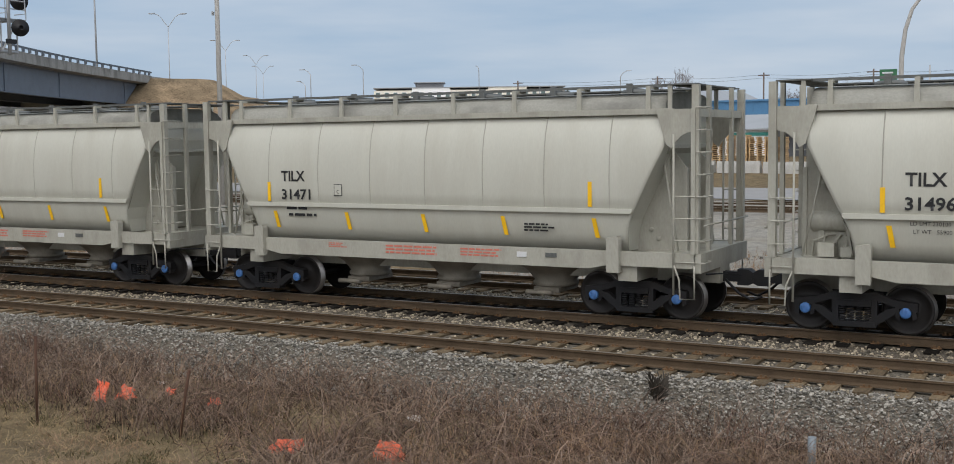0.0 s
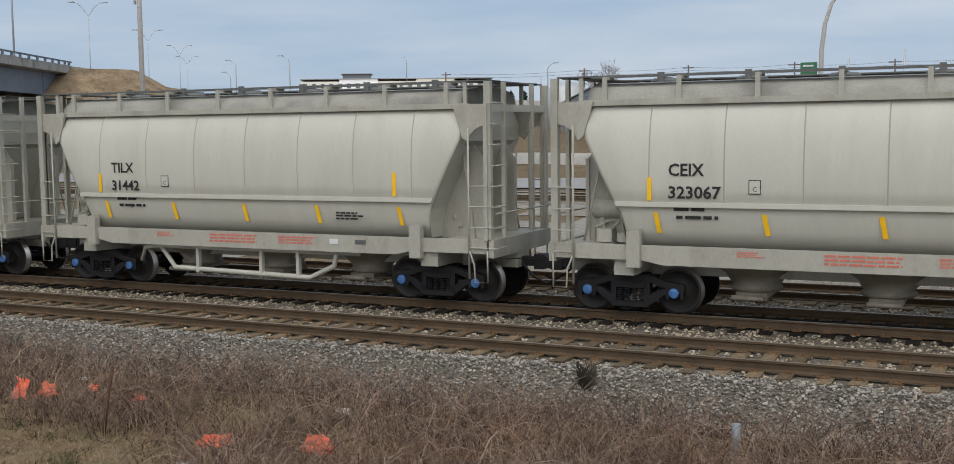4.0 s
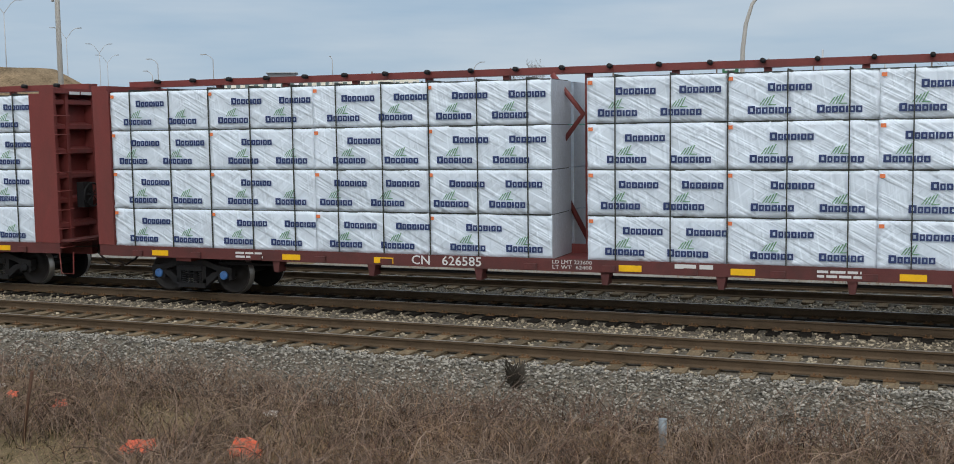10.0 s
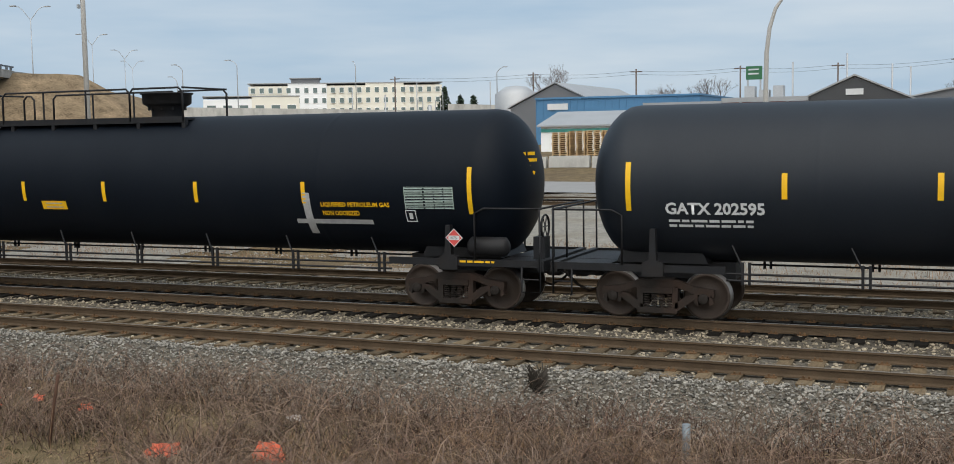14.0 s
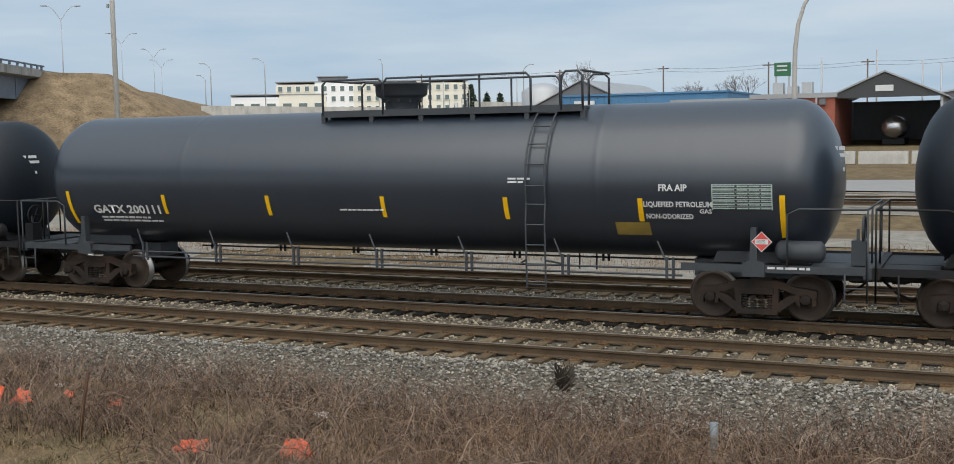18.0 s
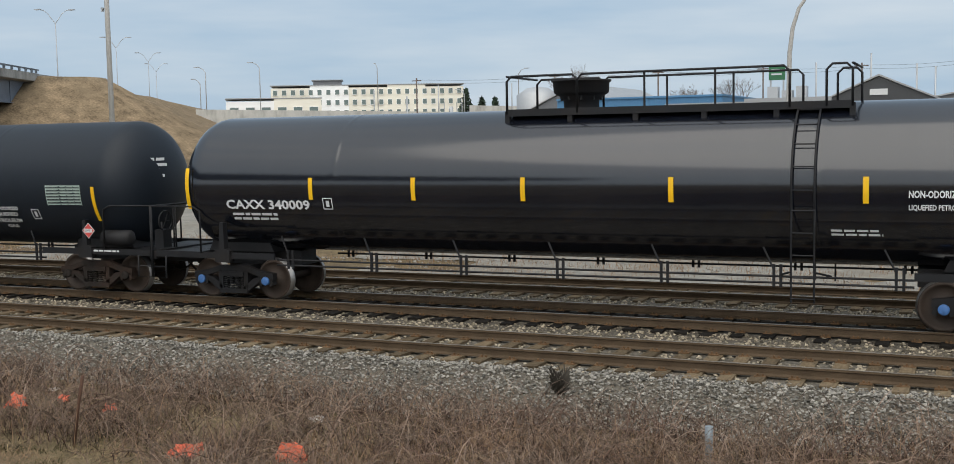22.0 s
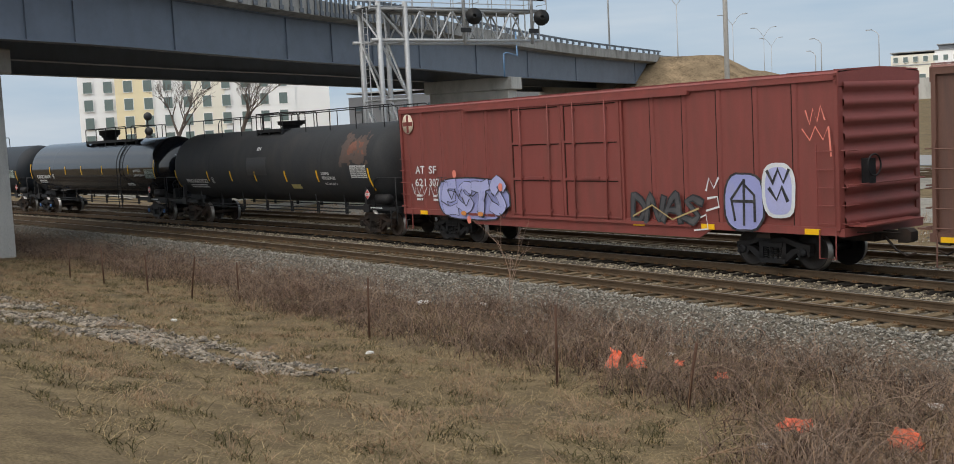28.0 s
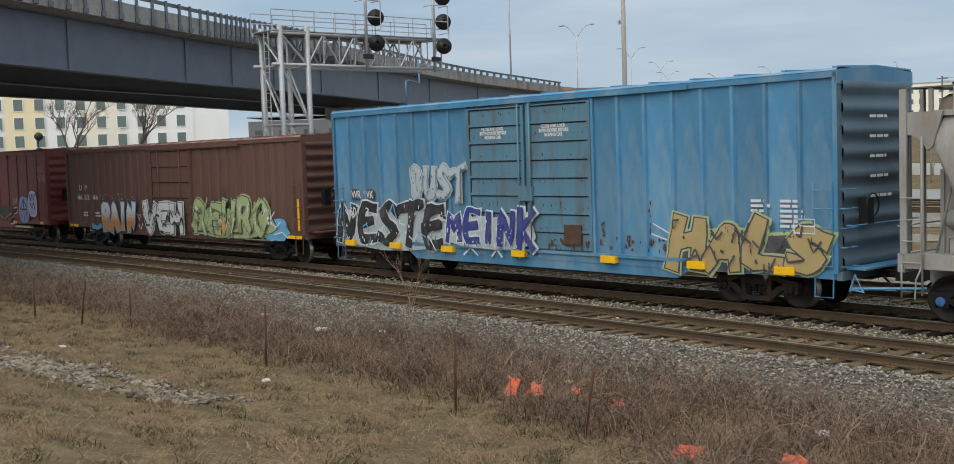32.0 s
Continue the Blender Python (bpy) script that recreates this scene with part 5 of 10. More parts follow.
def truck_mesh(metal):
    """Two cast side frames with their spring nests, bolster and brake beams, without the wheels."""
    bm = B()
    for s in (-1, 1):
        y0, y1 = (s * 0.93, s * 1.09) if s > 0 else (-1.09, -0.93)
        z0 = WHEEL_R
        top = [(-1.08, z0 + 0.02), (-1.08, z0 + 0.17), (-0.70, z0 + 0.22), (-0.36, z0 + 0.33), (0.36, z0 + 0.33), (0.70, z0 + 0.22), (1.08, z0 + 0.17), (1.08, z0 + 0.02), (0.74, z0 + 0.08), (0.40, z0 + 0.19), (-0.40, z0 + 0.19), (-0.74, z0 + 0.08)]
        prism(bm, top, y0, y1)
        for k in (-1, 1):
            prism(bm, [(k * 0.74, z0 + 0.09), (k * 0.70, z0 - 0.03), (k * 0.36, z0 - 0.28), (k * 0.26, z0 - 0.17), (k * 0.56, z0 + 0.05)], y0, y1)
            bx(bm, k * 0.34 - 0.055, k * 0.34 + 0.055, y0, y1, z0 - 0.2, z0 + 0.22)
            prism(bm, [(k * 1.04, z0 + 0.06), (k * 1.08, z0 - 0.08), (k * 1.0, z0 - 0.13), (k * 0.99, z0 + 0.06)], y0, y1)
            prism(bm, [(k * 0.77, z0 + 0.08), (k * 0.79, z0 - 0.13), (k * 0.72, z0 - 0.10), (k * 0.70, z0 + 0.08)], y0, y1)
        bx(bm, -0.38, 0.38, y0 - 0.02, y1 + 0.02, z0 - 0.30, z0 - 0.20)
        for k in range(4):
            x = -0.225 + 0.15 * k
            for i in range(6):
                zz = z0 - 0.19 + 0.046 * i
                lathe(bm, [(-0.012, 0.0), (-0.012, 0.062), (0.012, 0.062), (0.012, 0.0)], Matrix.Translation((x, s * 1.03, zz)) @ Matrix.Rotation(radians(90), 4, "Y"), 8)
        bx(bm, -0.3, 0.3, y0 - 0.03, y1 + 0.03, z0 + 0.08, z0 + 0.19)
    bx(bm, -0.2, 0.2, -0.95, 0.95, WHEEL_R + 0.05, WHEEL_R + 0.3)
    for k in (-1, 1):
        bx(bm, k * 0.42 - 0.05, k * 0.42 + 0.05, -0.8, 0.8, WHEEL_R - 0.16, WHEEL_R - 0.06)
        tube(bm, [(k * 0.42, 0, WHEEL_R - 0.1), (k * 0.3, 0.1, WHEEL_R + 0.35)], 0.03)
    return solid(bm, "truck", metal)


WS_BLUE = wheelset_mesh(M_WHEEL, M_CAP_BLUE)
WS_BLUE_RUST = wheelset_mesh(M_WHEEL_RUST, M_CAP_BLUE)
WS_DARK = wheelset_mesh(M_WHEEL, M_IRON)
WS_RUST = wheelset_mesh(M_WHEEL_RUST, M_IRON_BROWN)
TRUCK_DARK, TRUCK_BROWN = truck_mesh(M_IRON), truck_mesh(M_IRON_BROWN)
CARS, WHEELS = [], []


def coupler_mesh(metal):
    bm = B()
    bx(bm, -0.45, 0.25, -0.1, 0.1, 0.74, 0.94)
    prism(bm, [(0.2, 0.68), (0.2, 1.0), (0.42, 1.0), (0.52, 0.93), (0.52, 0.73), (0.42, 0.68)], -0.14, 0.13)
    tube(bm, [(0.0, -0.32, 0.82), (0.3, -0.36, 0.55), (0.55, -0.34, 0.42), (0.75, -0.3, 0.5)], 0.028, 6)
    tube(bm, [(-0.1, -1.2, 1.0), (0.1, -0.5, 0.95), (0.3, -0.2, 0.9)], 0.015, 5)
    return solid(bm, "coupler", metal)


COUPLER = {True: coupler_mesh(M_IRON_BROWN), False: coupler_mesh(M_IRON)}


def car(name, label, c, half, wheels, truck, brown=False, overhang=0.0, category="railway car"):
    """A car whose middle is c metres behind the train's mark; half: from its middle to each truck's middle."""
    ob = thing(name, label, category, "cars of the freight train")
    for s in (-1, 1):
        tk = part("truck", truck, None, ob)
        tk.location = (s * half, 0, 0)
        for w in (-1, 1):
            ws = part("wheelset", wheels[0 if s < 0 else 1], None, tk)
            ws.location = (w * 0.88, 0, WHEEL_R)
            WHEELS.append((ws, w * 0.88))
        cp = part("coupler", COUPLER[brown], None, ob)
        cp.matrix_basis = pose(s * overhang, 0, 0, 0, 0, 0 if s > 0 else 180)
    CARS.append((ob, c, half))
    return ob


def lettering(parent, body, x, z, y, size, material, squeeze=1.0, name="lettering", tilt=0.0, thick=0.0):
    ob = part(name, text_mesh(body, size, material, squeeze, thick), None, parent)
    ob.matrix_basis = pose(x, y, z, tilt, 0, 0)
    return ob


def bars(parent, x, z, y, w, rows, size, material, seed=0, name="small_print", tilt=0.0, gap=1.8):
    """Small print as plain bars, row under row."""
    rng = random.Random(seed)
    bm = B()
    for r in range(rows):
        p = 0.0
        end = w * rng.uniform(0.7, 1.0)
        while p < end:
            k = min(rng.uniform(2.0, 6.0) * size, end - p)
            bx(bm, p, p + k, -0.002, 0.004, -r * size * gap - size, -r * size * gap)
            p += k + size * 0.8
    ob = part(name, bm, material, parent)
    ob.matrix_basis = pose(x, y, z, tilt, 0, 0)
    return ob


# ---- covered hopper ----


def hopper_meshes(paint, frame_paint):
    d = {}
    # shell: cross-sections of (across, up), with the ends cut to a slope
    bm = B()
    prof = [(1.30, 1.40), (1.44, 1.72), (1.515, 2.02), (1.525, 2.16), (1.565, 2.2), (1.592, 2.5), (1.60, 2.85), (1.585, 3.15), (1.555, 3.45), (1.50, 3.72), (1.42, 3.95), (1.34, 4.10)]

    def end_x(z):
        pts = [(1.40, 4.66), (1.9, 4.70), (3.45, 5.46), (3.8, 5.50), (4.08, 5.38)]
        for (z0, x0), (z1, x1) in zip(pts, pts[1:]):
            if z <= z1:
                return x0 + (x1 - x0) * (z - z0) / (z1 - z0)
        return pts[-1][1]
    full = [(-a, z) for a, z in prof] + [(a, z) for a, z in prof[::-1]]
    sections = []
    fr = [-1, -0.985] + [i / 8 for i in range(-7, 8)] + [0.985, 1]
    for f in fr:
        sections.append([bm.verts.new((f * end_x(z), a * (1 if abs(f) < 1 else 0.985), z)) for a, z in full])
    n = len(full)
    for a, b in zip(sections, sections[1:]):
        for j in range(n):
            fa = bm.faces.new((a[j], a[(j + 1) % n], b[(j + 1) % n], b[j]))
            fa.smooth = True
    for sct in (sections[0], sections[-1]):
        for j in range(n // 2 - 1):
            bm.faces.new((sct[j], sct[j + 1], sct[n - 2 - j], sct[n - 1 - j]))
    d["shell"] = solid(bm, "shell", paint)
    # weld seams of the side sheets
    bm = B()
    tube(bm, [(0, -a + 0.008, z) for a, z in prof[4:]], 0.02, 4)
    d["weld_seam"] = solid(bm, "weld_seam", M_SEAM)
    bm = B()
    prism(bm, [(-4.80, 2.16), (4.80, 2.16), (4.83, 2.20), (4.84, 2.25), (-4.84, 2.25), (-4.83, 2.20)], -1.60, -1.53)
    d["belt_seam"] = solid(bm, "belt_seam", paint)
    bm = B()
    for s in (-1, 1):
        prism(bm, [(-5.62, 4.08), (5.62, 4.08), (5.62, 4.19), (-5.62, 4.19)], s * 1.40 - 0.05, s * 1.40 + 0.05)
        bx(bm, -5.40, 5.40, min(s * 1.2, s * 1.36), max(s * 1.2, s * 1.36), 4.085, 4.12)
    d["top_chord"] = solid(bm, "top_chord", frame_paint)
    # roof
    bm = B()
    rp = [(-1.39, 4.17), (-1.35, 4.30), (-1.22, 4.42), (-0.95, 4.50), (-0.5, 4.54), (0.5, 4.54), (0.95, 4.50), (1.22, 4.42), (1.35, 4.30), (1.39, 4.17)]
    rs = [[bm.verts.new((x, a, z)) for a, z in rp] for x in (-5.45, -5.2, 5.2, 5.45)]
    for a, b in zip(rs, rs[1:]):
        for j in range(9):
            bm.faces.new((a[j], a[j + 1], b[j + 1], b[j])).smooth = True
    for r in (rs[0], rs[-1]):
        bm.faces.new(r)
    d["roof"] = solid(bm, "roof", M_ROOF_RUST if paint is M_HOPPER_OLD else M_HOPPER_ROOF)
    bm = B()
    for s in (-1, 1):
        bx(bm, -6.05, 6.05, s * 0.98 - 0.2, s * 0.98 + 0.2, 4.63, 4.655)
        bx(bm, -6.05, 6.05, s * 1.19 - 0.01, s * 1.19 + 0.01, 4.61, 4.665)
    for s in (-1, 1):
        bx(bm, s * 5.75 - 0.3, s * 5.75 + 0.3, -1.5, 1.5, 4.625, 4.65)
    d["running_board"] = solid(bm, "running_board", M_WALKWAY)
    bm = B()
    prism(bm, [(-0.05, 4.14), (0.05, 4.14), (0.04, 4.62), (-0.04, 4.62)], -1.42, -1.37)
    bx(bm, -0.03, 0.03, -1.38, -0.9, 4.575, 4.625)
    d["roof_bracket"] = solid(bm, "roof_bracket", frame_paint)
    bm = B()
    lathe(bm, [(0, 0.0), (0, 0.30), (0.05, 0.30), (0.09, 0.24), (0.1, 0)], Matrix.Rotation(radians(-90), 4, "Y"), 16)
    bx(bm, -0.05, 0.05, -0.36, 0.36, 0.08, 0.12)
    bx(bm, -0.06, 0.06, -0.38, -0.30, 0.0, 0.2)
    d["hatch_cover"] = solid(bm, "hatch_cover", M_WALKWAY)
    # sill and end platforms
    bm = B()
    prism(bm, [(-6.1, 1.13), (-4.3, 1.13), (-3.9, 1.05), (3.9, 1.05), (4.3, 1.13), (6.1, 1.13), (6.1, 1.42), (-6.1, 1.42)], -1.56, -1.48)
    d["side_sill"] = solid(bm, "side_sill", frame_paint)
    bm = B()
    bx(bm, -6.2, 6.2, -0.3, 0.3, 0.72, 1.15)
    d["centre_sill"] = solid(bm, "centre_sill", frame_paint)
    bm = B()
    bx(bm, 6.07, 6.21, -1.56, 1.56, 1.05, 1.42)
    d["end_sill"] = solid(bm, "end_sill", frame_paint)
    bm = B()
    bx(bm, 5.0, 6.07, -1.47, 1.47, 1.34, 1.40)
    d["end_platform"] = solid(bm, "end_platform", frame_paint)
    bm = B()
    bx(bm, 4.49, 4.89, -1.47, 1.47, 0.82, 1.2)
    d["bolster"] = solid(bm, "bolster", frame_paint)
    bm = B()
    prism(bm, [(-0.13, 1.0), (-0.13, 1.68), (0.10, 1.72), (0.13, 1.65), (0.13, 1.0)], -0.11, 0.06)
    d["jacking_pad"] = solid(bm, "jacking_pad", frame_paint)
    # end frame with slope sheet
    bm = B()
    for s in (-1, 1):
        bx(bm, 6.02, 6.16, s * 1.5 - 0.06, s * 1.5 + 0.06, 1.4, 4.62)
        prism(bm, [(5.30, 4.17), (6.03, 4.17), (6.03, 3.74), (5.92, 3.72), (5.80, 3.66), (5.69, 3.55), (5.61, 3.42), (5.50, 3.50), (5.36, 3.95)], s * 1.49 - 0.03, s * 1.49 + 0.03)
        bx(bm, 5.52, 5.60, s * 1.45 - 0.03, s * 1.45 + 0.03, 4.17, 4.63)
        bx(bm, 6.06, 6.14, s * 0.75 - 0.05, s * 0.75 + 0.05, 1.4, 4.63)
        bx(bm, 6.02, 6.10, s * 1.5 - 0.10, s * 1.5 - 0.02, 1.4, 4.17)
        tube(bm, [(5.25, s * 1.0, 3.3), (5.62, s * 1.15, 1.42)], 0.022, 6)
        bx(bm, 5.28, 5.40, s * 1.0 - 0.02, s * 1.0 + 0.02, 2.75, 3.4)
    bx(bm, 6.04, 6.12, -1.5, 1.5, 4.02, 4.17)
    d["end_frame"] = solid(bm, "end_frame", frame_paint)
    # slope sheet under the body's end, with the shear plates that carry it
    bm = B()
    prism(bm, [(5.46, 3.50), (5.50, 3.42), (3.40, 1.30), (3.33, 1.36)], -1.2, 1.2)
    for s in (-1, 1):
        v = [bm.verts.new(p) for p in ((5.46, s * 1.53, 3.46), (4.72, s * 1.49, 1.9), (4.67, s * 1.32, 1.4), (4.35, s * 1.05, 1.4), (5.30, s * 1.05, 3.44))]
        bm.faces.new(v)
    d["slope_sheet"] = solid(bm, "slope_sheet", frame_paint)
    bm = B()
    for s in (-1, 1):
        prism(bm, [(4.30, 1.36), (5.66, 1.36), (5.66, 3.05), (5.42, 3.36), (5.16, 3.05), (4.60, 2.2)], s * 0.78 - 0.02, s * 0.78 + 0.02)
        bx(bm, 5.62, 5.70, s * 0.78 - 0.06, s * 0.78 + 0.06, 1.36, 3.05)
    for x, z in ((4.95, 1.8), (5.1, 1.62)):
        lathe(bm, [(-0.012, 0), (-0.012, 0.05), (0.012, 0.05), (0.012, 0)], Matrix.Translation((x, -0.81, z)) @ Matrix.Rotation(radians(90), 4, "Z"), 10)
    d["shear_plate"] = solid(bm, "shear_plate", frame_paint)
    # ladder: rungs on the corner posts
    bm = B()
    for s in (-1, 1):
        tube(bm, [(5.68, s * 1.60, 0.62), (5.68, s * 1.60, 3.7)], 0.022, 6)
    for i in range(4):
        z = 1.25 + 0.42 * i
        tube(bm, [(5.68, -1.60, z), (6.1, -1.60, z)], 0.014, 5)
        tube(bm, [(5.68, 1.60, z), (6.1, 1.60, z)], 0.014, 5)
    for i in range(8):
        z = 1.25 + 0.42 * i
        tube(bm, [(6.12, -1.6, z), (6.3, -1.6, z), (6.3, -1.15, z), (6.12, -1.15, z)], 0.013, 5)
    for s in (-1, 1):
        tube(bm, [(5.68, s * 1.6, 1.2), (5.8, s * 1.62, 0.92), (5.82, s * 1.62, 0.55), (6.1, s * 1.62, 0.55), (6.1, s * 1.62, 1.2)], 0.018, 6)
    tube(bm, [(6.24, -1.5, 1.95), (6.24, 1.5, 1.95)], 0.018, 6)
    d["ladder"] = solid(bm, "ladder", frame_paint)
    bm = B()
    down = Matrix.Rotation(radians(-90), 4, "Y")
    lathe(bm, [(0.46, 0.0), (0.46, 0.46), (0.5, 0.5), (0.55, 0.5), (0.58, 0.45), (0.8, 0.62), (1.0, 0.88), (1.12, 1.08), (1.25, 1.12), (1.25, 0.0)], down, 24)
    bx(bm, -0.3, 0.3, -0.5, 0.5, 0.36, 0.46)
    tube(bm, [(-0.3, -0.85, 0.4), (0.3, -0.85, 0.4)], 0.05, 8)
    # outlet colour holds both grime and the shade below the car
    d["discharge_hopper"] = solid(bm, "discharge_hopper", mat("grimy_shaded_outlet_paint", (0.26, 0.235, 0.19), 0.7, var=0.25, scale=3, dirt=(0.09, 0.075, 0.06), dirt_amt=0.7))
    bm = B()
    lathe(bm, [(-0.5, 0), (-0.48, 0.13), (-0.4, 0.2), (0.4, 0.2), (0.48, 0.13), (0.5, 0)], Matrix.Translation((-5.1, -0.75, 2.05)) , 16)
    bx(bm, -5.4, -5.3, -0.85, -0.65, 1.4, 1.9)
    bx(bm, -4.9, -4.8, -0.85, -0.65, 1.4, 1.9)
    d["air_reservoir"] = solid(bm, "air_reservoir", frame_paint)
    bm = B()
    for k in range(5):
        tube(bm, [(-5.5 + 0.2 * k, -0.9, 1.4), (-5.45 + 0.2 * k, -1.0, 1.7 + 0.1 * (k % 2)), (-5.2 + 0.1 * k, -0.8, 1.8)], 0.022, 5)
    bx(bm, -5.35, -5.05, -1.15, -0.85, 1.42, 1.68)
    bx(bm, -4.95, -4.75, -1.1, -0.9, 1.42, 1.6)
    d["brake_gear"] = solid(bm, "brake_gear", frame_paint)
    return d


def stripes(parent, places, w=0.085, y=-1.59):
    """Upright reflective stripes: (x, z0, z1, lean) each."""
    for x, z0, z1, yy in places:
        bm = B()
        bx(bm, x - w / 2, x + w / 2, yy - 0.006, yy, z0, z1)
        part("reflective_stripe", bm, M_YELLOW, parent)


HOPPER = hopper_meshes(M_HOPPER, M_HOPPER_FRAME)
HOPPER_OLD = hopper_meshes(M_HOPPER_OLD, M_HOPPER_OLD)
END_PARTS = ("end_frame", "slope_sheet", "shear_plate", "ladder", "end_sill", "end_platform", "bolster", "side_sill", "belt_seam")


def low_stripe(parent, x):
    bm = B()
    v = [bm.verts.new(p) for p in ((x - 0.045, -1.525, 2.05), (x + 0.045, -1.525, 2.05), (x + 0.115, -1.475, 1.66), (x + 0.025, -1.475, 1.66))]
    v2 = [bm.verts.new(q.co + Vector((0, -0.012, 0))) for q in v]
    bm.faces.new(v2)
    for j in range(4):
        bm.faces.new((v[j], v[(j + 1) % 4], v2[(j + 1) % 4], v2[j]))
    part("reflective_stripe", bm, M_YELLOW, parent)


def hopper(c, mark, number, meshes=HOPPER, label="pale grey-beige covered hopper car with black lettering", pipes=False, big=0.24):
    ob = car("covered_hopper_car", label, c, 4.69, (WS_BLUE, WS_BLUE), TRUCK_DARK, False, 6.3)
    for k, me in meshes.items():
        if k in END_PARTS:
            for s in (0, 180):
                part(k, me, None, ob).matrix_basis = pose(0, 0, 0, 0, 0, s)
        elif k == "hatch_cover":
            for i in range(6):
                part(k, me, None, ob).location = (-4.3 + 1.72 * i, 0, 4.54)
        elif k == "discharge_hopper":
            for i in (-1, 0, 1):
                part(k, me, None, ob).location = (i * 2.45, 0, 0)
        elif k == "weld_seam":
            for i in range(-3, 4):
                for s in (0, 180):
                    part(k, me, None, ob).matrix_basis = pose(i * 1.42 + 0.1, 0, 0, 0, 0, s)
        elif k == "roof_bracket":
            for i in range(8):
                for s in (0, 180):
                    part(k, me, None, ob).matrix_basis = pose(-5.1 + i * 1.457, 0, 0, 0, 0, s)
        elif k == "jacking_pad":
            for s in (-1, 1):
                part(k, me, None, ob).location = (s * 4.45, -1.56, 0)
                part(k, me, None, ob).matrix_basis = pose(s * 4.45, 1.56, 0, 0, 0, 180)
        else:
            part(k, me, None, ob)
    if mark:
        fit_text(ob, mark, -3.78, -3.10, 2.74, 2.98, -1.610, M_BLACK, 0.022)
        fit_text(ob, number, -3.78, -3.78 + 0.165 * len(number), 2.32, 2.56, -1.606, M_BLACK, 0.022)
        if number == "31496":
            lettering(ob, "LD LMT 230100", -3.7, 2.06, -1.545, 0.10, M_BLACK)
            lettering(ob, "LT WT   55900", -3.65, 1.92, -1.53, 0.10, M_BLACK)
        else:
            bars(ob, -3.7, 2.15, -1.535, 0.8, 1, 0.06, M_BLACK, 14)
            bars(ob, -3.65, 2.0, -1.525, 0.8, 1, 0.06, M_BLACK, 15)
        bm = B()
        bx(bm, -0.11, 0.11, -0.004, 0, -0.13, 0.13)
        bx(bm, -0.095, 0.095, -0.007, -0.003, -0.115, 0.115, 1)
        fr = part("plate_mark", bm, [M_BLACK, M_HOPPER], ob)
        fr.location = (-2.18, -1.601, 2.55)
        lettering(ob, "C", -2.22, 2.47, -1.612, 0.12, M_BLACK)
        bars(ob, 2.45, 1.92, -1.525, 0.7, 3, 0.035, M_BLACK, 4)
    stripes(ob, [(-4.15, 2.28, 2.72, -1.602), (3.95, 2.28, 2.78, -1.602)])
    for x in (-4.05, -2.02, 0.0, 1.95, 4.0):
        low_stripe(ob, x)
    bars(ob, -2.5, 1.36, -1.565, 0.5, 3, 0.022, M_REDTXT, 3)
    bars(ob, -0.95, 1.36, -1.565, 1.5, 3, 0.04, M_REDTXT, 5)
    bars(ob, 0.95, 1.36, -1.565, 1.05, 3, 0.035, M_REDTXT, 6)
    bm = B()
    bx(bm, 2.3, 2.52, -1.575, -1.56, 1.22, 1.33)
    part("data_plate", bm, M_WHITE, ob)
    bm = B()
    bx(bm, 2.95, 3.2, -1.575, -1.56, 1.24, 1.33)
    part("data_plate", bm, M_WALKWAY, ob)
    if pipes:
        bm = B()
        tube(bm, [(-3.3, -1.2, 0.62), (-3.1, -1.3, 0.95), (-2.6, -1.32, 1.0), (2.9, -1.32, 1.0)], 0.05, 8)
        tube(bm, [(-2.6, -1.3, 0.98), (-2.2, -1.3, 0.5), (1.6, -1.3, 0.42), (2.2, -1.25, 0.7), (2.3, -1.3, 1.0)], 0.06, 8)
        for x in (-1.5, 0.3, 1.3):
            bx(bm, x - 0.04, x + 0.04, -1.36, -1.26, 0.42, 1.0)
        part("pneumatic_pipe", bm, M_HOPPER, ob, "pale pneumatic unloading pipes")
    return ob


hopper(-26.5, "", "")
hopper(-12.88, "TILX", "31471")
hopper(0.75, "TILX", "31496")
hopper(14.4, "TILX", "31442", pipes=True)
hopper(28.03, "CEIX", "323067")
hopper(270.75, "", "", HOPPER_OLD, "weathered grey covered hopper car behind the blue boxcar")


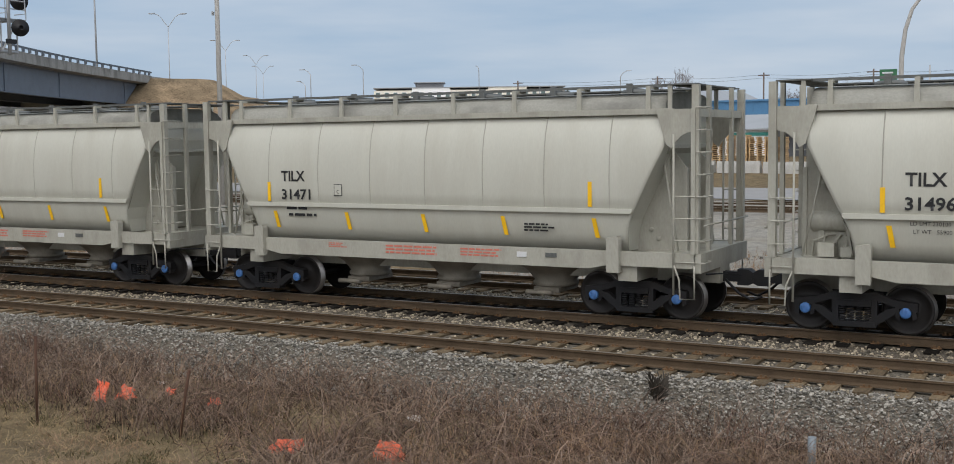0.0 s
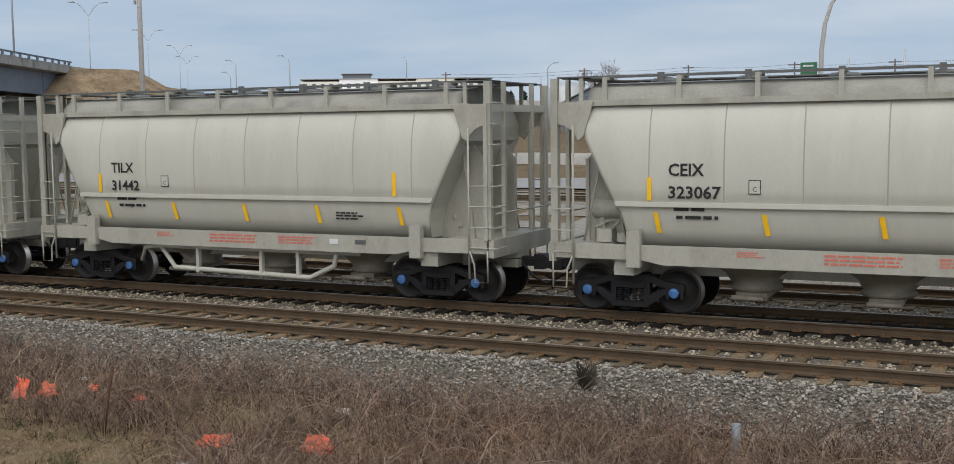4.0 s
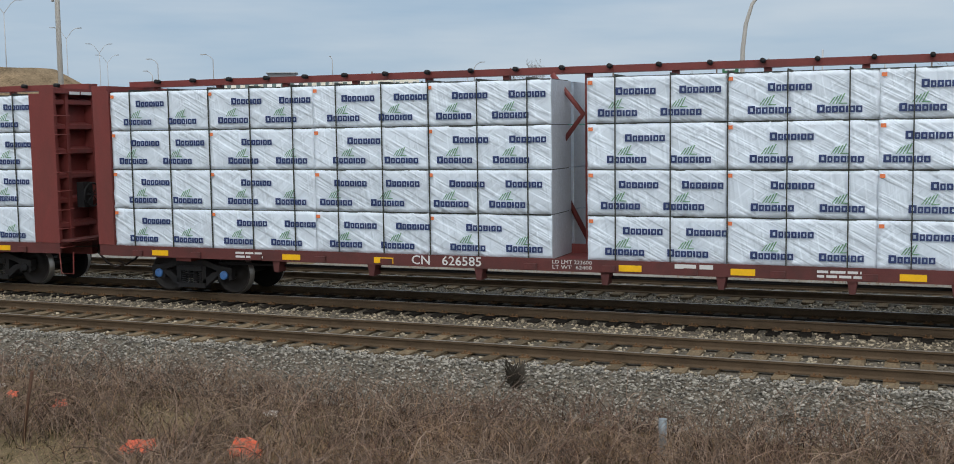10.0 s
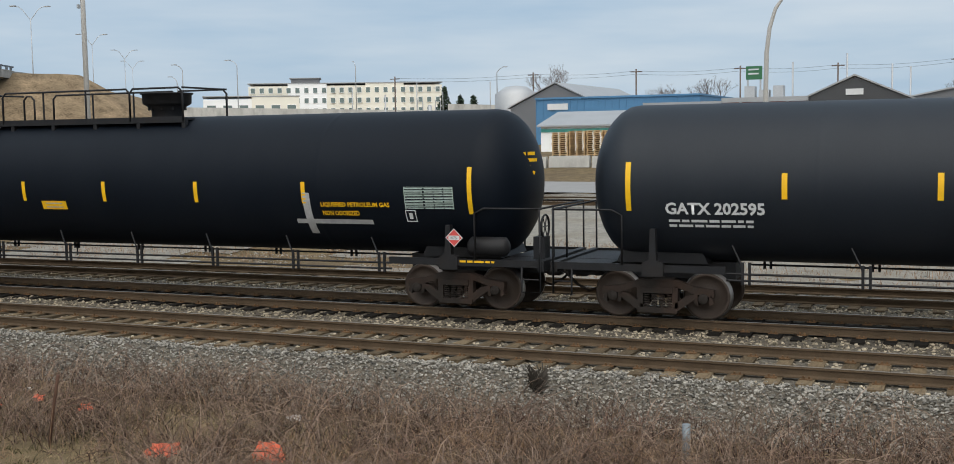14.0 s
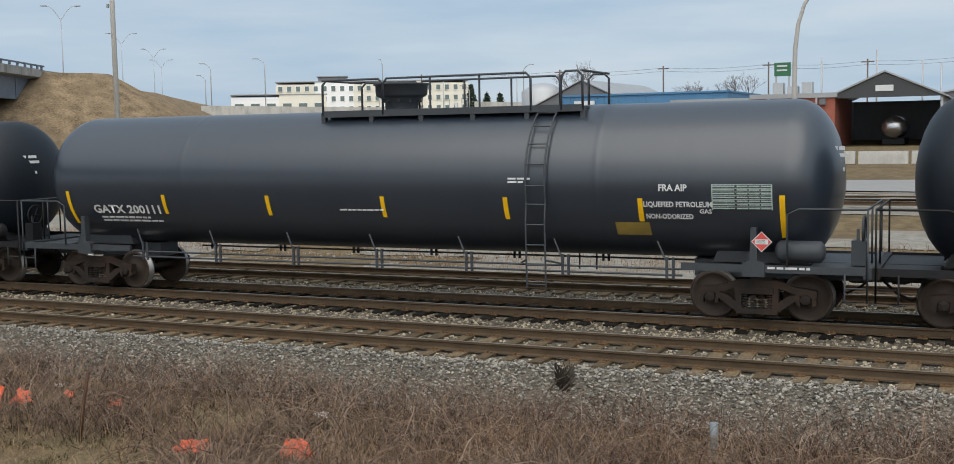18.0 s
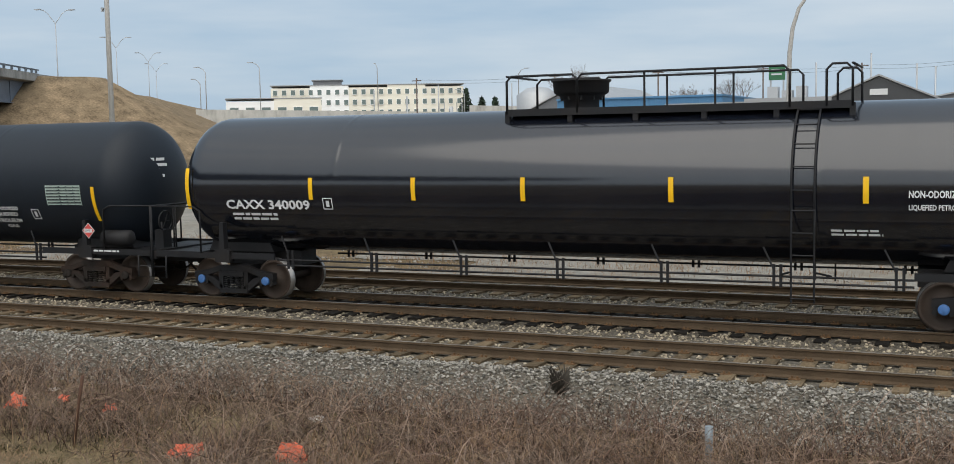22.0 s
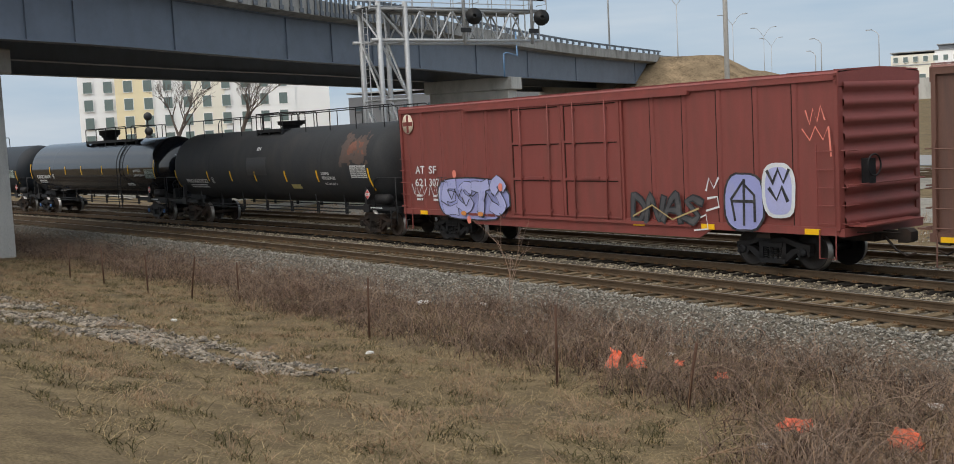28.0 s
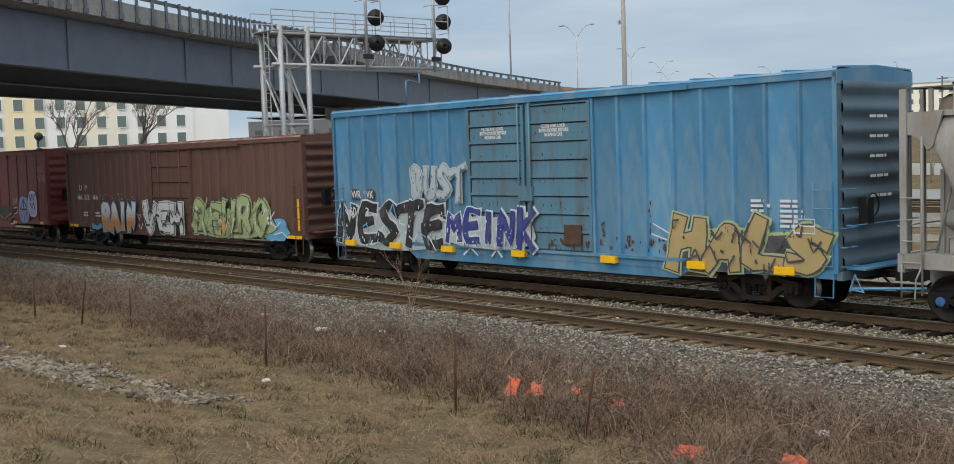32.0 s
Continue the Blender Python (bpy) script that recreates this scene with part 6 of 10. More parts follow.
# ---- centre-beam flat car with wrapped lumber ----
def centrebeam_meshes():
    d = {}
    L = 11.28
    bm = B()
    prism(bm, [(-L, 0.86), (L, 0.86), (L, 1.10), (-L, 1.10)], -1.43, -1.37)
    d["side_sill"] = solid(bm, "side_sill", M_SILL_RED)
    bm = B()
    tube(bm, [(-8.2, -1.15, 0.74), (8.2, -1.15, 0.74)], 0.03, 6)
    d["train_line_pipe"] = solid(bm, "train_line_pipe", M_IRON)
    bm = B()
    prism(bm, [(-0.09, 0.86), (-0.05, 0.62), (0.05, 0.62), (0.09, 0.86)], -1.4, -1.1)
    d["sill_bracket"] = solid(bm, "sill_bracket", M_SILL_RED)
    bm = B()
    bx(bm, -L, L, -1.37, 1.37, 1.02, 1.07)
    d["deck"] = solid(bm, "deck", M_BOX_RED)
    bm = B()
    bx(bm, -L, L, -0.3, 0.3, 0.72, 1.02)
    d["centre_sill"] = solid(bm, "centre_sill", M_BOX_RED)
    bm = B()
    bx(bm, 8.83, 9.23, -1.36, 1.36, 0.78, 1.02)
    d["bolster"] = solid(bm, "bolster", M_BOX_RED)
    bm = B()
    bx(bm, -L, L, -0.16, 0.16, 4.72, 4.86)
    bx(bm, -L, L, -0.05, 0.05, 1.07, 1.25)
    for i in range(13):
        x = -10.6 + i * 21.2 / 12
        bx(bm, x - 0.07, x + 0.07, -0.06, 0.06, 1.07, 4.75)
        if i < 12:
            tube(bm, [(x, 0, 4.6 if i % 2 else 1.3), (x + 21.2 / 12, 0, 1.3 if i % 2 else 4.6)], 0.055, 6)
    tube(bm, [(-0.62, -0.5, 4.7), (0.0, -0.42, 3.9), (-0.55, -0.4, 3.2)], 0.06, 6)
    d["centre_beam"] = solid(bm, "centre_beam", M_BOX_RED)
    bm = B()
    lathe(bm, [(-0.07, 0), (-0.07, 0.05), (0.07, 0.05), (0.07, 0)], Matrix.Translation((0, -0.25, 4.84)) @ Matrix.Rotation(radians(90), 4, "Z"), 8)
    d["strap_roller"] = solid(bm, "strap_roller", M_IRON)
    bm = B()
    bx(bm, -0.13, 0.13, -1.48, -1.43, 0.88, 1.0)
    d["tie_down_winch"] = solid(bm, "tie_down_winch", M_SILL_RED)
    # end bulkhead: open ribs on the outside
    bm = B()
    bx(bm, 10.92, 11.02, -1.36, 1.36, 1.07, 4.6)
    d["bulkhead"] = solid(bm, "bulkhead", M_BOX_RED)
    bm = B()
    bx(bm, 10.86, L + 0.02, -1.44, -1.36, 1.11, 4.6)
    d["bulkhead_post"] = solid(bm, "bulkhead_post", M_BOX_RED)
    bm = B()
    bx(bm, 11.02, L - 0.01, -0.05, 0.05, 1.07, 4.6)
    d["bulkhead_rib"] = solid(bm, "bulkhead_rib", M_BOX_RED)
    bm = B()
    prism(bm, [(11.02, -0.07), (L - 0.04, -0.05), (L - 0.04, 0.05), (11.02, 0.11)], -1.35, 1.35)
    d["bulkhead_shelf"] = solid(bm, "bulkhead_shelf", M_BOX_RED)
    bm = B()
    bx(bm, 10.9, L + 0.04, -1.44, 1.44, 4.6, 4.72)
    d["bulkhead_cap"] = solid(bm, "bulkhead_cap", M_BOX_RED)
    bm = B()
    for i in range(8):
        z = 1.0 + 0.44 * i
        tube(bm, [(L + 0.03, -1.44, z), (L + 0.12, -1.44, z), (L + 0.12, -1.02, z), (L + 0.03, -1.02, z)], 0.013, 5)
    tube(bm, [(L, -1.44, 0.9), (L + 0.05, -1.46, 0.4), (L + 0.4, -1.46, 0.4), (L + 0.4, -1.44, 0.9)], 0.016, 5)
    d["end_ladder"] = solid(bm, "end_ladder", M_BOX_RED)
    bm = B()
    bx(bm, L, L + 0.42, -1.4, 0.9, 1.14, 1.18)
    d["crossover_platform"] = solid(bm, "crossover_platform", M_SILL_RED)
    bm = B()
    lathe(bm, [(0, 0.28), (0.03, 0.30), (0.05, 0.28), (0.03, 0.26), (0, 0.28)], Matrix.Translation((L + 0.3, -0.6, 2.2)), 20)
    for k in range(4):
        a = math.pi / 4 * k
        tube(bm, [(L + 0.33, -0.6 + 0.28 * math.cos(a), 2.2 + 0.28 * math.sin(a)), (L + 0.33, -0.6 - 0.28 * math.cos(a), 2.2 - 0.28 * math.sin(a))], 0.012, 4)
    tube(bm, [(L, -0.6, 2.2), (L + 0.33, -0.6, 2.2)], 0.03, 8)
    bx(bm, L, L + 0.2, -0.75, -0.45, 1.9, 2.5)
    d["brake_wheel"] = solid(bm, "brake_wheel", M_IRON)
    return d


CB = centrebeam_meshes()
bm = B()
bx(bm, 11.13, 11.30, -1.44, -1.36, 1.11, 4.6)
NARROW_POST = solid(bm, "bulkhead_post", M_BOX_RED)
bm = B()
bx(bm, 10.59, 11.30, -1.44, -1.36, 1.11, 4.6)
WIDE_POST = solid(bm, "bulkhead_post", M_BOX_RED)


def pack_mesh(length, h, seed):
    """A wrapped bundle of boards, slightly slack, with a bag-like fold at its ends."""
    rng = random.Random(seed)
    bm = B()
    nx, nz = max(4, int(length / 0.07)), 10
    front = []
    for i in range(nx + 1):
        x = length * i / nx
        col = []
        for j in range(nz + 1):
            z = h * j / nz
            wob = 0.014 * noise.noise((x * 1.7 + seed * 7.1, z * 2.1, 1)) - 0.016 * (1 - abs(noise.noise((x * 2.6 + z * 3.4 + seed, z * 1.1 - x * 0.6, 3)))) ** 6 - 0.012 * (1 - abs(noise.noise((x * 3.4 - z * 4.2 + seed * 3, z * 1.2, 8)))) ** 8 + 0.014
            col.append(bm.verts.new((x, -1.38 + wob - 0.004 * math.sin(math.pi * j / nz), z + (0.008 * noise.noise((x * 3, seed, 0)) if j in (0, nz) else 0))))
        front.append(col)
    back = [[bm.verts.new((length * i / nx, -0.1, z)) for z in (0, h)] for i in range(nx + 1)]
    for i in range(nx):
        for j in range(nz):
            bm.faces.new((front[i][j], front[i + 1][j], front[i + 1][j + 1], front[i][j + 1])).smooth = True
        bm.faces.new((front[i][nz], front[i + 1][nz], back[i + 1][1], back[i][1]))
        bm.faces.new((back[i][0], back[i + 1][0], front[i + 1][0], front[i][0]))
        bm.faces.new((back[i][1], back[i + 1][1], back[i + 1][0], back[i][0]))
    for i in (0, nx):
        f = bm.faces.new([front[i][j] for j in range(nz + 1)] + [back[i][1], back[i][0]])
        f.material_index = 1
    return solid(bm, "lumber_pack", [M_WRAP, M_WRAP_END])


bm = B()
bx(bm, 0.02, 10.46, -1.37, -0.2, -0.012, 0.012)
DUNNAGE = solid(bm, "dunnage", M_STRAP)
PACK_H = 0.855
PACKS = [pack_mesh(2.62, PACK_H, k) for k in range(5)]


def print_mesh(kind):
    """The maker's mark on the wrap, as plain strokes and blocks: word blocks with a leaf mark above some of them."""
    bm = B()
    rng = random.Random(kind)
    p = 0.0
    for k, lw in enumerate((0.13, 0.085, 0.10, 0.095, 0.04, 0.095, 0.105)):
        h = 0.14 if k == 0 else 0.115
        if lw < 0.05:
            bx(bm, p, p + lw, 0, 0.003, 0, h)
        else:
            bx(bm, p, p + lw * 0.36, 0, 0.003, 0, h)
            bx(bm, p + lw * 0.36, p + lw, 0, 0.003, 0, h * 0.27)
            bx(bm, p + lw * 0.36, p + lw, 0, 0.003, h * 0.73, h)
            bx(bm, p + lw * 0.7, p + lw, 0, 0.003, h * 0.27, h * 0.73)
        p += lw + 0.018
    if kind:
        for k in range(4):
            x = 0.2 + 0.055 * k
            v = [bm.verts.new((x + a, 0, z)) for a, z in ((0, 0.15), (0.018, 0.15), (0.11, 0.27 + 0.02 * k), (0.085, 0.27 + 0.02 * k))]
            bm.faces.new(v).material_index = 1
        bx(bm, 0.36, 0.5, 0, 0.003, 0.15, 0.168, 1)
    return solid(bm, "printed_mark", [M_NAVY, M_GREENP])


PRINTS = [print_mesh(0), print_mesh(1)]
bm = B()
bx(bm, -0.045, 0.045, -0.003, 0, -0.035, 0.035)
TAG = solid(bm, "colour_tag", mat("orange_tag", (0.75, 0.2, 0.07), 0.5))
bm = B()
bx(bm, -0.011, 0.011, -1.425, -1.405, 1.1, 4.6)
bx(bm, -0.011, 0.011, -1.42, -0.15, 4.58, 4.62)
STRAP_MESH = solid(bm, "tie_down_strap", M_STRAP)


def centrebeam(c, mark, seed, white_panel):
    ob = car("centrebeam_flat_car", "oxide-red centre-beam flat car loaded with white-wrapped lumber packs", c, 9.03, (WS_DARK, WS_DARK) if seed == 1 else (WS_BLUE, WS_BLUE), TRUCK_DARK, True, 11.45)
    for k, me in CB.items():
        if k in ("bulkhead", "end_ladder", "crossover_platform", "bulkhead_cap", "bolster", "side_sill"):
            for s in (0, 180):
                part(k, me, None, ob).matrix_basis = pose(-0.2 if k == "bulkhead" and s and seed == 1 else 0, 0, 0, 0, 0, s)
        elif k == "bulkhead_post":
            for sx in (1, -1):
                for s in (0, 180):
                    near = seed == 1 and (s == 180)
                    po = part(k, NARROW_POST if near else WIDE_POST if seed == 1 else me, None, ob)
                    po.matrix_basis = pose(0, 0, 0, 0, 0, s) if sx > 0 else pose(0, 2.8 if s == 0 else -2.8, 0, 0, 0, s)
        elif k == "bulkhead_rib":
            for y in (-0.95, 0.0, 0.95):
                for s in (0, 180):
                    part(k, me, None, ob).matrix_basis = pose(0, y, 0, 0, 0, s)
        elif k == "bulkhead_shelf":
            for i in range(6):
                for s in (0, 180):
                    part(k, me, None, ob).matrix_basis = pose(0, 0, 1.5 + i * 0.58, 0, 0, s)
        elif k == "sill_bracket":
            for x in (-6.6, -4.3, -1.9, 0.7, 2.9, 5.2, 6.9):
                part(k, me, None, ob).location = (x, 0, 0)
        elif k == "strap_roller":
            for i in range(22):
                part(k, me, None, ob).location = (-10.4 + i * 20.8 / 21, 0, 0)
        elif k == "tie_down_winch":
            for i in range(14):
                lo, hi = (-8.9, -6.7) if seed == 1 else (-3.5, -1.5)
                for s in (180,) if lo < -10.2 + i * 20.4 / 13 < hi else (0, 180):
                    part(k, me, None, ob).matrix_basis = pose(-10.2 + i * 20.4 / 13, 0, 0, 0, 0, s)
        else:
            part(k, me, None, ob)
    rng = random.Random(seed)
    for half in (0, 1):
        x0 = (-10.84 if half == 0 else 0.36) - (0.27 if seed == 1 else 0.0)
        for level in range(4):
            z = 1.085 + level * 0.875
            for k in range(4):
                x = x0 + k * 2.62
                pk = part("lumber_pack", PACKS[rng.randrange(5)], None, ob)
                pk.location = (x, 0.012 * rng.uniform(-1, 1), z)
                pk2 = part("lumber_pack", PACKS[rng.randrange(5)], None, ob)
                pk2.matrix_basis = pose(x + 2.62, 0, z, 0, 0, 180)
                off = rng.uniform(0.05, 0.5)
                for row, zz in ((0, 0.52), (1, 0.12)):
                    p = off + (0.0 if row else 0.35)
                    while p < 2.62 - 0.72:
                        pr = part("printed_mark", PRINTS[1 if row else 0], None, pk)
                        tagged(pr, kind="stuff").location = (p, -1.412, zz)
                        p += 1.2
                tg = part("colour_tag", TAG, None, pk)
                tg.location = (0.07, -1.407, 0.76)
        for level in range(5):
            part("dunnage", DUNNAGE, None, ob).location = (x0, 0, 1.07 + level * 0.875)
        for i in range(10):
            part("tie_down_strap", STRAP_MESH, None, ob).location = (x0 + 0.55 + i * 1.05, 0, 0)
    for i, x in enumerate((-9.6, -6.2, -4.0, 1.2, 3.3, 6.2, 9.6)):
        bm = B()
        bx(bm, x - 0.22, x + 0.22, -1.44, -1.43, 0.90, 1.02)
        part("reflective_patch", bm, M_YELLOW, ob)
    fit_text(ob, mark, *((-8.58, -6.85) if seed == 1 else (-3.36, -1.83)), 0.90, 1.09, -1.434, M_WHITE, 0.012)
    if seed == 2:
        fit_text(ob, "LD LMT 223600", -0.34, 0.45, 1.01, 1.08, -1.434, M_WHITE)
        fit_text(ob, "LT WT  62400", -0.34, 0.45, 0.91, 0.98, -1.434, M_WHITE)
        bars(ob, 2.05, 1.07, -1.435, 0.8, 1, 0.08, M_WHITE, 5)
    else:
        bars(ob, -1.0, 1.04, -1.435, 0.8, 2, 0.05, M_WHITE, seed)
    bars(ob, 4.6, 1.04, -1.435, 0.9, 2, 0.045, M_WHITE, seed + 9)
    bars(ob, -7.6, 1.04, -1.435, 0.9, 2, 0.045, M_WHITE, seed + 19)
    if white_panel:
        bm = B()
        bx(bm, 6.85, 7.35, -1.44, -1.43, 0.72, 1.06)
        for a in (6.88, 7.12):
            for z in (0.75, 0.83, 0.91, 0.99):
                bx(bm, a, a + 0.2, -1.446, -1.44, z, z + 0.035, 1)
        part("data_panel", bm, [M_BLACK, M_WHITE], ob)
    # white notes on the trailing bulkhead
    nb = bars(ob, 11.3, 3.6, 0.1, 0.7, 6, 0.05, M_WHITE, seed + 3, gap=3.2)
    nb.matrix_basis = pose(11.3, 0.3, 3.7, 0, 0, 90)
    cb = bars(ob, 0, 0, 0, 0.9, 1, 0.07, M_WHITE, seed + 4)
    cb.matrix_basis = pose(11.325, -0.9, 4.65, 0, 0, 90)
    return ob


centrebeam(47.2, "ATW  273440", 1, True)
centrebeam(71.0, "CN   626585", 2, False)


# ---- pressure tank car ----
TANK_R, TANK_Z = 1.53, 2.62


def tank_meshes(paint, metal):
    d = {}
    bm = B()
    L = 9.39
    prof = [(-L + 0.86 * (1 - math.cos(math.pi / 2 * k / 8)), TANK_R * math.sin(math.pi / 2 * k / 8)) for k in range(9)]
    prof += [(-8.45, TANK_R), (-5.08, TANK_R), (-5.0, TANK_R), (-4.96, TANK_R + 0.006), (-4.92, TANK_R), (-4.84, TANK_R), (0, TANK_R), (4.84, TANK_R), (4.92, TANK_R), (4.96, TANK_R + 0.006), (5.0, TANK_R), (5.08, TANK_R), (8.45, TANK_R)] + [(-a, r) for a, r in prof[::-1]]
    lathe(bm, prof, Matrix.Translation((0, 0, TANK_Z)), 56)
    d["tank"] = solid(bm, "tank", paint)
    bm = B()
    bx(bm, 6.6, 10.0, -0.32, 0.32, 0.74, 1.08)
    d["stub_sill"] = solid(bm, "stub_sill", metal)
    bm = B()
    bx(bm, 6.6, 9.86, -1.42, -1.36, 0.98, 1.12)
    d["side_sill"] = solid(bm, "side_sill", metal)
    bm = B()
    bx(bm, 9.86, 10.0, -1.42, 1.42, 0.92, 1.12)
    d["end_sill"] = solid(bm, "end_sill", metal)
    bm = B()
    bx(bm, 8.9, 9.86, -1.36, 1.36, 1.03, 1.075)
    d["end_platform"] = solid(bm, "end_platform", metal)
    bm = B()
    prism(bm, [(7.05, 1.08), (7.25, 1.5), (8.65, 1.5), (8.85, 1.08)], -0.75, 0.75)
    d["saddle"] = solid(bm, "saddle", metal)
    bm = B()
    prism(bm, [(7.75, 0.9), (8.15, 0.9), (8.15, 1.16), (8.02, 1.2), (8.0, 1.8), (7.9, 1.8), (7.88, 1.2), (7.75, 1.16)], -1.45, -1.30)
    d["jacking_bracket"] = solid(bm, "jacking_bracket", metal)
    bm = B()
    for z in (0.98, 0.86):
        tube(bm, [(-6.6, -1.3, z), (6.6, -1.3, z)], 0.022, 5)
    for z in (0.98, 0.86):
        tube(bm, [(-6.6, 1.3, z), (6.6, 1.3, z)], 0.022, 5)
    for i in range(7):
        x = -6.3 + i * 2.1
        for s in (-1, 1):
            bx(bm, x - 0.025, x + 0.025, s * 1.3 - 0.02, s * 1.3 + 0.02, 0.78, 1.2)
            bx(bm, x + 0.1, x + 0.15, s * 1.3 - 0.02, s * 1.3 + 0.02, 0.78, 1.2)
            tube(bm, [(x - 0.2, s * 1.24, 1.5), (x, s * 1.3, 1.1)], 0.02, 5)
    d["side_pipe_rail"] = solid(bm, "side_pipe_rail", metal)
    bm = B()
    for s in (-1, 1):
        e = s * 9.93
        if s > 0:
            d["end_handrail_a"] = solid(bm, "end_handrail", metal)
            bm = B()
        tube(bm, [(s * 8.55, -1.45, 1.1), (s * 8.55, -1.45, 2.05), (s * 8.75, -1.45, 2.15), (e, -1.45, 2.15), (e, 1.45, 2.15), (s * 8.55, 1.45, 2.15), (s * 8.55, 1.45, 1.1)], 0.022, 6)
        tube(bm, [(e, -1.45, 2.15), (e, -1.45, 0.5), (e - s * 0.38, -1.47, 0.5), (e - s * 0.38, -1.45, 1.0)], 0.02, 6)
        tube(bm, [(e, -0.6, 2.15), (e, -0.6, 1.1)], 0.02, 6)
        tube(bm, [(e, 1.45, 2.15), (e, 1.45, 0.5), (e - s * 0.38, 1.47, 0.5), (e - s * 0.38, 1.45, 1.0)], 0.02, 6)
        tube(bm, [(e - s * 0.38, -1.45, 0.75), (e, -1.45, 0.75)], 0.014, 5)
    d["end_handrail"] = solid(bm, "end_handrail", metal)
    bm = B()
    lathe(bm, [(-0.45, 0), (-0.43, 0.12), (-0.36, 0.2), (0.36, 0.2), (0.43, 0.12), (0.45, 0)], Matrix.Translation((8.75, -1.2, 1.36)), 14)
    d["air_reservoir"] = solid(bm, "air_reservoir", metal)
    bm = B()
    lathe(bm, [(0, 0.24), (0.03, 0.26), (0.05, 0.24), (0.03, 0.22), (0, 0.24)], Matrix.Translation((9.78, -0.75, 1.75)), 18)
    for k in range(3):
        a = math.pi / 3 * k
        tube(bm, [(9.8, -0.75 + 0.24 * math.cos(a), 1.75 + 0.24 * math.sin(a)), (9.8, -0.75 - 0.24 * math.cos(a), 1.75 - 0.24 * math.sin(a))], 0.012, 4)
    bx(bm, 9.6, 9.85, -0.9, -0.6, 1.1, 1.55)
    tube(bm, [(9.7, -0.75, 1.1), (9.7, -0.75, 1.75)], 0.03, 6)
    d["brake_wheel"] = solid(bm, "brake_wheel", metal)
    return d


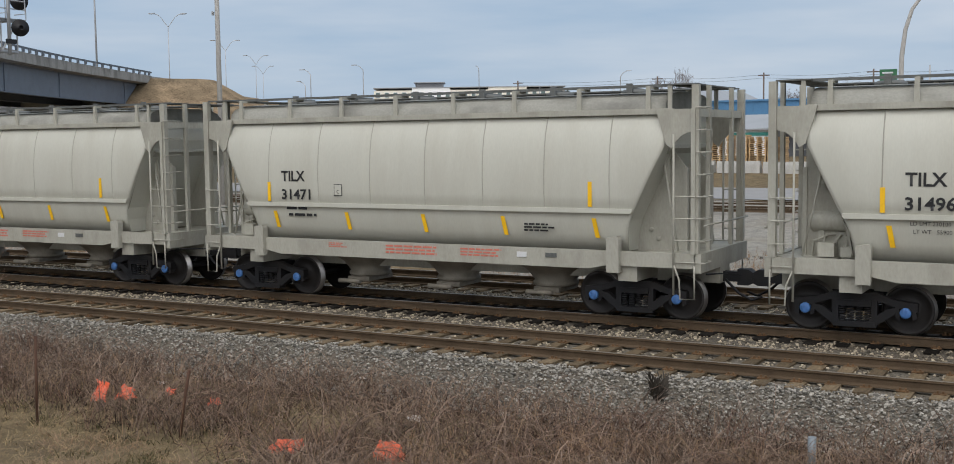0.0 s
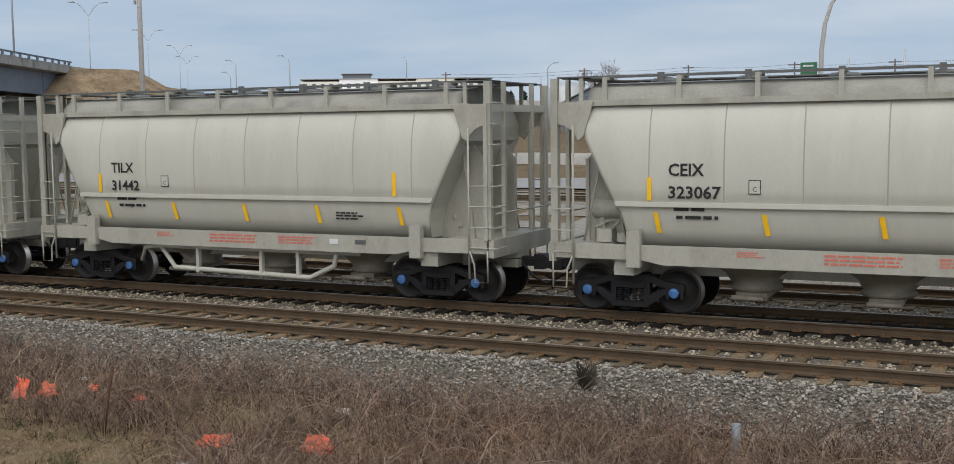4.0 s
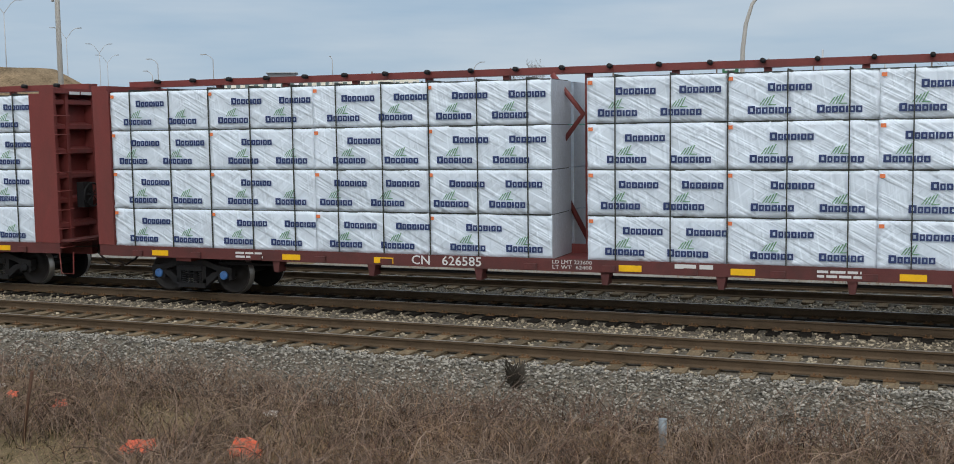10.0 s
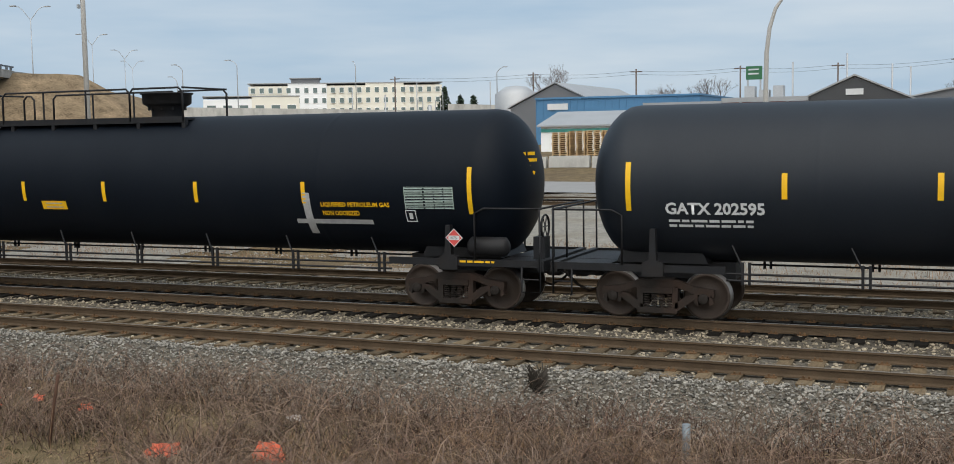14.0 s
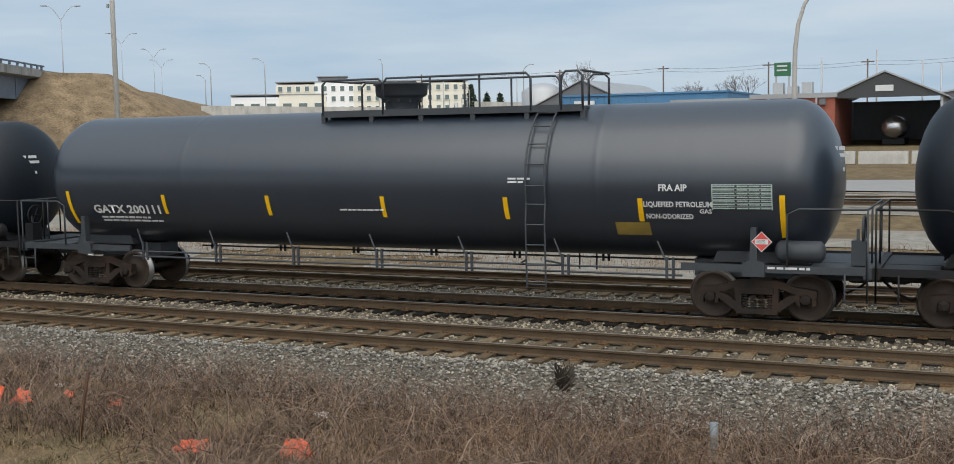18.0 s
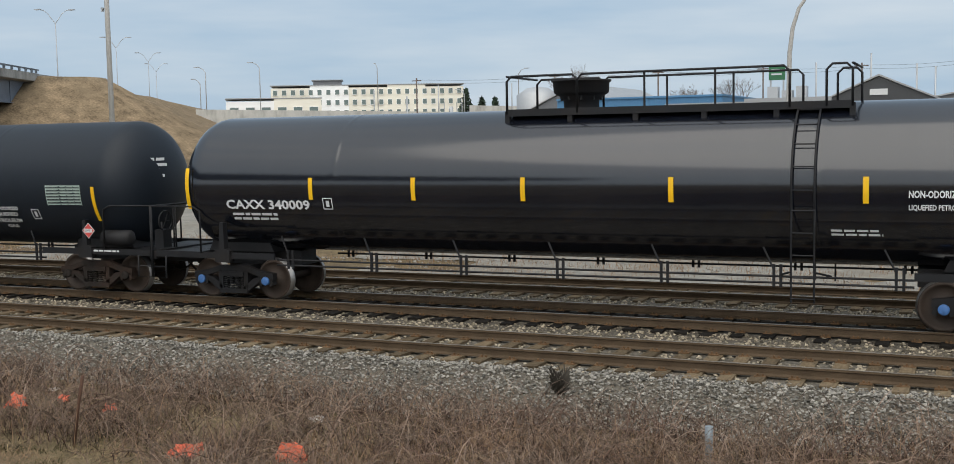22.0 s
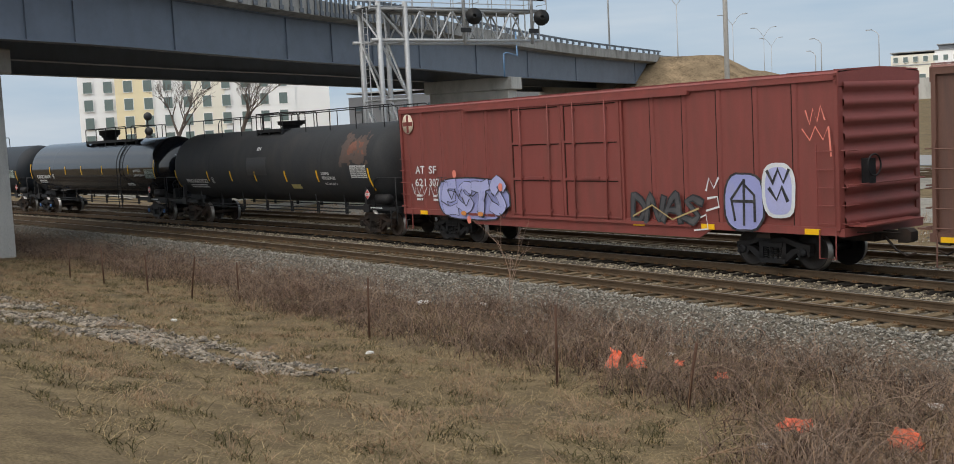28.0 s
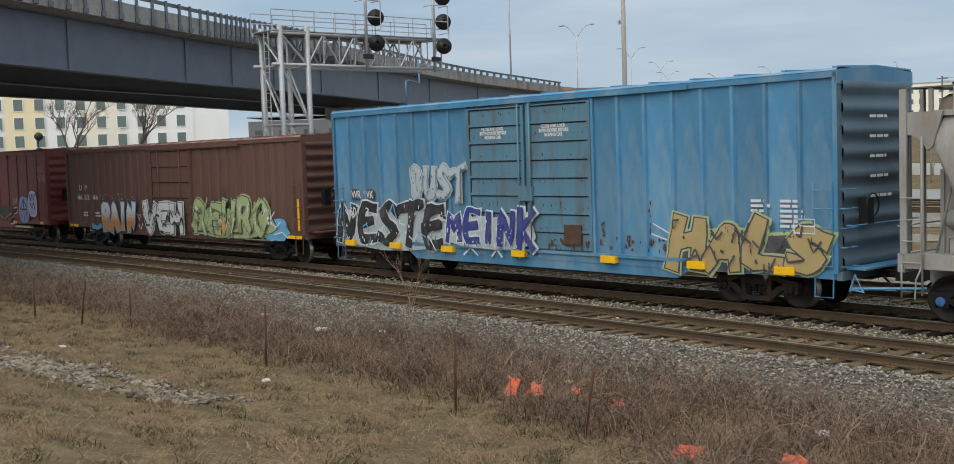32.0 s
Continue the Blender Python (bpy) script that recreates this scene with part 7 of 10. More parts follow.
def platform_meshes(p0, p1, ladder, bonnet, metal):
    """The top platform from p0 to p1 with rails, the domed fitting at bonnet and the side ladders."""
    d = {}
    zt = TANK_Z + TANK_R
    bm = B()
    for s in (-1, 1):
        bx(bm, p0, p1, s * 0.62 - 0.22, s * 0.62 + 0.22, zt - 0.08, zt - 0.04)
        bx(bm, p0, p1, s * 0.86 - 0.015, s * 0.86 + 0.015, zt - 0.14, zt + 0.0)
        n = int((p1 - p0) / 1.5) + 1
        for i in range(n + 1):
            x = p0 + (p1 - p0) * i / n
            bx(bm, x - 0.05, x + 0.05, s * 0.8 - 0.06, s * 0.8 + 0.06, zt - 0.3, zt - 0.04)
    d["platform"] = solid(bm, "platform", metal)
    bm = B()
    n = max(2, round((p1 - p0) / 1.35))
    for s in (-1, 1):
        gate = ladder
        segs = [(p0, min(p0 + 1.5, p1)), (p0 + 1.5, gate - 0.35), (gate + 0.3, p1)] if ladder > (p0 + p1) / 2 else [(p0, gate - 0.35), (gate + 0.3, p1 - 1.5), (p1 - 1.5, p1)]
        for a, b in segs:
            if b - a < 0.2:
                continue
            y = s * 0.86
            top = zt + 0.66
            tube(bm, [(a, y, zt - 0.1), (a, y, top - 0.1), (a + 0.1, y, top), (b - 0.1, y, top), (b, y, top - 0.1), (b, y, zt - 0.1)], 0.026, 6)
            k = max(1, int((b - a) / 1.1))
            for i in range(1, k):
                x = a + (b - a) * i / k
                tube(bm, [(x, y, zt - 0.1), (x, y, top)], 0.024, 5)
    for x in (p0, p1):
        tube(bm, [(x, -0.86, zt + 0.66), (x, 0.86, zt + 0.66)], 0.024, 6)
    d["platform_railing"] = solid(bm, "platform_railing", metal)
    bm = B()
    k_ = 0.55 if p1 - p0 < 3 else 1.0
    lathe(bm, [(k_ * a_, r_) for a_, r_ in [(0, 0.36), (0.2, 0.37), (0.24, 0.44), (0.28, 0.44), (0.32, 0.52), (0.36, 0.57), (0.56, 0.58), (0.58, 0.62), (0.61, 0.62), (0.63, 0.0)]], Matrix.Translation((bonnet, 0, zt - 0.03)) @ Matrix.Rotation(radians(-90), 4, "Y"), 22)
    for k in range(10):
        a = 2 * math.pi * k / 10
        bx(bm, bonnet + 0.42 * math.cos(a) - 0.02, bonnet + 0.42 * math.cos(a) + 0.02, 0.42 * math.sin(a) - 0.02, 0.42 * math.sin(a) + 0.02, zt + 0.17 * k_, zt + 0.27 * k_)
    d["valve_bonnet"] = solid(bm, "valve_bonnet", metal)
    bm = B()
    for s in (-1, 1):
        for w in (-0.2, 0.2):
            pts = []
            for k in range(9):
                a = radians(62 - k * 9.5)
                r = TANK_R + 0.09
                pts.append((ladder + w, s * r * math.cos(a), TANK_Z + r * math.sin(a)))
            pts += [(ladder + w, s * (TANK_R + 0.09), 1.9), (ladder + w, s * (TANK_R + 0.06), 0.55)]
            tube(bm, pts, 0.02, 5)
        for k in range(5):
            a = radians(58 - k * 15)
            r = TANK_R + 0.09
            p = (s * r * math.cos(a), TANK_Z + r * math.sin(a))
            tube(bm, [(ladder - 0.2, p[0], p[1]), (ladder + 0.2, p[0], p[1])], 0.014, 5)
        for z in (2.2, 1.8, 1.4, 1.0, 0.62):
            tube(bm, [(ladder - 0.2, s * (TANK_R + 0.08), z), (ladder + 0.2, s * (TANK_R + 0.08), z)], 0.014, 5)
        tube(bm, [(ladder + 0.45, s * 1.25, 1.0), (ladder + 0.2, s * (TANK_R + 0.07), 1.1)], 0.02, 5)
        tube(bm, [(ladder - 0.45, s * 1.25, 1.0), (ladder - 0.2, s * (TANK_R + 0.07), 1.1)], 0.02, 5)
    d["ladder"] = solid(bm, "ladder", metal)
    return d


def on_tank(z):
    """How far the tank's side stands out at the height z, and the lean of the surface there."""
    q = (z - TANK_Z) / (TANK_R + 0.004)
    return -(TANK_R + 0.008) * math.sqrt(max(0.0, 1 - q * q)), -math.degrees(math.asin(max(-0.999, min(0.999, q))))


def curved(parent, x0, x1, z0, z1, material, name="reflective_stripe", label=""):
    """A thin sheet laid on the tank's side."""
    bm = B()
    n = max(2, int(abs(z1 - z0) / 0.08))
    a, b = [], []
    for i in range(n + 1):
        z = z0 + (z1 - z0) * i / n
        y = on_tank(z)[0] - 0.003
        a.append(bm.verts.new((x0, y, z)))
        b.append(bm.verts.new((x1, y, z)))
    for i in range(n):
        bm.faces.new((a[i], b[i], b[i + 1], a[i + 1])).smooth = True
    return part(name, bm, material, parent, label, fix=False)


def worn_patch(parent, x0, x1, z0, z1, material, seed, name="worn_patch", label=""):
    """Islands of worn paint with ragged edges, laid on the tank's side."""
    bm = B()
    nx, nz = int((x1 - x0) / 0.05), int((z1 - z0) / 0.05)
    g = [[None] * (nz + 1) for _ in range(nx + 1)]
    for i in range(nx):
        for j in range(nz):
            u, w = (i + 0.5) / nx * 2 - 1, (j + 0.5) / nz * 2 - 1
            x, z = x0 + (x1 - x0) * i / nx, z0 + (z1 - z0) * j / nz
            if noise.noise((x * 1.6, z * 1.9, seed)) + 0.6 * noise.noise((x * 5.5, z * 5.5, seed)) > -0.45 + 1.15 * max(abs(u), abs(w)) ** 3:
                vs = []
                for a, b in ((i, j), (i + 1, j), (i + 1, j + 1), (i, j + 1)):
                    if g[a][b] is None:
                        zz = z0 + (z1 - z0) * b / nz
                        g[a][b] = bm.verts.new((x0 + (x1 - x0) * a / nx, on_tank(zz)[0] - 0.003, zz))
                    vs.append(g[a][b])
                bm.faces.new(vs).smooth = True
    return part(name, bm, material, parent, label, fix=False)


def tank_text(parent, body, x, z, size, material, squeeze=1.0, thick=0.0):
    y, lean = on_tank(z + size * 0.35)
    ob = lettering(parent, body, x, z, y - 0.012, size, material, squeeze, tilt=lean * 0.9, thick=thick)
    return ob


def tank_fit(parent, body, x0, x1, z0, z1, material, thick=0.03):
    y, lean = on_tank((z0 + z1) / 2)
    return fit_text(parent, body, x0, x1, z0, z1, y - 0.02, material, thick, tilt=lean)


def tank_bars(parent, x, z, w, rows, size, material, seed):
    for r in range(rows):
        zz = z - r * size * 1.9
        y, lean = on_tank(zz)
        bars(parent, x, zz, y - 0.008, w, 1, size, material, seed * 31 + r, tilt=lean)


def placard(parent, x, y=-1.46, z=1.55):
    bm = B()
    v = 0.19
    for k, r, mi in ((0, v, 0), (1, v * 0.9, 1)):
        yy = -0.004 * k
        f = bm.faces.new([bm.verts.new((a * r, yy, b * r)) for a, b in ((0, -1), (1, 0), (0, 1), (-1, 0))])
        f.material_index = mi
    bm.faces.new([bm.verts.new(p) for p in ((-0.12, -0.008, -0.045), (0.12, -0.008, -0.045), (0.12, -0.008, 0.045), (-0.12, -0.008, 0.045))])
    ob = part("hazard_placard", bm, [M_WHITE, M_PLACARD], parent, "red diamond hazard placard", fix=False)
    ob.location = (x, y, z)
    t = part("placard_number", text_mesh("1075", 0.085, M_BLACK), None, ob)
    t.location = (-0.1, -0.012, -0.03)
    return ob


def data_table(parent, x, z, w, h, ink, seed=0):
    rows = 7
    for r in range(rows):
        zz = z - h * r / rows
        y, lean = on_tank(zz)
        bm = B()
        for k in range(4):
            bx(bm, w * (0 if k == 0 else 0.22 + 0.2 * k), w * (0.38 if k == 0 else 0.4 + 0.2 * k), -0.003, 0.001, -h / rows * 0.66, -h / rows * 0.36)
        bx(bm, 0, w, -0.003, 0.001, -0.009, 0)
        t = part("table_line", bm, ink, parent)
        t.matrix_basis = pose(x, y - 0.006, zz, lean, 0, 0)
    for a in (0, w):
        curved(parent, x + a - 0.008, x + a + 0.008, z - h, z, ink, "data_table_edge")


TANKS = {}


def class_mark(parent, x, z, ink):
    """A small framed box with a letter bar."""
    for a0, a1, b0, b1 in ((0, 0.24, 0.23, 0.25), (0, 0.24, 0, 0.02), (0, 0.02, 0.02, 0.23), (0.22, 0.24, 0.02, 0.23), (0.08, 0.16, 0.06, 0.19)):
        curved(parent, x + a0, x + a1, z + b0, z + b1, ink, "class_mark")



def tank_car(c, key, paint, metal, wheels, truck, p0, p1, ladder, bonnet, label, stripes_x, mid, end, ink, brown=True):
    ob = car("pressure_tank_car", label, c, 7.95, wheels, truck, brown, 10.05)
    if key not in TANKS:
        TANKS[key] = tank_meshes(paint, metal)
    for k, me in {**TANKS[key], **platform_meshes(p0, p1, ladder, bonnet, metal)}.items():
        if k in ("stub_sill", "side_sill", "end_sill", "end_platform", "saddle", "jacking_bracket"):
            for s in (0, 180):
                part(k, me, None, ob).matrix_basis = pose(0, 0, 0, 0, 0, s)
            if k in ("side_sill", "jacking_bracket"):
                for s, yy in ((0, 2.78), (180, -2.78)):
                    part(k, me, None, ob).matrix_basis = pose(0, yy, 0, 0, 0, s)
        elif k != "ladder" or key != "old":
            part("end_handrail" if k[:12] == "end_handrail" else k, me, None, ob)
    for i, x in enumerate(stripes_x):
        z0, z1 = end if i in (0, len(stripes_x) - 1) else mid
        curved(ob, x - 0.05, x + 0.05, z0, z1, M_YELLOW)
    placard(ob, 8.1)
    bars(ob, 8.2, 1.09, -1.425, 0.8, 1, 0.04, ink, 77)
    e = bars(ob, 0, 0, 0, 0.7, 4, 0.07, ink, 5, gap=1.9)
    e.matrix_basis = pose(9.16, -0.75, 3.25, 0, 0, 68)
    return ob


M_GREENTXT = mat("pale_green_table_ink", (0.42, 0.52, 0.47), 0.6)
M_PATCH = mat("grey_touch_up_paint", (0.05, 0.052, 0.058), 0.5)
M_CHALK = mat("pale_green_chalk", (0.20, 0.26, 0.10), 0.9)
M_TAPE = mat("pale_tape", (0.40, 0.40, 0.40), 0.6)
t = tank_car(92.9, "jet", M_TANK_JET, M_IRON, (WS_RUST, WS_RUST), TRUCK_BROWN, -5.3, 1.1, -4.6, 0.0, "matt black pressure tank car with orange-yellow lettering", [-8.65, -5.17, -3.11, -0.71, 1.86, 4.63, 8.48], (2.22, 2.68), (2.03, 2.98), M_YELLOW)
tank_fit(t, "UTLX 958742", -7.74, -5.52, 2.06, 2.31, M_YELLOW)
tank_bars(t, -7.7, 1.98, 1.0, 1, 0.05, M_YELLOW, 2)
tank_bars(t, -7.65, 1.78, 1.4, 2, 0.05, M_YELLOW, 3)
curved(t, -2.62, -1.88, 2.02, 2.22, M_YELLOW, "notice_panel")
for z in (2.06, 2.15):
    curved(t, -2.5, -2.0, z, z + 0.025, M_TAPE, "notice_print")
tank_fit(t, "LIQUEFIED PETROLEUM GAS", 5.05, 6.68, 2.14, 2.26, M_YELLOW)
tank_fit(t, "NON ODORIZED", 5.07, 5.95, 1.97, 2.08, M_YELLOW)
curved(t, 4.6, 4.78, 1.55, 2.45, M_TAPE, "tape_strip")
curved(t, 4.35, 6.2, 1.78, 1.88, M_TAPE, "tape_strip")
data_table(t, 7.03, 2.58, 1.08, 0.47, M_GREENTXT)
class_mark(t, -4.95, 2.1, M_YELLOW)
class_mark(t, 7.0, 1.85, M_WHITE)

t = tank_car(113.05, "black", M_TANK, M_IRON, (WS_RUST, WS_RUST), TRUCK_BROWN, -1.3, 4.75, 3.9, 0.05, "matt black pressure tank car with white lettering and chalk scrawl", [-8.4, -5.53, -2.95, -1.45, -0.07, 2.72, 5.4, 8.35], (2.38, 2.85), (2.14, 3.06), M_WHITE)
tank_fit(t, "GATX 202595", -7.69, -5.87, 2.08, 2.32, M_WHITE)
tank_bars(t, -7.65, 1.98, 1.6, 2, 0.05, M_WHITE, 4)
tank_fit(t, "LIQUEFIED PETROLEUM", 5.64, 7.0, 2.28, 2.41, M_WHITE)
tank_fit(t, "GAS", 6.75, 7.0, 2.14, 2.25, M_WHITE)
tank_fit(t, "NON-ODORIZED", 6.1, 7.0, 2.0, 2.11, M_WHITE)
tank_fit(t, "FRA AIP", 5.5, 6.02, 1.93, 2.05, M_WHITE)
data_table(t, 7.12, 2.61, 1.08, 0.48, M_GREENTXT)
curved(t, 6.75, 7.75, 2.7, 3.45, M_PATCH, "paint_patch")
curved(t, 5.9, 8.3, 2.78, 3.02, M_PATCH, "paint_patch")
tank_bars(t, 2.1, 2.4, 0.42, 3, 0.035, M_WHITE, 7)
for k in range(7):
    bm = B()
    x0_, z0_ = 0.15 + 0.26 * k, 1.86 + 0.12 * (k % 2)
    tube(bm, [(x0_ + 0.11 * math.cos(a * 0.7 + k), on_tank(z0_ + 0.12 * math.sin(a * 0.7 + k))[0] - 0.006, z0_ + 0.12 * math.sin(a * 0.7 + k)) for a in range(8)], 0.011, 4)
    part("chalk_loop", bm, M_CHALK, t, "pale green chalk loop")

t = tank_car(133.1, "grey", M_TANK_GREY, mat("grey_running_gear", (0.04, 0.046, 0.054), 0.6, var=0.2), (WS_RUST, WS_RUST), TRUCK_BROWN, -1.5, 4.5, 3.75, 0.0, "satin blue-black pressure tank car reflecting the sky, white lettering", [-8.35, -5.49, -2.62, 0.27, 3.07, 5.84, 8.47], (1.88, 2.33), (1.6, 2.4), M_WHITE)
tank_fit(t, "GATX 200111", -7.59, -5.6, 1.88, 2.11, M_WHITE)
tank_bars(t, -7.5, 1.8, 1.8, 2, 0.045, M_WHITE, 14)
tank_fit(t, "FRA AIP", 6.21, 6.75, 2.47, 2.6, M_WHITE)
tank_fit(t, "LIQUEFIED PETROLEUM", 5.91, 7.21, 2.15, 2.28, M_WHITE)
tank_fit(t, "GAS", 6.97, 7.2, 2.05, 2.14, M_WHITE)
tank_fit(t, "NON-ODORIZED", 5.95, 6.85, 1.94, 2.05, M_WHITE)
curved(t, 5.3, 5.98, 1.6, 1.86, mat("faded_yellow_notice", (0.30, 0.21, 0.05), 0.6, var=0.3, scale=3), "notice_panel")
data_table(t, 7.21, 2.6, 1.08, 0.48, M_GREENTXT)
tank_bars(t, 3.15, 2.72, 0.5, 2, 0.035, M_WHITE, 8)
tank_bars(t, -0.8, 2.05, 1.3, 1, 0.035, M_WHITE, 9)

t = tank_car(153.1, "black", M_TANK, M_IRON, (WS_RUST, WS_RUST), TRUCK_BROWN, -5.3, 1.1, -4.5, 0.0, "matt black pressure tank car with large white block lettering", [-8.53, -5.27, -3.08, -0.76, 1.92, 4.68, 8.33], (2.15, 2.6), (1.77, 2.6), M_WHITE)
p = 0.0
for k, lw in enumerate((0.5, 0.5, 0.56, 0.52, 0.56, 0.48)):
    # heavy squared letters as plain outlined blocks
    WORD = B()
    for a0, a1, b0, b1 in ((0, lw, 0, 0.115), (0, lw, 0.325, 0.44), (0, lw * 0.3, 0.115, 0.325), (lw * 0.7, lw, 0.115, 0.325)):
        bx(WORD, a0, a1, -0.004, 0, b0, b1)
    wd = part("company_block", WORD, M_WHITE, t, "bold white squared block")
    wd.matrix_basis = pose(-8.23 + p, on_tank(2.85)[0] - 0.035, 2.62, on_tank(2.85)[1], 0, 0)
    p += lw + 0.065
tank_fit(t, "PROX 39818", -7.81, -6.26, 2.13, 2.36, M_WHITE)
tank_bars(t, -7.75, 2.02, 1.5, 2, 0.05, M_WHITE, 24)
curved(t, 2.45, 3.3, 1.82, 2.06, M_YELLOW, "notice_panel")
tank_fit(t, "NOT-ODORIZED", 5.1, 5.93, 2.02, 2.12, M_WHITE)
tank_fit(t, "LIQUEFIED", 5.05, 5.88, 1.86, 1.98, M_WHITE)
tank_fit(t, "PETROLEUM", 4.98, 5.92, 1.71, 1.83, M_WHITE)
tank_fit(t, "GAS", 5.35, 5.7, 1.58, 1.68, M_WHITE)
data_table(t, 6.9, 2.64, 1.05, 0.5, M_GREENTXT)
class_mark(t, -5.1, 2.1, M_WHITE)
class_mark(t, 6.3, 1.8, M_WHITE)

t = tank_car(173.05, "gloss", M_TANK_GLOSS, M_IRON, (WS_BLUE_RUST, WS_BLUE_RUST), TRUCK_DARK, -1.2, 5.5, 4.75, 0.1, "glossy black pressure tank car reflecting the sky, white lettering", [-8.8, -5.53, -3.05, -0.62, 2.35, 5.8, 8.92], (2.33, 2.8), (2.1, 3.02), M_WHITE)
tank_fit(t, "CAXX 340009", -7.74, -5.55, 2.11, 2.33, M_WHITE)
tank_bars(t, -7.65, 2.02, 1.6, 2, 0.055, M_WHITE, 34)
tank_fit(t, "NON-ODORIZED", 6.5, 7.39, 2.43, 2.56, M_WHITE)
tank_fit(t, "LIQUEFIED PETROLEUM GAS", 6.5, 7.7, 2.2, 2.32, M_WHITE)
data_table(t, 7.78, 2.57, 1.05, 0.48, M_GREENTXT)
class_mark(t, -5.25, 2.12, M_WHITE)
tank_bars(t, 5.2, 1.85, 0.9, 2, 0.04, M_WHITE, 35)

t = tank_car(193.2, "old", M_TANK_OLD, M_IRON, (WS_RUST, WS_RUST), TRUCK_BROWN, -1.3, 0.85, -0.4, 0.2, "faded sooty black pressure tank car with a long roof rail", [-8.66, -5.18, -2.84, -0.55, 2.08, 4.62, 8.31], (1.99, 2.43), (1.68, 2.5), M_WHITE)
tank_fit(t, "PROX633522", -7.46, -5.23, 1.91, 2.11, M_WHITE)
tank_bars(t, -7.4, 1.82, 1.9, 2, 0.05, M_WHITE, 44)
tank_fit(t, "LIQUEFIED", 5.02, 5.62, 2.25, 2.37, M_WHITE)
tank_fit(t, "PETROLEUM GAS", 5.04, 5.99, 2.08, 2.21, M_WHITE)
tank_fit(t, "NOT ODORIZED", 5.08, 5.98, 1.87, 1.97, M_WHITE, 0.004)
curved(t, 2.3, 3.05, 1.7, 1.88, mat("dull_yellow_notice", (0.42, 0.36, 0.14), 0.6), "notice_panel")
data_table(t, 7.11, 2.61, 1.05, 0.48, M_WHITE)
class_mark(t, -4.9, 1.9, M_WHITE)
worn_patch(t, 6.2, 8.45, 2.5, 3.85, mat("worn_primer_patch", (0.088, 0.058, 0.048), 0.8, var=0.4, scale=2, dirt=(0.045, 0.04, 0.04), dirt_amt=0.9, dirt_scale=2), 3, label="worn brown primer showing through the paint")
worn_patch(t, 6.7, 8.3, 2.9, 3.75, mat("rusty_primer_patch", (0.15, 0.065, 0.045), 0.85, var=0.4, scale=3), 8.6, label="rust-brown worn spot").location = (0, -0.003, 0)
curved(t, -1.19, 0.55, 2.25, 3.0, mat("dark_paint_patch", (0.022, 0.022, 0.022), 0.5), "paint_patch")
for k in range(3):
    curved(t, -0.42 + 0.13 * k, -0.34 + 0.13 * k, 3.28, 3.42, M_WHITE, "stencil_mark")
bm = B()
for s in (-1, 1):
    tube(bm, [(-8.4, s * 0.75, 3.95), (-8.4, s * 0.75, 4.6), (-8.2, s * 0.75, 4.75), (8.9, s * 0.75, 4.75), (9.3, s * 0.75, 4.6), (9.5, s * 0.75, 2.3)], 0.024, 6)
    for i in range(9):
        x = -6.8 + 1.9 * i
        tube(bm, [(x, s * 0.75, 3.95), (x, s * 0.75, 4.75)], 0.02, 5)
part("roof_rail", bm, M_IRON, t)


# ---- boxcars ----
def ribbed_side(parent, x0, x1, z0, z1, y, s, pitch, depth, paint, width):
    """Side sheets between outward ribs."""
    n = int((x1 - x0) / pitch)
    step = (x1 - x0) / n
    bm = B()
    bx(bm, 0.002, step - 0.002, min(y, y - s * 0.04), max(y, y - s * 0.04), z0, z1)
    sheet = solid(bm, "side_sheet", paint)
    w = pitch * width / 2
    bm = B()
    v0 = [(-w, y - s * 0.01), (-w * 0.6, y + s * depth), (w * 0.6, y + s * depth), (w, y - s * 0.01)]
    a, b = [bm.verts.new((px, py, z0 + 0.02)) for px, py in v0], [bm.verts.new((px, py, z1 - 0.06)) for px, py in v0]
    for j in range(4):
        bm.faces.new((a[j], a[(j + 1) % 4], b[(j + 1) % 4], b[j]))
    bm.faces.new(a), bm.faces.new(b)
    rib = solid(bm, "side_rib", paint)
    # thin dark strip on one side of the rib: its shade, painted in
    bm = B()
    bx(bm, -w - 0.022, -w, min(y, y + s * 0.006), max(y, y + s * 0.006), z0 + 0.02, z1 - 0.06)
    shade_line = solid(bm, "rib_shade_line", M_GAP_SHADE)
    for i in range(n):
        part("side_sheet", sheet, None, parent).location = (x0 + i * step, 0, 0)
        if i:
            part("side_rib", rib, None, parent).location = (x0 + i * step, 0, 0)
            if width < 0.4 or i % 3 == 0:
                part("rib_shade_line", shade_line, None, parent).location = (x0 + i * step, 0, 0)


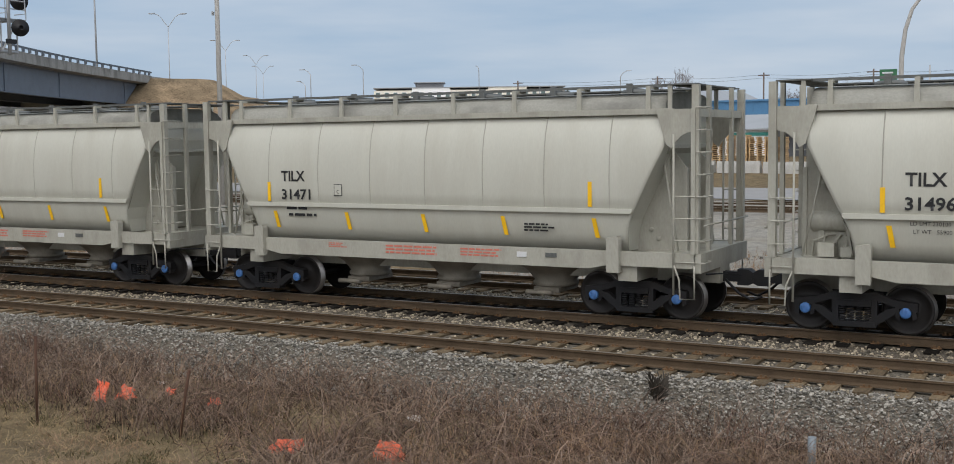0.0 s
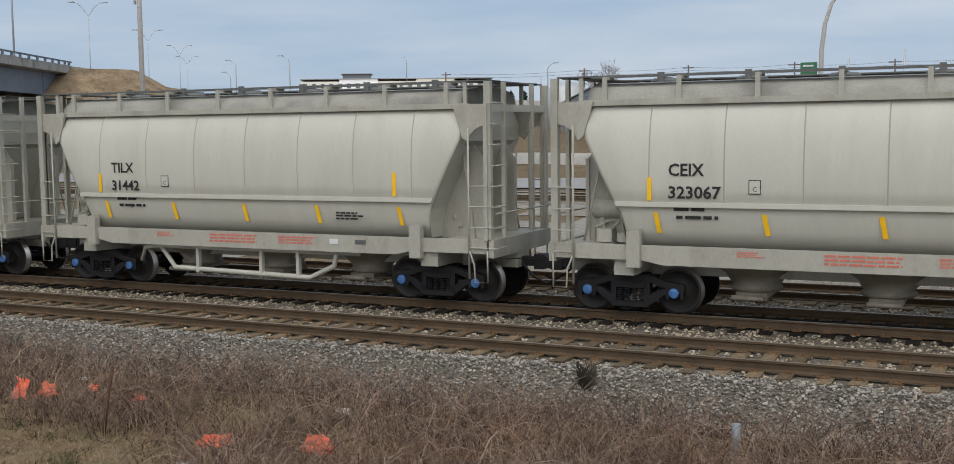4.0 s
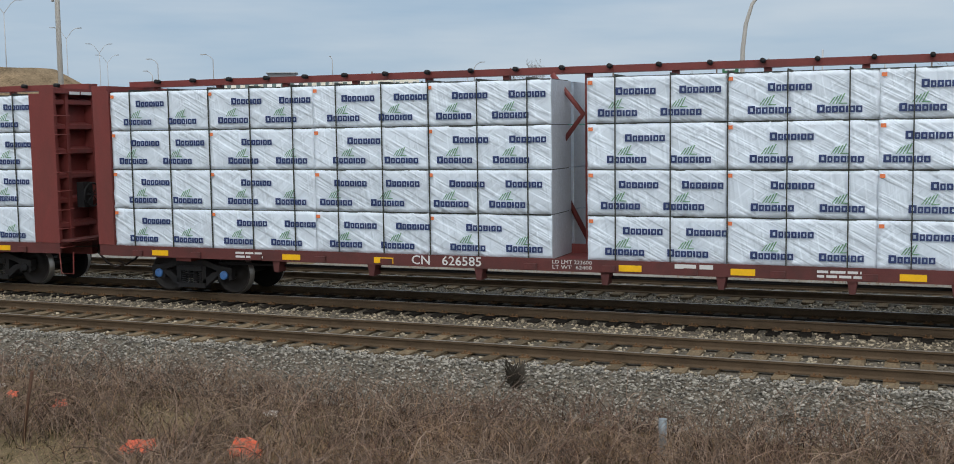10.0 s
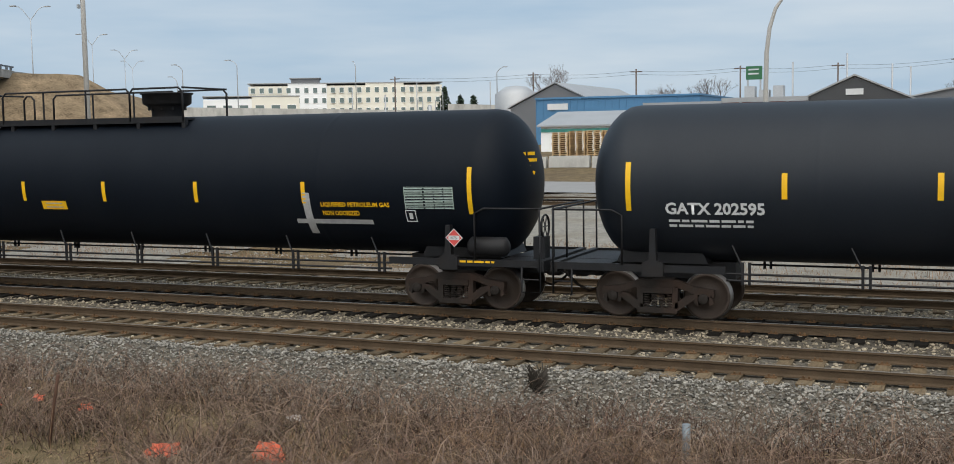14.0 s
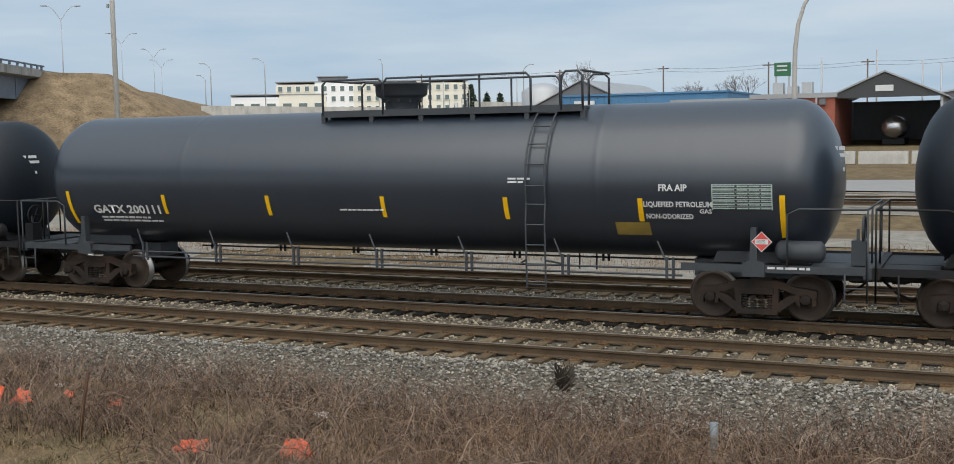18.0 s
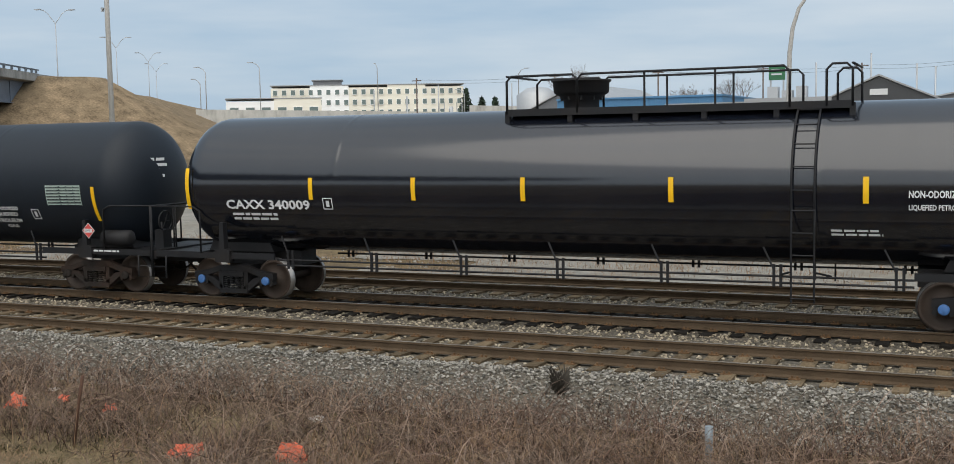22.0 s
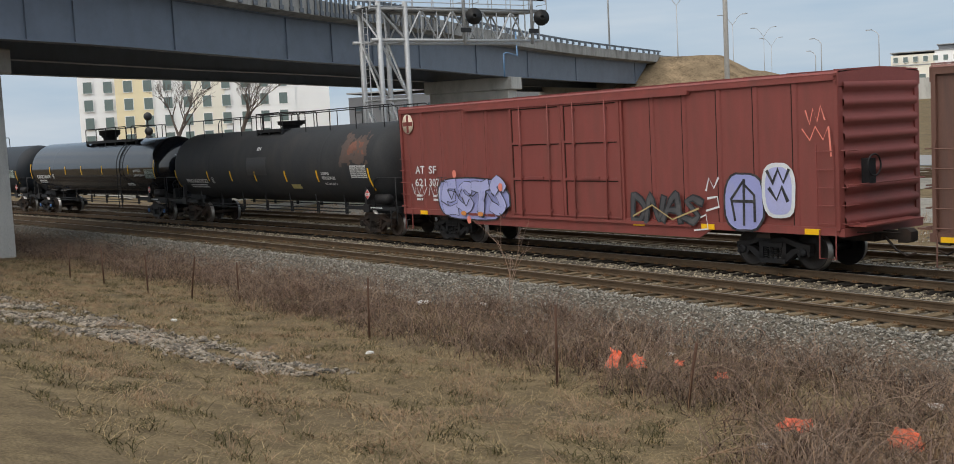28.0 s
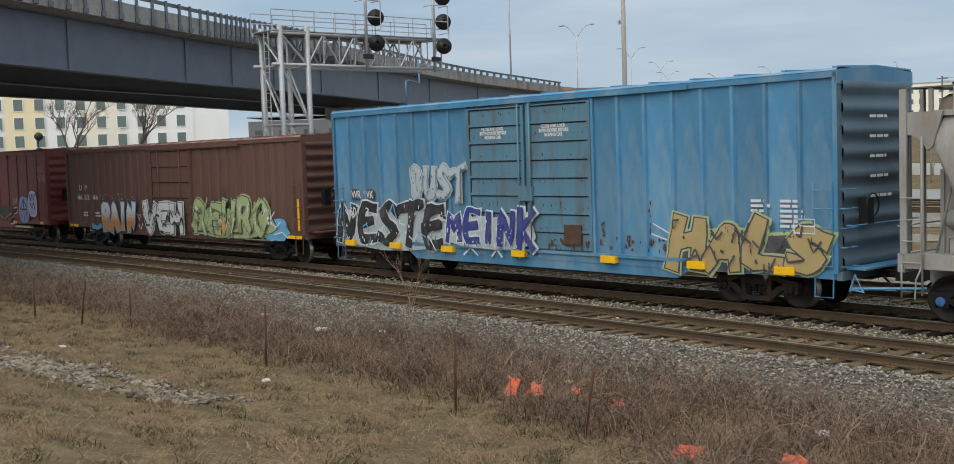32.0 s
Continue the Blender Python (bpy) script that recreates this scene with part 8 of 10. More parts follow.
def boxcar(c, half, length, zb, zt, paint, name_label, doors, rib, trucks, wheels, depth=0.035, width=0.45, end_paint=None, roof_paint=None):
    ob = car("boxcar", name_label, c, half, wheels, trucks, True, length / 2 + 0.35)
    h = length / 2
    d0, d1 = doors
    for s in (-1, 1):
        ribbed_side(ob, -h, d0, zb + 0.25, zt - 0.12, s * 1.47, s, rib, depth, paint, width)
        ribbed_side(ob, d1, h, zb + 0.25, zt - 0.12, s * 1.47, s, rib, depth, paint, width)
        for x in (-h, h, d0, d1):
            bm = B()
            bx(bm, x - 0.05, x + 0.05, s * 1.5 - 0.04, s * 1.5 + 0.04, zb + 0.2, zt - 0.05)
            part("corner_post" if abs(x) == h else "door_post", bm, paint, ob)
        bm = B()
        bx(bm, -h, h, s * 1.49 - 0.035, s * 1.49 + 0.035, zb + 0.08, zb + 0.26)
        prism(bm, [(-half + 1.5, zb + 0.08), (-half + 1.9, zb - 0.14), (half - 1.9, zb - 0.14), (half - 1.5, zb + 0.08)], s * 1.49 - 0.02, s * 1.49 + 0.02)
        part("side_sill", bm, paint, ob)
        bm = B()
        bx(bm, -h, h, s * 1.50 - 0.04, s * 1.50 + 0.04, zt - 0.16, zt - 0.02)
        part("top_chord", bm, paint, ob)
    # roof: panels with standing ribs
    bm = B()
    v = [[bm.verts.new((x, a, z)) for a, z in ((-1.55, zt - 0.02), (-1.5, zt + 0.03), (0, zt + 0.07), (1.5, zt + 0.03), (1.55, zt - 0.02))] for x in (-h - 0.06, h + 0.06)]
    for j in range(4):
        bm.faces.new((v[0][j], v[0][j + 1], v[1][j + 1], v[1][j]))
    n = int(length / 1.2)
    for i in range(n + 1):
        x = -h + i * length / n
        for s in (-1, 1):
            prism_v = [(x - 0.06, s * 1.5, zt + 0.035), (x + 0.06, s * 1.5, zt + 0.035), (x + 0.06, 0, zt + 0.09), (x - 0.06, 0, zt + 0.09)]
            q = [bm.verts.new(p) for p in prism_v]
            q2 = [bm.verts.new(Vector(p) + Vector((0, 0, 0.035))) for p in prism_v]
            bm.faces.new(q2)
            for j in range(4):
                bm.faces.new((q[j], q[(j + 1) % 4], q2[(j + 1) % 4], q2[j]))
    part("roof", bm, roof_paint or paint, ob)
    bm = B()
    bx(bm, -h, h, -1.45, 1.45, zb + 0.16, zb + 0.22)
    bx(bm, -h - 0.1, h + 0.1, -0.35, 0.35, 0.7, zb + 0.16)
    for s in (-1, 1):
        bx(bm, s * half - 0.2, s * half + 0.2, -1.4, 1.4, 0.78, zb + 0.16)
    for x in (-3, -1, 1, 3):
        bx(bm, x - 0.06, x + 0.06, -1.4, 1.4, zb - 0.02, zb + 0.16)
    part("underframe", bm, M_IRON_BROWN, ob)
    for s in (-1, 1):
        bm = B()
        bx(bm, d0 - 0.02, d1 + 0.02, s * 1.455 - 0.012, s * 1.455 + 0.012, zb + 0.2, zt - 0.1)
        part("door_backing", bm, paint, ob)
    # ends: deep horizontal corrugations
    for s in (-1, 1):
        bm = B()
        z = zb + 0.2
        prof = [(s * h, z)]
        nr = 9
        dz = (zt - 0.1 - z) / nr
        for i in range(nr):
            for f, o in ((0.18, 0.02), (0.34, 0.11), (0.66, 0.11), (0.82, 0.02)):
                prof.append((s * (h + o), z + dz * (i + f)))
        prof.append((s * h, zt - 0.05))
        a, b = [bm.verts.new((x, -1.38, zz)) for x, zz in prof], [bm.verts.new((x, 1.38, zz)) for x, zz in prof]
        for j in range(len(prof) - 1):
            bm.faces.new((a[j], b[j], b[j + 1], a[j + 1])).smooth = True
        for t in (-1, 1):
            x0, x1 = (h, h + 0.06) if s > 0 else (-h - 0.06, -h)
            post = B()
            bx(post, x0, x1, t * 1.44 - 0.08, t * 1.44 + 0.08, zb + 0.25, zt - 0.31)
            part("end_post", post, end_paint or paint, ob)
        x0, x1 = (h, h + 0.14) if s > 0 else (-h - 0.14, -h)
        sill = B()
        bx(sill, x0, x1, -1.5, 1.5, zb + 0.06, zb + 0.24)
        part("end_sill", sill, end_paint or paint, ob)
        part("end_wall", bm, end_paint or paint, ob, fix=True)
        bm = B()
        g0 = [(-1.54, zt - 0.3), (1.54, zt - 0.3), (1.54, zt), (0, zt + 0.11), (-1.54, zt)]
        ga, gb = [[bm.verts.new((s * (h + o), yy, zz)) for yy, zz in g0] for o in (0.0, 0.075)]
        bm.faces.new(ga), bm.faces.new(gb)
        for j in range(5):
            bm.faces.new((ga[j], ga[(j + 1) % 5], gb[(j + 1) % 5], gb[j]))
        part("end_header", bm, paint, ob)
        bm = B()
        e = s * h
        for i in range(5):
            z = zb + 0.35 + 0.4 * i
            tube(bm, [(e - s * 0.05, -1.54, z), (e - s * 0.05, -1.6, z), (e - s * 0.5, -1.6, z), (e - s * 0.5, -1.54, z)], 0.013, 5)
            tube(bm, [(e + s * 0.1, -1.5, z), (e + s * 0.22, -1.5, z), (e + s * 0.22, -1.05, z), (e + s * 0.1, -1.05, z)], 0.013, 5)
        for xx in (0.05, 0.5):
            tube(bm, [(e - s * xx, -1.58, zb + 0.3), (e - s * xx, -1.58, zb + 2.1)], 0.018, 5)
        tube(bm, [(e - s * 0.05, -1.54, zb + 0.2), (e - s * 0.05, -1.56, 0.42), (e - s * 0.48, -1.56, 0.42), (e - s * 0.48, -1.54, zb + 0.2)], 0.018, 5)
        bx(bm, min(e + s * 0.1, e + s * 0.55), max(e + s * 0.1, e + s * 0.55), -1.3, 0.9, zb + 0.28, zb + 0.32)
        tube(bm, [(e + s * 0.15, -1.35, zb + 1.2), (e + s * 0.3, -1.35, zb + 1.2), (e + s * 0.3, 1.35, zb + 1.2), (e + s * 0.15, 1.35, zb + 1.2)], 0.016, 5)
        part("end_ladder", bm, paint, ob)
    bm = B()
    lathe(bm, [(0, 0.24), (0.03, 0.26), (0.05, 0.24), (0.03, 0.22), (0, 0.24)], Matrix.Translation((h + 0.34, -0.7, zb + 1.6)), 18)
    bx(bm, h + 0.12, h + 0.32, -0.82, -0.58, zb + 1.2, zb + 1.75)
    part("brake_wheel", bm, M_IRON, ob)
    return ob


def plug_door(parent, x0, x1, z0, z1, paint, rods=True, panels=6):
    """A flush sliding door leaf with horizontal panels, locking rods and hinges."""
    bm = B()
    bx(bm, x0, x1, -1.53, -1.49, z0, z1)
    d = part("door", bm, paint, parent)
    for i in range(panels + 1):
        z = z0 + (z1 - z0) * i / panels
        bm = B()
        bx(bm, x0 + 0.08, x1 - 0.08, -1.565, -1.529, max(z0, z - 0.035), min(z1, z + 0.035))
        part("door_rib", bm, paint, d)
        # dark strip below the rib: gap and shade in one colour
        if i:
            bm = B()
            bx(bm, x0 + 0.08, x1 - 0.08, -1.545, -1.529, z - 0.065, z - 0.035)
            part("door_gap_shade", bm, M_GAP_SHADE, d)
    for x in (x0 + 0.03, x1 - 0.03):
        bm = B()
        bx(bm, x - 0.05, x + 0.05, -1.568, -1.529, z0, z1)
        part("door_stile", bm, paint, d)
        # dark strip inside the stile: gap and shade in one colour
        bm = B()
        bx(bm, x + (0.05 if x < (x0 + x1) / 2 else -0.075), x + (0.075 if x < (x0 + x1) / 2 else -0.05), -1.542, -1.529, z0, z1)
        part("door_gap_shade", bm, M_GAP_SHADE, d)
    if rods:
        bm = B()
        for f in (0.22, 0.78):
            x = x0 + (x1 - x0) * f
            tube(bm, [(x, -1.59, z0 - 0.05), (x, -1.59, z1 + 0.05)], 0.022, 6)
            for g in (0.05, 0.35, 0.65, 0.95):
                z = z0 + (z1 - z0) * g
                bx(bm, x - 0.06, x + 0.06, -1.605, -1.56, z - 0.03, z + 0.03)
        bx(bm, x0 + (x1 - x0) * 0.35, x0 + (x1 - x0) * 0.65, -1.6, -1.56, z0 + 1.05, z0 + 1.12)
        part("locking_bar", bm, paint, d)
    return d


def door_track(parent, x0, x1, zt, zb, paint):
    bm = B()
    bx(bm, x0, x1, -1.60, -1.48, zt - 0.06, zt + 0.04)
    bx(bm, x0, x1, -1.58, -1.48, zb - 0.06, zb + 0.02)
    part("door_track", bm, paint, parent)


def patches(parent, xs, z, w=0.42, h=0.13, y=-1.535):
    for x in xs:
        bm = B()
        bx(bm, x - w / 2, x + w / 2, y - 0.008, -1.53, z - h / 2, z + h / 2)
        part("reflective_patch", bm, M_YELLOW, parent)


# first boxcar: red, double plug doors
b1 = boxcar(212.6, 6.6, 17.55, 0.85, 4.5, M_SF, "oxide-red steel boxcar with double doors and painted graffiti", (-2.75, 2.05), 1.1, TRUCK_DARK, (WS_DARK, WS_DARK), 0.04, 0.16)
plug_door(b1, -2.7, -0.38, 1.1, 4.25, M_SF, True, 3)
plug_door(b1, -0.32, 2.0, 1.1, 4.25, M_SF, True, 3)
door_track(b1, -5.0, 4.5, 4.32, 1.04, M_SF)
fit_text(b1, "AT", -8.0, -7.45, 2.3, 2.56, -1.53, M_WHITE, 0.015)
fit_text(b1, "SF", -7.2, -6.75, 2.3, 2.56, -1.53, M_WHITE, 0.015)
fit_text(b1, "621", -8.05, -7.4, 1.88, 2.14, -1.53, M_WHITE, 0.015)
fit_text(b1, "307", -7.2, -6.6, 1.88, 2.14, -1.53, M_WHITE, 0.015)
bars(b1, -8.0, 1.6, -1.53, 0.45, 2, 0.07, M_WHITE, 61)
bars(b1, -7.0, 1.6, -1.53, 0.4, 2, 0.07, M_WHITE, 62)
bm = B()
ring = [(0.0, 0), (0.0, 0.33), (0.008, 0.33), (0.008, 0)]
lathe(bm, ring, Matrix.Rotation(radians(-90), 4, "Z"), 28)
lg = part("round_emblem", bm, mat("cream_emblem_paint", (0.62, 0.53, 0.42), 0.6), b1, "round pale emblem with a cross")
lg.location = (-8.35, -1.515, 3.98)
bm = B()
bx(bm, -0.06, 0.06, -0.014, -0.008, -0.3, 0.3)
bx(bm, -0.3, 0.3, -0.014, -0.008, -0.07, 0.07)
part("emblem_cross", bm, M_SF, lg)
patches(b1, (-7.6, -4.1, 2.6, 5.0, 8.1), 1.0)

# second boxcar: brown, ribbed sides, one door
b2 = boxcar(233.3, 7.4, 19.1, 0.86, 4.45, M_UP, "weathered brown ribbed boxcar with a single door and bright graffiti", (-1.35, 1.95), 0.62, TRUCK_DARK, (WS_DARK, WS_DARK), 0.05, 0.5, None, M_UP_ROOF)
plug_door(b2, -1.3, 1.9, 1.1, 4.2, M_UP, True, 5)
door_track(b2, -1.4, 5.6, 4.28, 1.04, M_UP)
fit_text(b2, "U  P", -8.28, -7.45, 2.58, 2.83, -1.535, M_WHITE, 0.012)
fit_text(b2, "46 52  46", -8.51, -6.37, 2.16, 2.4, -1.535, M_WHITE, 0.012)
bars(b2, -7.9, 1.62, -1.535, 0.5, 2, 0.07, M_WHITE, 63)
bars(b2, -6.7, 1.62, -1.535, 0.5, 2, 0.07, M_WHITE, 64)
patches(b2, (-9.0, 9.0), 0.98, 0.85, 0.11)
stripes(b2, [(-0.02 + 2.35, 1.3, 1.9, -1.54), (7.0, 1.2, 1.75, -1.54), (9.3, 1.2, 2.3, -1.55)], 0.12)

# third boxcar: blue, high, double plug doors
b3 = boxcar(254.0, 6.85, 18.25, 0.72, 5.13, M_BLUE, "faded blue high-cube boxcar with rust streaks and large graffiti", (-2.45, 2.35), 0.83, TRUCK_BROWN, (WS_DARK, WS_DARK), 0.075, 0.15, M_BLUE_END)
plug_door(b3, -2.4, -0.12, 1.1, 4.9, M_BLUE_DOOR, False, 8)
plug_door(b3, 0.02, 2.3, 1.1, 4.9, M_BLUE_DOOR, False, 8)
bm = B()
for x in (-0.28, 0.16):
    tube(bm, [(x, -1.6, 1.0), (x, -1.6, 4.95)], 0.03, 6)
bx(bm, -0.3, 0.22, -1.63, -1.56, 2.35, 2.75)
part("locking_bar", bm, M_BLUE_DOOR, b3, "rust-streaked locking bars")
door_track(b3, -5.2, 5.4, 5.02, 1.04, M_BLUE)
fit_text(b3, "WR  WK", -8.25, -7.05, 2.36, 2.6, -1.515, M_WHITE, 0.02)
for x in (-1.8, 0.55):
    for i, tx in enumerate(("CLOSE AND LOCK", "BOTH DOORS BEFORE", "MOVING CAR")):
        lettering(b3, tx, x + (0.0, -0.08, 0.12)[i], 4.27 - i * 0.115, -1.537, 0.125, M_WHITE, 0.85, thick=0.006)
bars(b3, 7.05, 2.45, -1.53, 0.5, 6, 0.06, M_WHITE, 71)
bars(b3, 7.8, 2.45, -1.53, 0.6, 6, 0.06, M_WHITE, 72)
patches(b3, (-8.25, -5.85, -3.35, -0.35), 0.93, 0.5, 0.17, -1.66)
patches(b3, (2.9, 5.6, 7.95), 0.93, 0.5, 0.17, -1.65)
nb = bars(b3, 0, 0, 0, 0.9, 5, 0.06, M_WHITE, 73, gap=7.0)
nb.matrix_basis = pose(9.27, -0.4, 4.2, 0, 0, 90)


# ---- graffiti on the boxcars ----
def spray(name, color, rough=0.55):
    return mat(name, color, rough, var=0.12, scale=1.5, dirt=(0.3, 0.28, 0.26), dirt_amt=0.2, dirt_scale=3)


S_LAV, S_LAV2 = spray("lavender_spray", (0.29, 0.31, 0.58)), spray("pale_lavender_spray", (0.38, 0.40, 0.66))
S_BLACK, S_WHITE = spray("black_spray", (0.02, 0.02, 0.024)), spray("white_spray", (0.62, 0.65, 0.66))
S_CORAL, S_ORANGE, S_CYAN = spray("coral_spray", (0.75, 0.22, 0.16)), spray("orange_spray", (0.62, 0.24, 0.05)), spray("sky_blue_spray", (0.12, 0.36, 0.58))
S_GREEN, S_OLIVE = spray("pale_green_spray", (0.36, 0.43, 0.22)), spray("olive_spray", (0.20, 0.24, 0.12))
S_GREYWHITE, S_DUSTLINE = spray("faded_white_spray", (0.40, 0.47, 0.50)), spray("chalky_grey_spray", (0.22, 0.27, 0.30))
S_NAVY, S_GOLD, S_GREY = spray("blue_spray", (0.03, 0.045, 0.22)), spray("gold_spray", (0.40, 0.30, 0.13)), spray("dark_grey_spray", (0.06, 0.06, 0.065))


def spray_fade(name, low, high, z0, z1):
    """Spray paint that fades from one colour to another up the side of the car."""
    m = spray(name, low)
    n, l = m.node_tree.nodes, m.node_tree.links
    sep, rg, mx = n.new("ShaderNodeSeparateXYZ"), n.new("ShaderNodeMapRange"), n.new("ShaderNodeMixRGB")
    l.new(n.new("ShaderNodeTexCoord").outputs["Object"], sep.inputs[0])
    rg.inputs["From Min"].default_value, rg.inputs["From Max"].default_value = z0, z1
    l.new(sep.outputs["Z"], rg.inputs["Value"])
    l.new(rg.outputs["Result"], mx.inputs["Fac"])
    mx.inputs["Color1"].default_value, mx.inputs["Color2"].default_value = (*low, 1), (*high, 1)
    l.new(mx.outputs["Color"], n["Principled BSDF"].inputs["Base Color"])
    return m


S_FADE = spray_fade("orange_to_white_spray", (0.50, 0.21, 0.03), (0.66, 0.68, 0.68), 1.25, 1.75)


def blob(parent, x0, x1, z0, z1, y, material, seed, jag=0.12, n=26, name="paint_field"):
    """A flat sprayed field with an uneven outline."""
    bm = B()
    vs = []
    for k in range(n):
        a = 2 * math.pi * k / n
        c, s = math.cos(a), math.sin(a)
        q = 1.0 / max(abs(c) ** 3 + abs(s) ** 3, 1e-3) ** (1 / 3)
        r = q * (1 + jag * noise.noise((math.cos(a) * 2.2 + seed * 3.7, math.sin(a) * 2.2, seed)))
        vs.append(bm.verts.new(((x0 + x1) / 2 + c * r * (x1 - x0) / 2, y, (z0 + z1) / 2 + s * r * (z1 - z0) / 2)))
    f = bm.faces.new(vs)
    bmesh.ops.triangulate(bm, faces=[f])
    return part(name, bm, material, parent, fix=False)


GLYPH = {
    "N": [[(0.05, 0), (0.14, 1), (0.75, 0.05), (0.9, 1)]],
    "E": [[(0.95, 0.92), (0.3, 0.95), (0.08, 0.5), (0.25, 0.06), (0.95, 0.08)], [(0.1, 0.5), (0.8, 0.55)]],
    "S": [[(0.95, 0.82), (0.5, 1), (0.1, 0.76), (0.5, 0.52), (0.9, 0.26), (0.5, 0.0), (0.0, 0.16)]],
    "T": [[(-0.05, 0.86), (0.5, 0.93), (1.05, 1)], [(0.55, 0.93), (0.42, 0)]],
    "D": [[(0.2, 0), (0.12, 1), (0.75, 0.88), (0.92, 0.5), (0.65, 0.08), (0.12, 0.03)]],
    "U": [[(0.05, 1), (0.12, 0.3), (0.42, 0), (0.78, 0.22), (0.88, 1)]],
    "M": [[(0, 0), (0.15, 1), (0.5, 0.4), (0.85, 1), (1, 0)]],
    "K": [[(0.1, 1), (0.14, 0)], [(0.95, 1), (0.2, 0.5), (1.0, 0)]],
    "H": [[(0.12, 1), (0.05, 0)], [(0.1, 0.48), (0.85, 0.58)], [(0.82, 1), (0.92, 0)]],
    "A": [[(0, 0), (0.3, 0.8), (0.5, 1), (0.7, 0.8), (0.95, 0)], [(0.2, 0.35), (0.78, 0.35)]],
    "L": [[(0.2, 1), (0.08, 0.12), (0.95, 0.04)]],
    "R": [[(0.12, 0), (0.1, 1), (0.75, 0.95), (0.85, 0.7), (0.6, 0.5), (0.2, 0.47)], [(0.45, 0.48), (0.95, 0)]],
    "B": [[(0.1, 0), (0.1, 1), (0.75, 0.85), (0.35, 0.53), (0.9, 0.28), (0.6, 0.02), (0.1, 0)]],
    "O": [[(0.5, 1), (0.1, 0.75), (0.1, 0.25), (0.5, 0), (0.9, 0.25), (0.9, 0.75), (0.5, 1)]],
    "V": [[(0, 1), (0.2, 0.4), (0.45, 0), (0.7, 0.5), (1.0, 1)]],
    "W": [[(0, 1), (0.25, 0), (0.5, 0.7), (0.75, 0), (1, 1)]],
    "I": [[(0.5, 1), (0.5, 0)]],
}


def rounded(pts, n=4):
    out = []
    for i in range(len(pts) - 1):
        p0, p1, p2, p3 = [Vector((*pts[max(0, min(len(pts) - 1, i + k))], 0)) for k in (-1, 0, 1, 2)]
        for k in range(n):
            t = k / n
            q = 0.5 * ((2 * p1) + (p2 - p0) * t + (2 * p0 - 5 * p1 + 4 * p2 - p3) * t * t + (3 * p1 - p0 - 3 * p2 + p3) * t ** 3)
            out.append(p1.lerp(p2, t) * 0.65 + q * 0.35)
    return out + [Vector((*pts[-1], 0))]


STROKES = [0]


def brush(parent, pts, y, r, material, name, seed=0):
    """One flat sprayed stroke along the points, swelling and thinning a little, with squared ends."""
    bm = B()
    STROKES[0] += 1
    y -= 0.0004 * (STROKES[0] % 8)
    pts = [Vector((p[0], p[1], 0)) for p in pts]
    d0, d1 = (pts[1] - pts[0]).normalized(), (pts[-1] - pts[-2]).normalized()
    if (pts[0] - pts[-1]).length > 0.15:
        pts[0], pts[-1] = pts[0] - d0 * r * 0.8, pts[-1] + d1 * r * 0.8
    last = None
    for i, p in enumerate(pts):
        d = (pts[min(i + 1, len(pts) - 1)] - pts[max(i - 1, 0)]).normalized()
        k = r * (1 + 0.5 * noise.noise((p.x * 2.6 + seed, p.y * 2.6, seed)))
        nx, nz = -d.y * k, d.x * k
        yy = y - 0.00018 * i
        cur = (bm.verts.new((p.x - nx, yy, p.y - nz)), bm.verts.new((p.x + nx, yy, p.y + nz)))
        if last:
            bm.faces.new((last[0], cur[0], cur[1], last[1]))
        last = cur
    return part(name, bm, material, parent, fix=False)


def piece(parent, body, x0, x1, z0, z1, y, fill, line, halo=None, seed=0, fat=0.12, shear=0.0, edge=0.045):
    """Fat overlapping sprayed letters: a halo behind all, then outline and fill, letter by letter."""
    w = (x1 - x0) / len(body)
    rng = random.Random(seed)
    for i, ch in enumerate(body):
        a, b = x0 + w * (i + 0.02), x0 + w * (i + 1.0)
        lo, hi = z0 + rng.uniform(0, 0.1) * (z1 - z0) + fat, z1 - rng.uniform(0, 0.14) * (z1 - z0) - fat
        for st in GLYPH[ch]:
            pts = [(a + fat + (b - a - 1.4 * fat) * px + shear * (pz - 0.5) + rng.uniform(-0.055, 0.055), lo + (hi - lo) * pz + rng.uniform(-0.055, 0.055)) for px, pz in st]
            pts = rounded(pts)
            if halo:
                brush(parent, pts, y - 0.0005 * i, fat + edge + 0.05, halo, "paint_halo", seed + i)
            brush(parent, pts, y - 0.008 - 0.012 * i, fat + edge, line, "letter_outline", seed + i)
            brush(parent, pts, y - 0.0145 - 0.012 * i, fat, fill, "painted_letter", seed + i)


def strokes(parent, pts_list, y, r, material, name="paint_line"):
    for k, pts in enumerate(pts_list):
        brush(parent, pts, y, r, material, name, k)


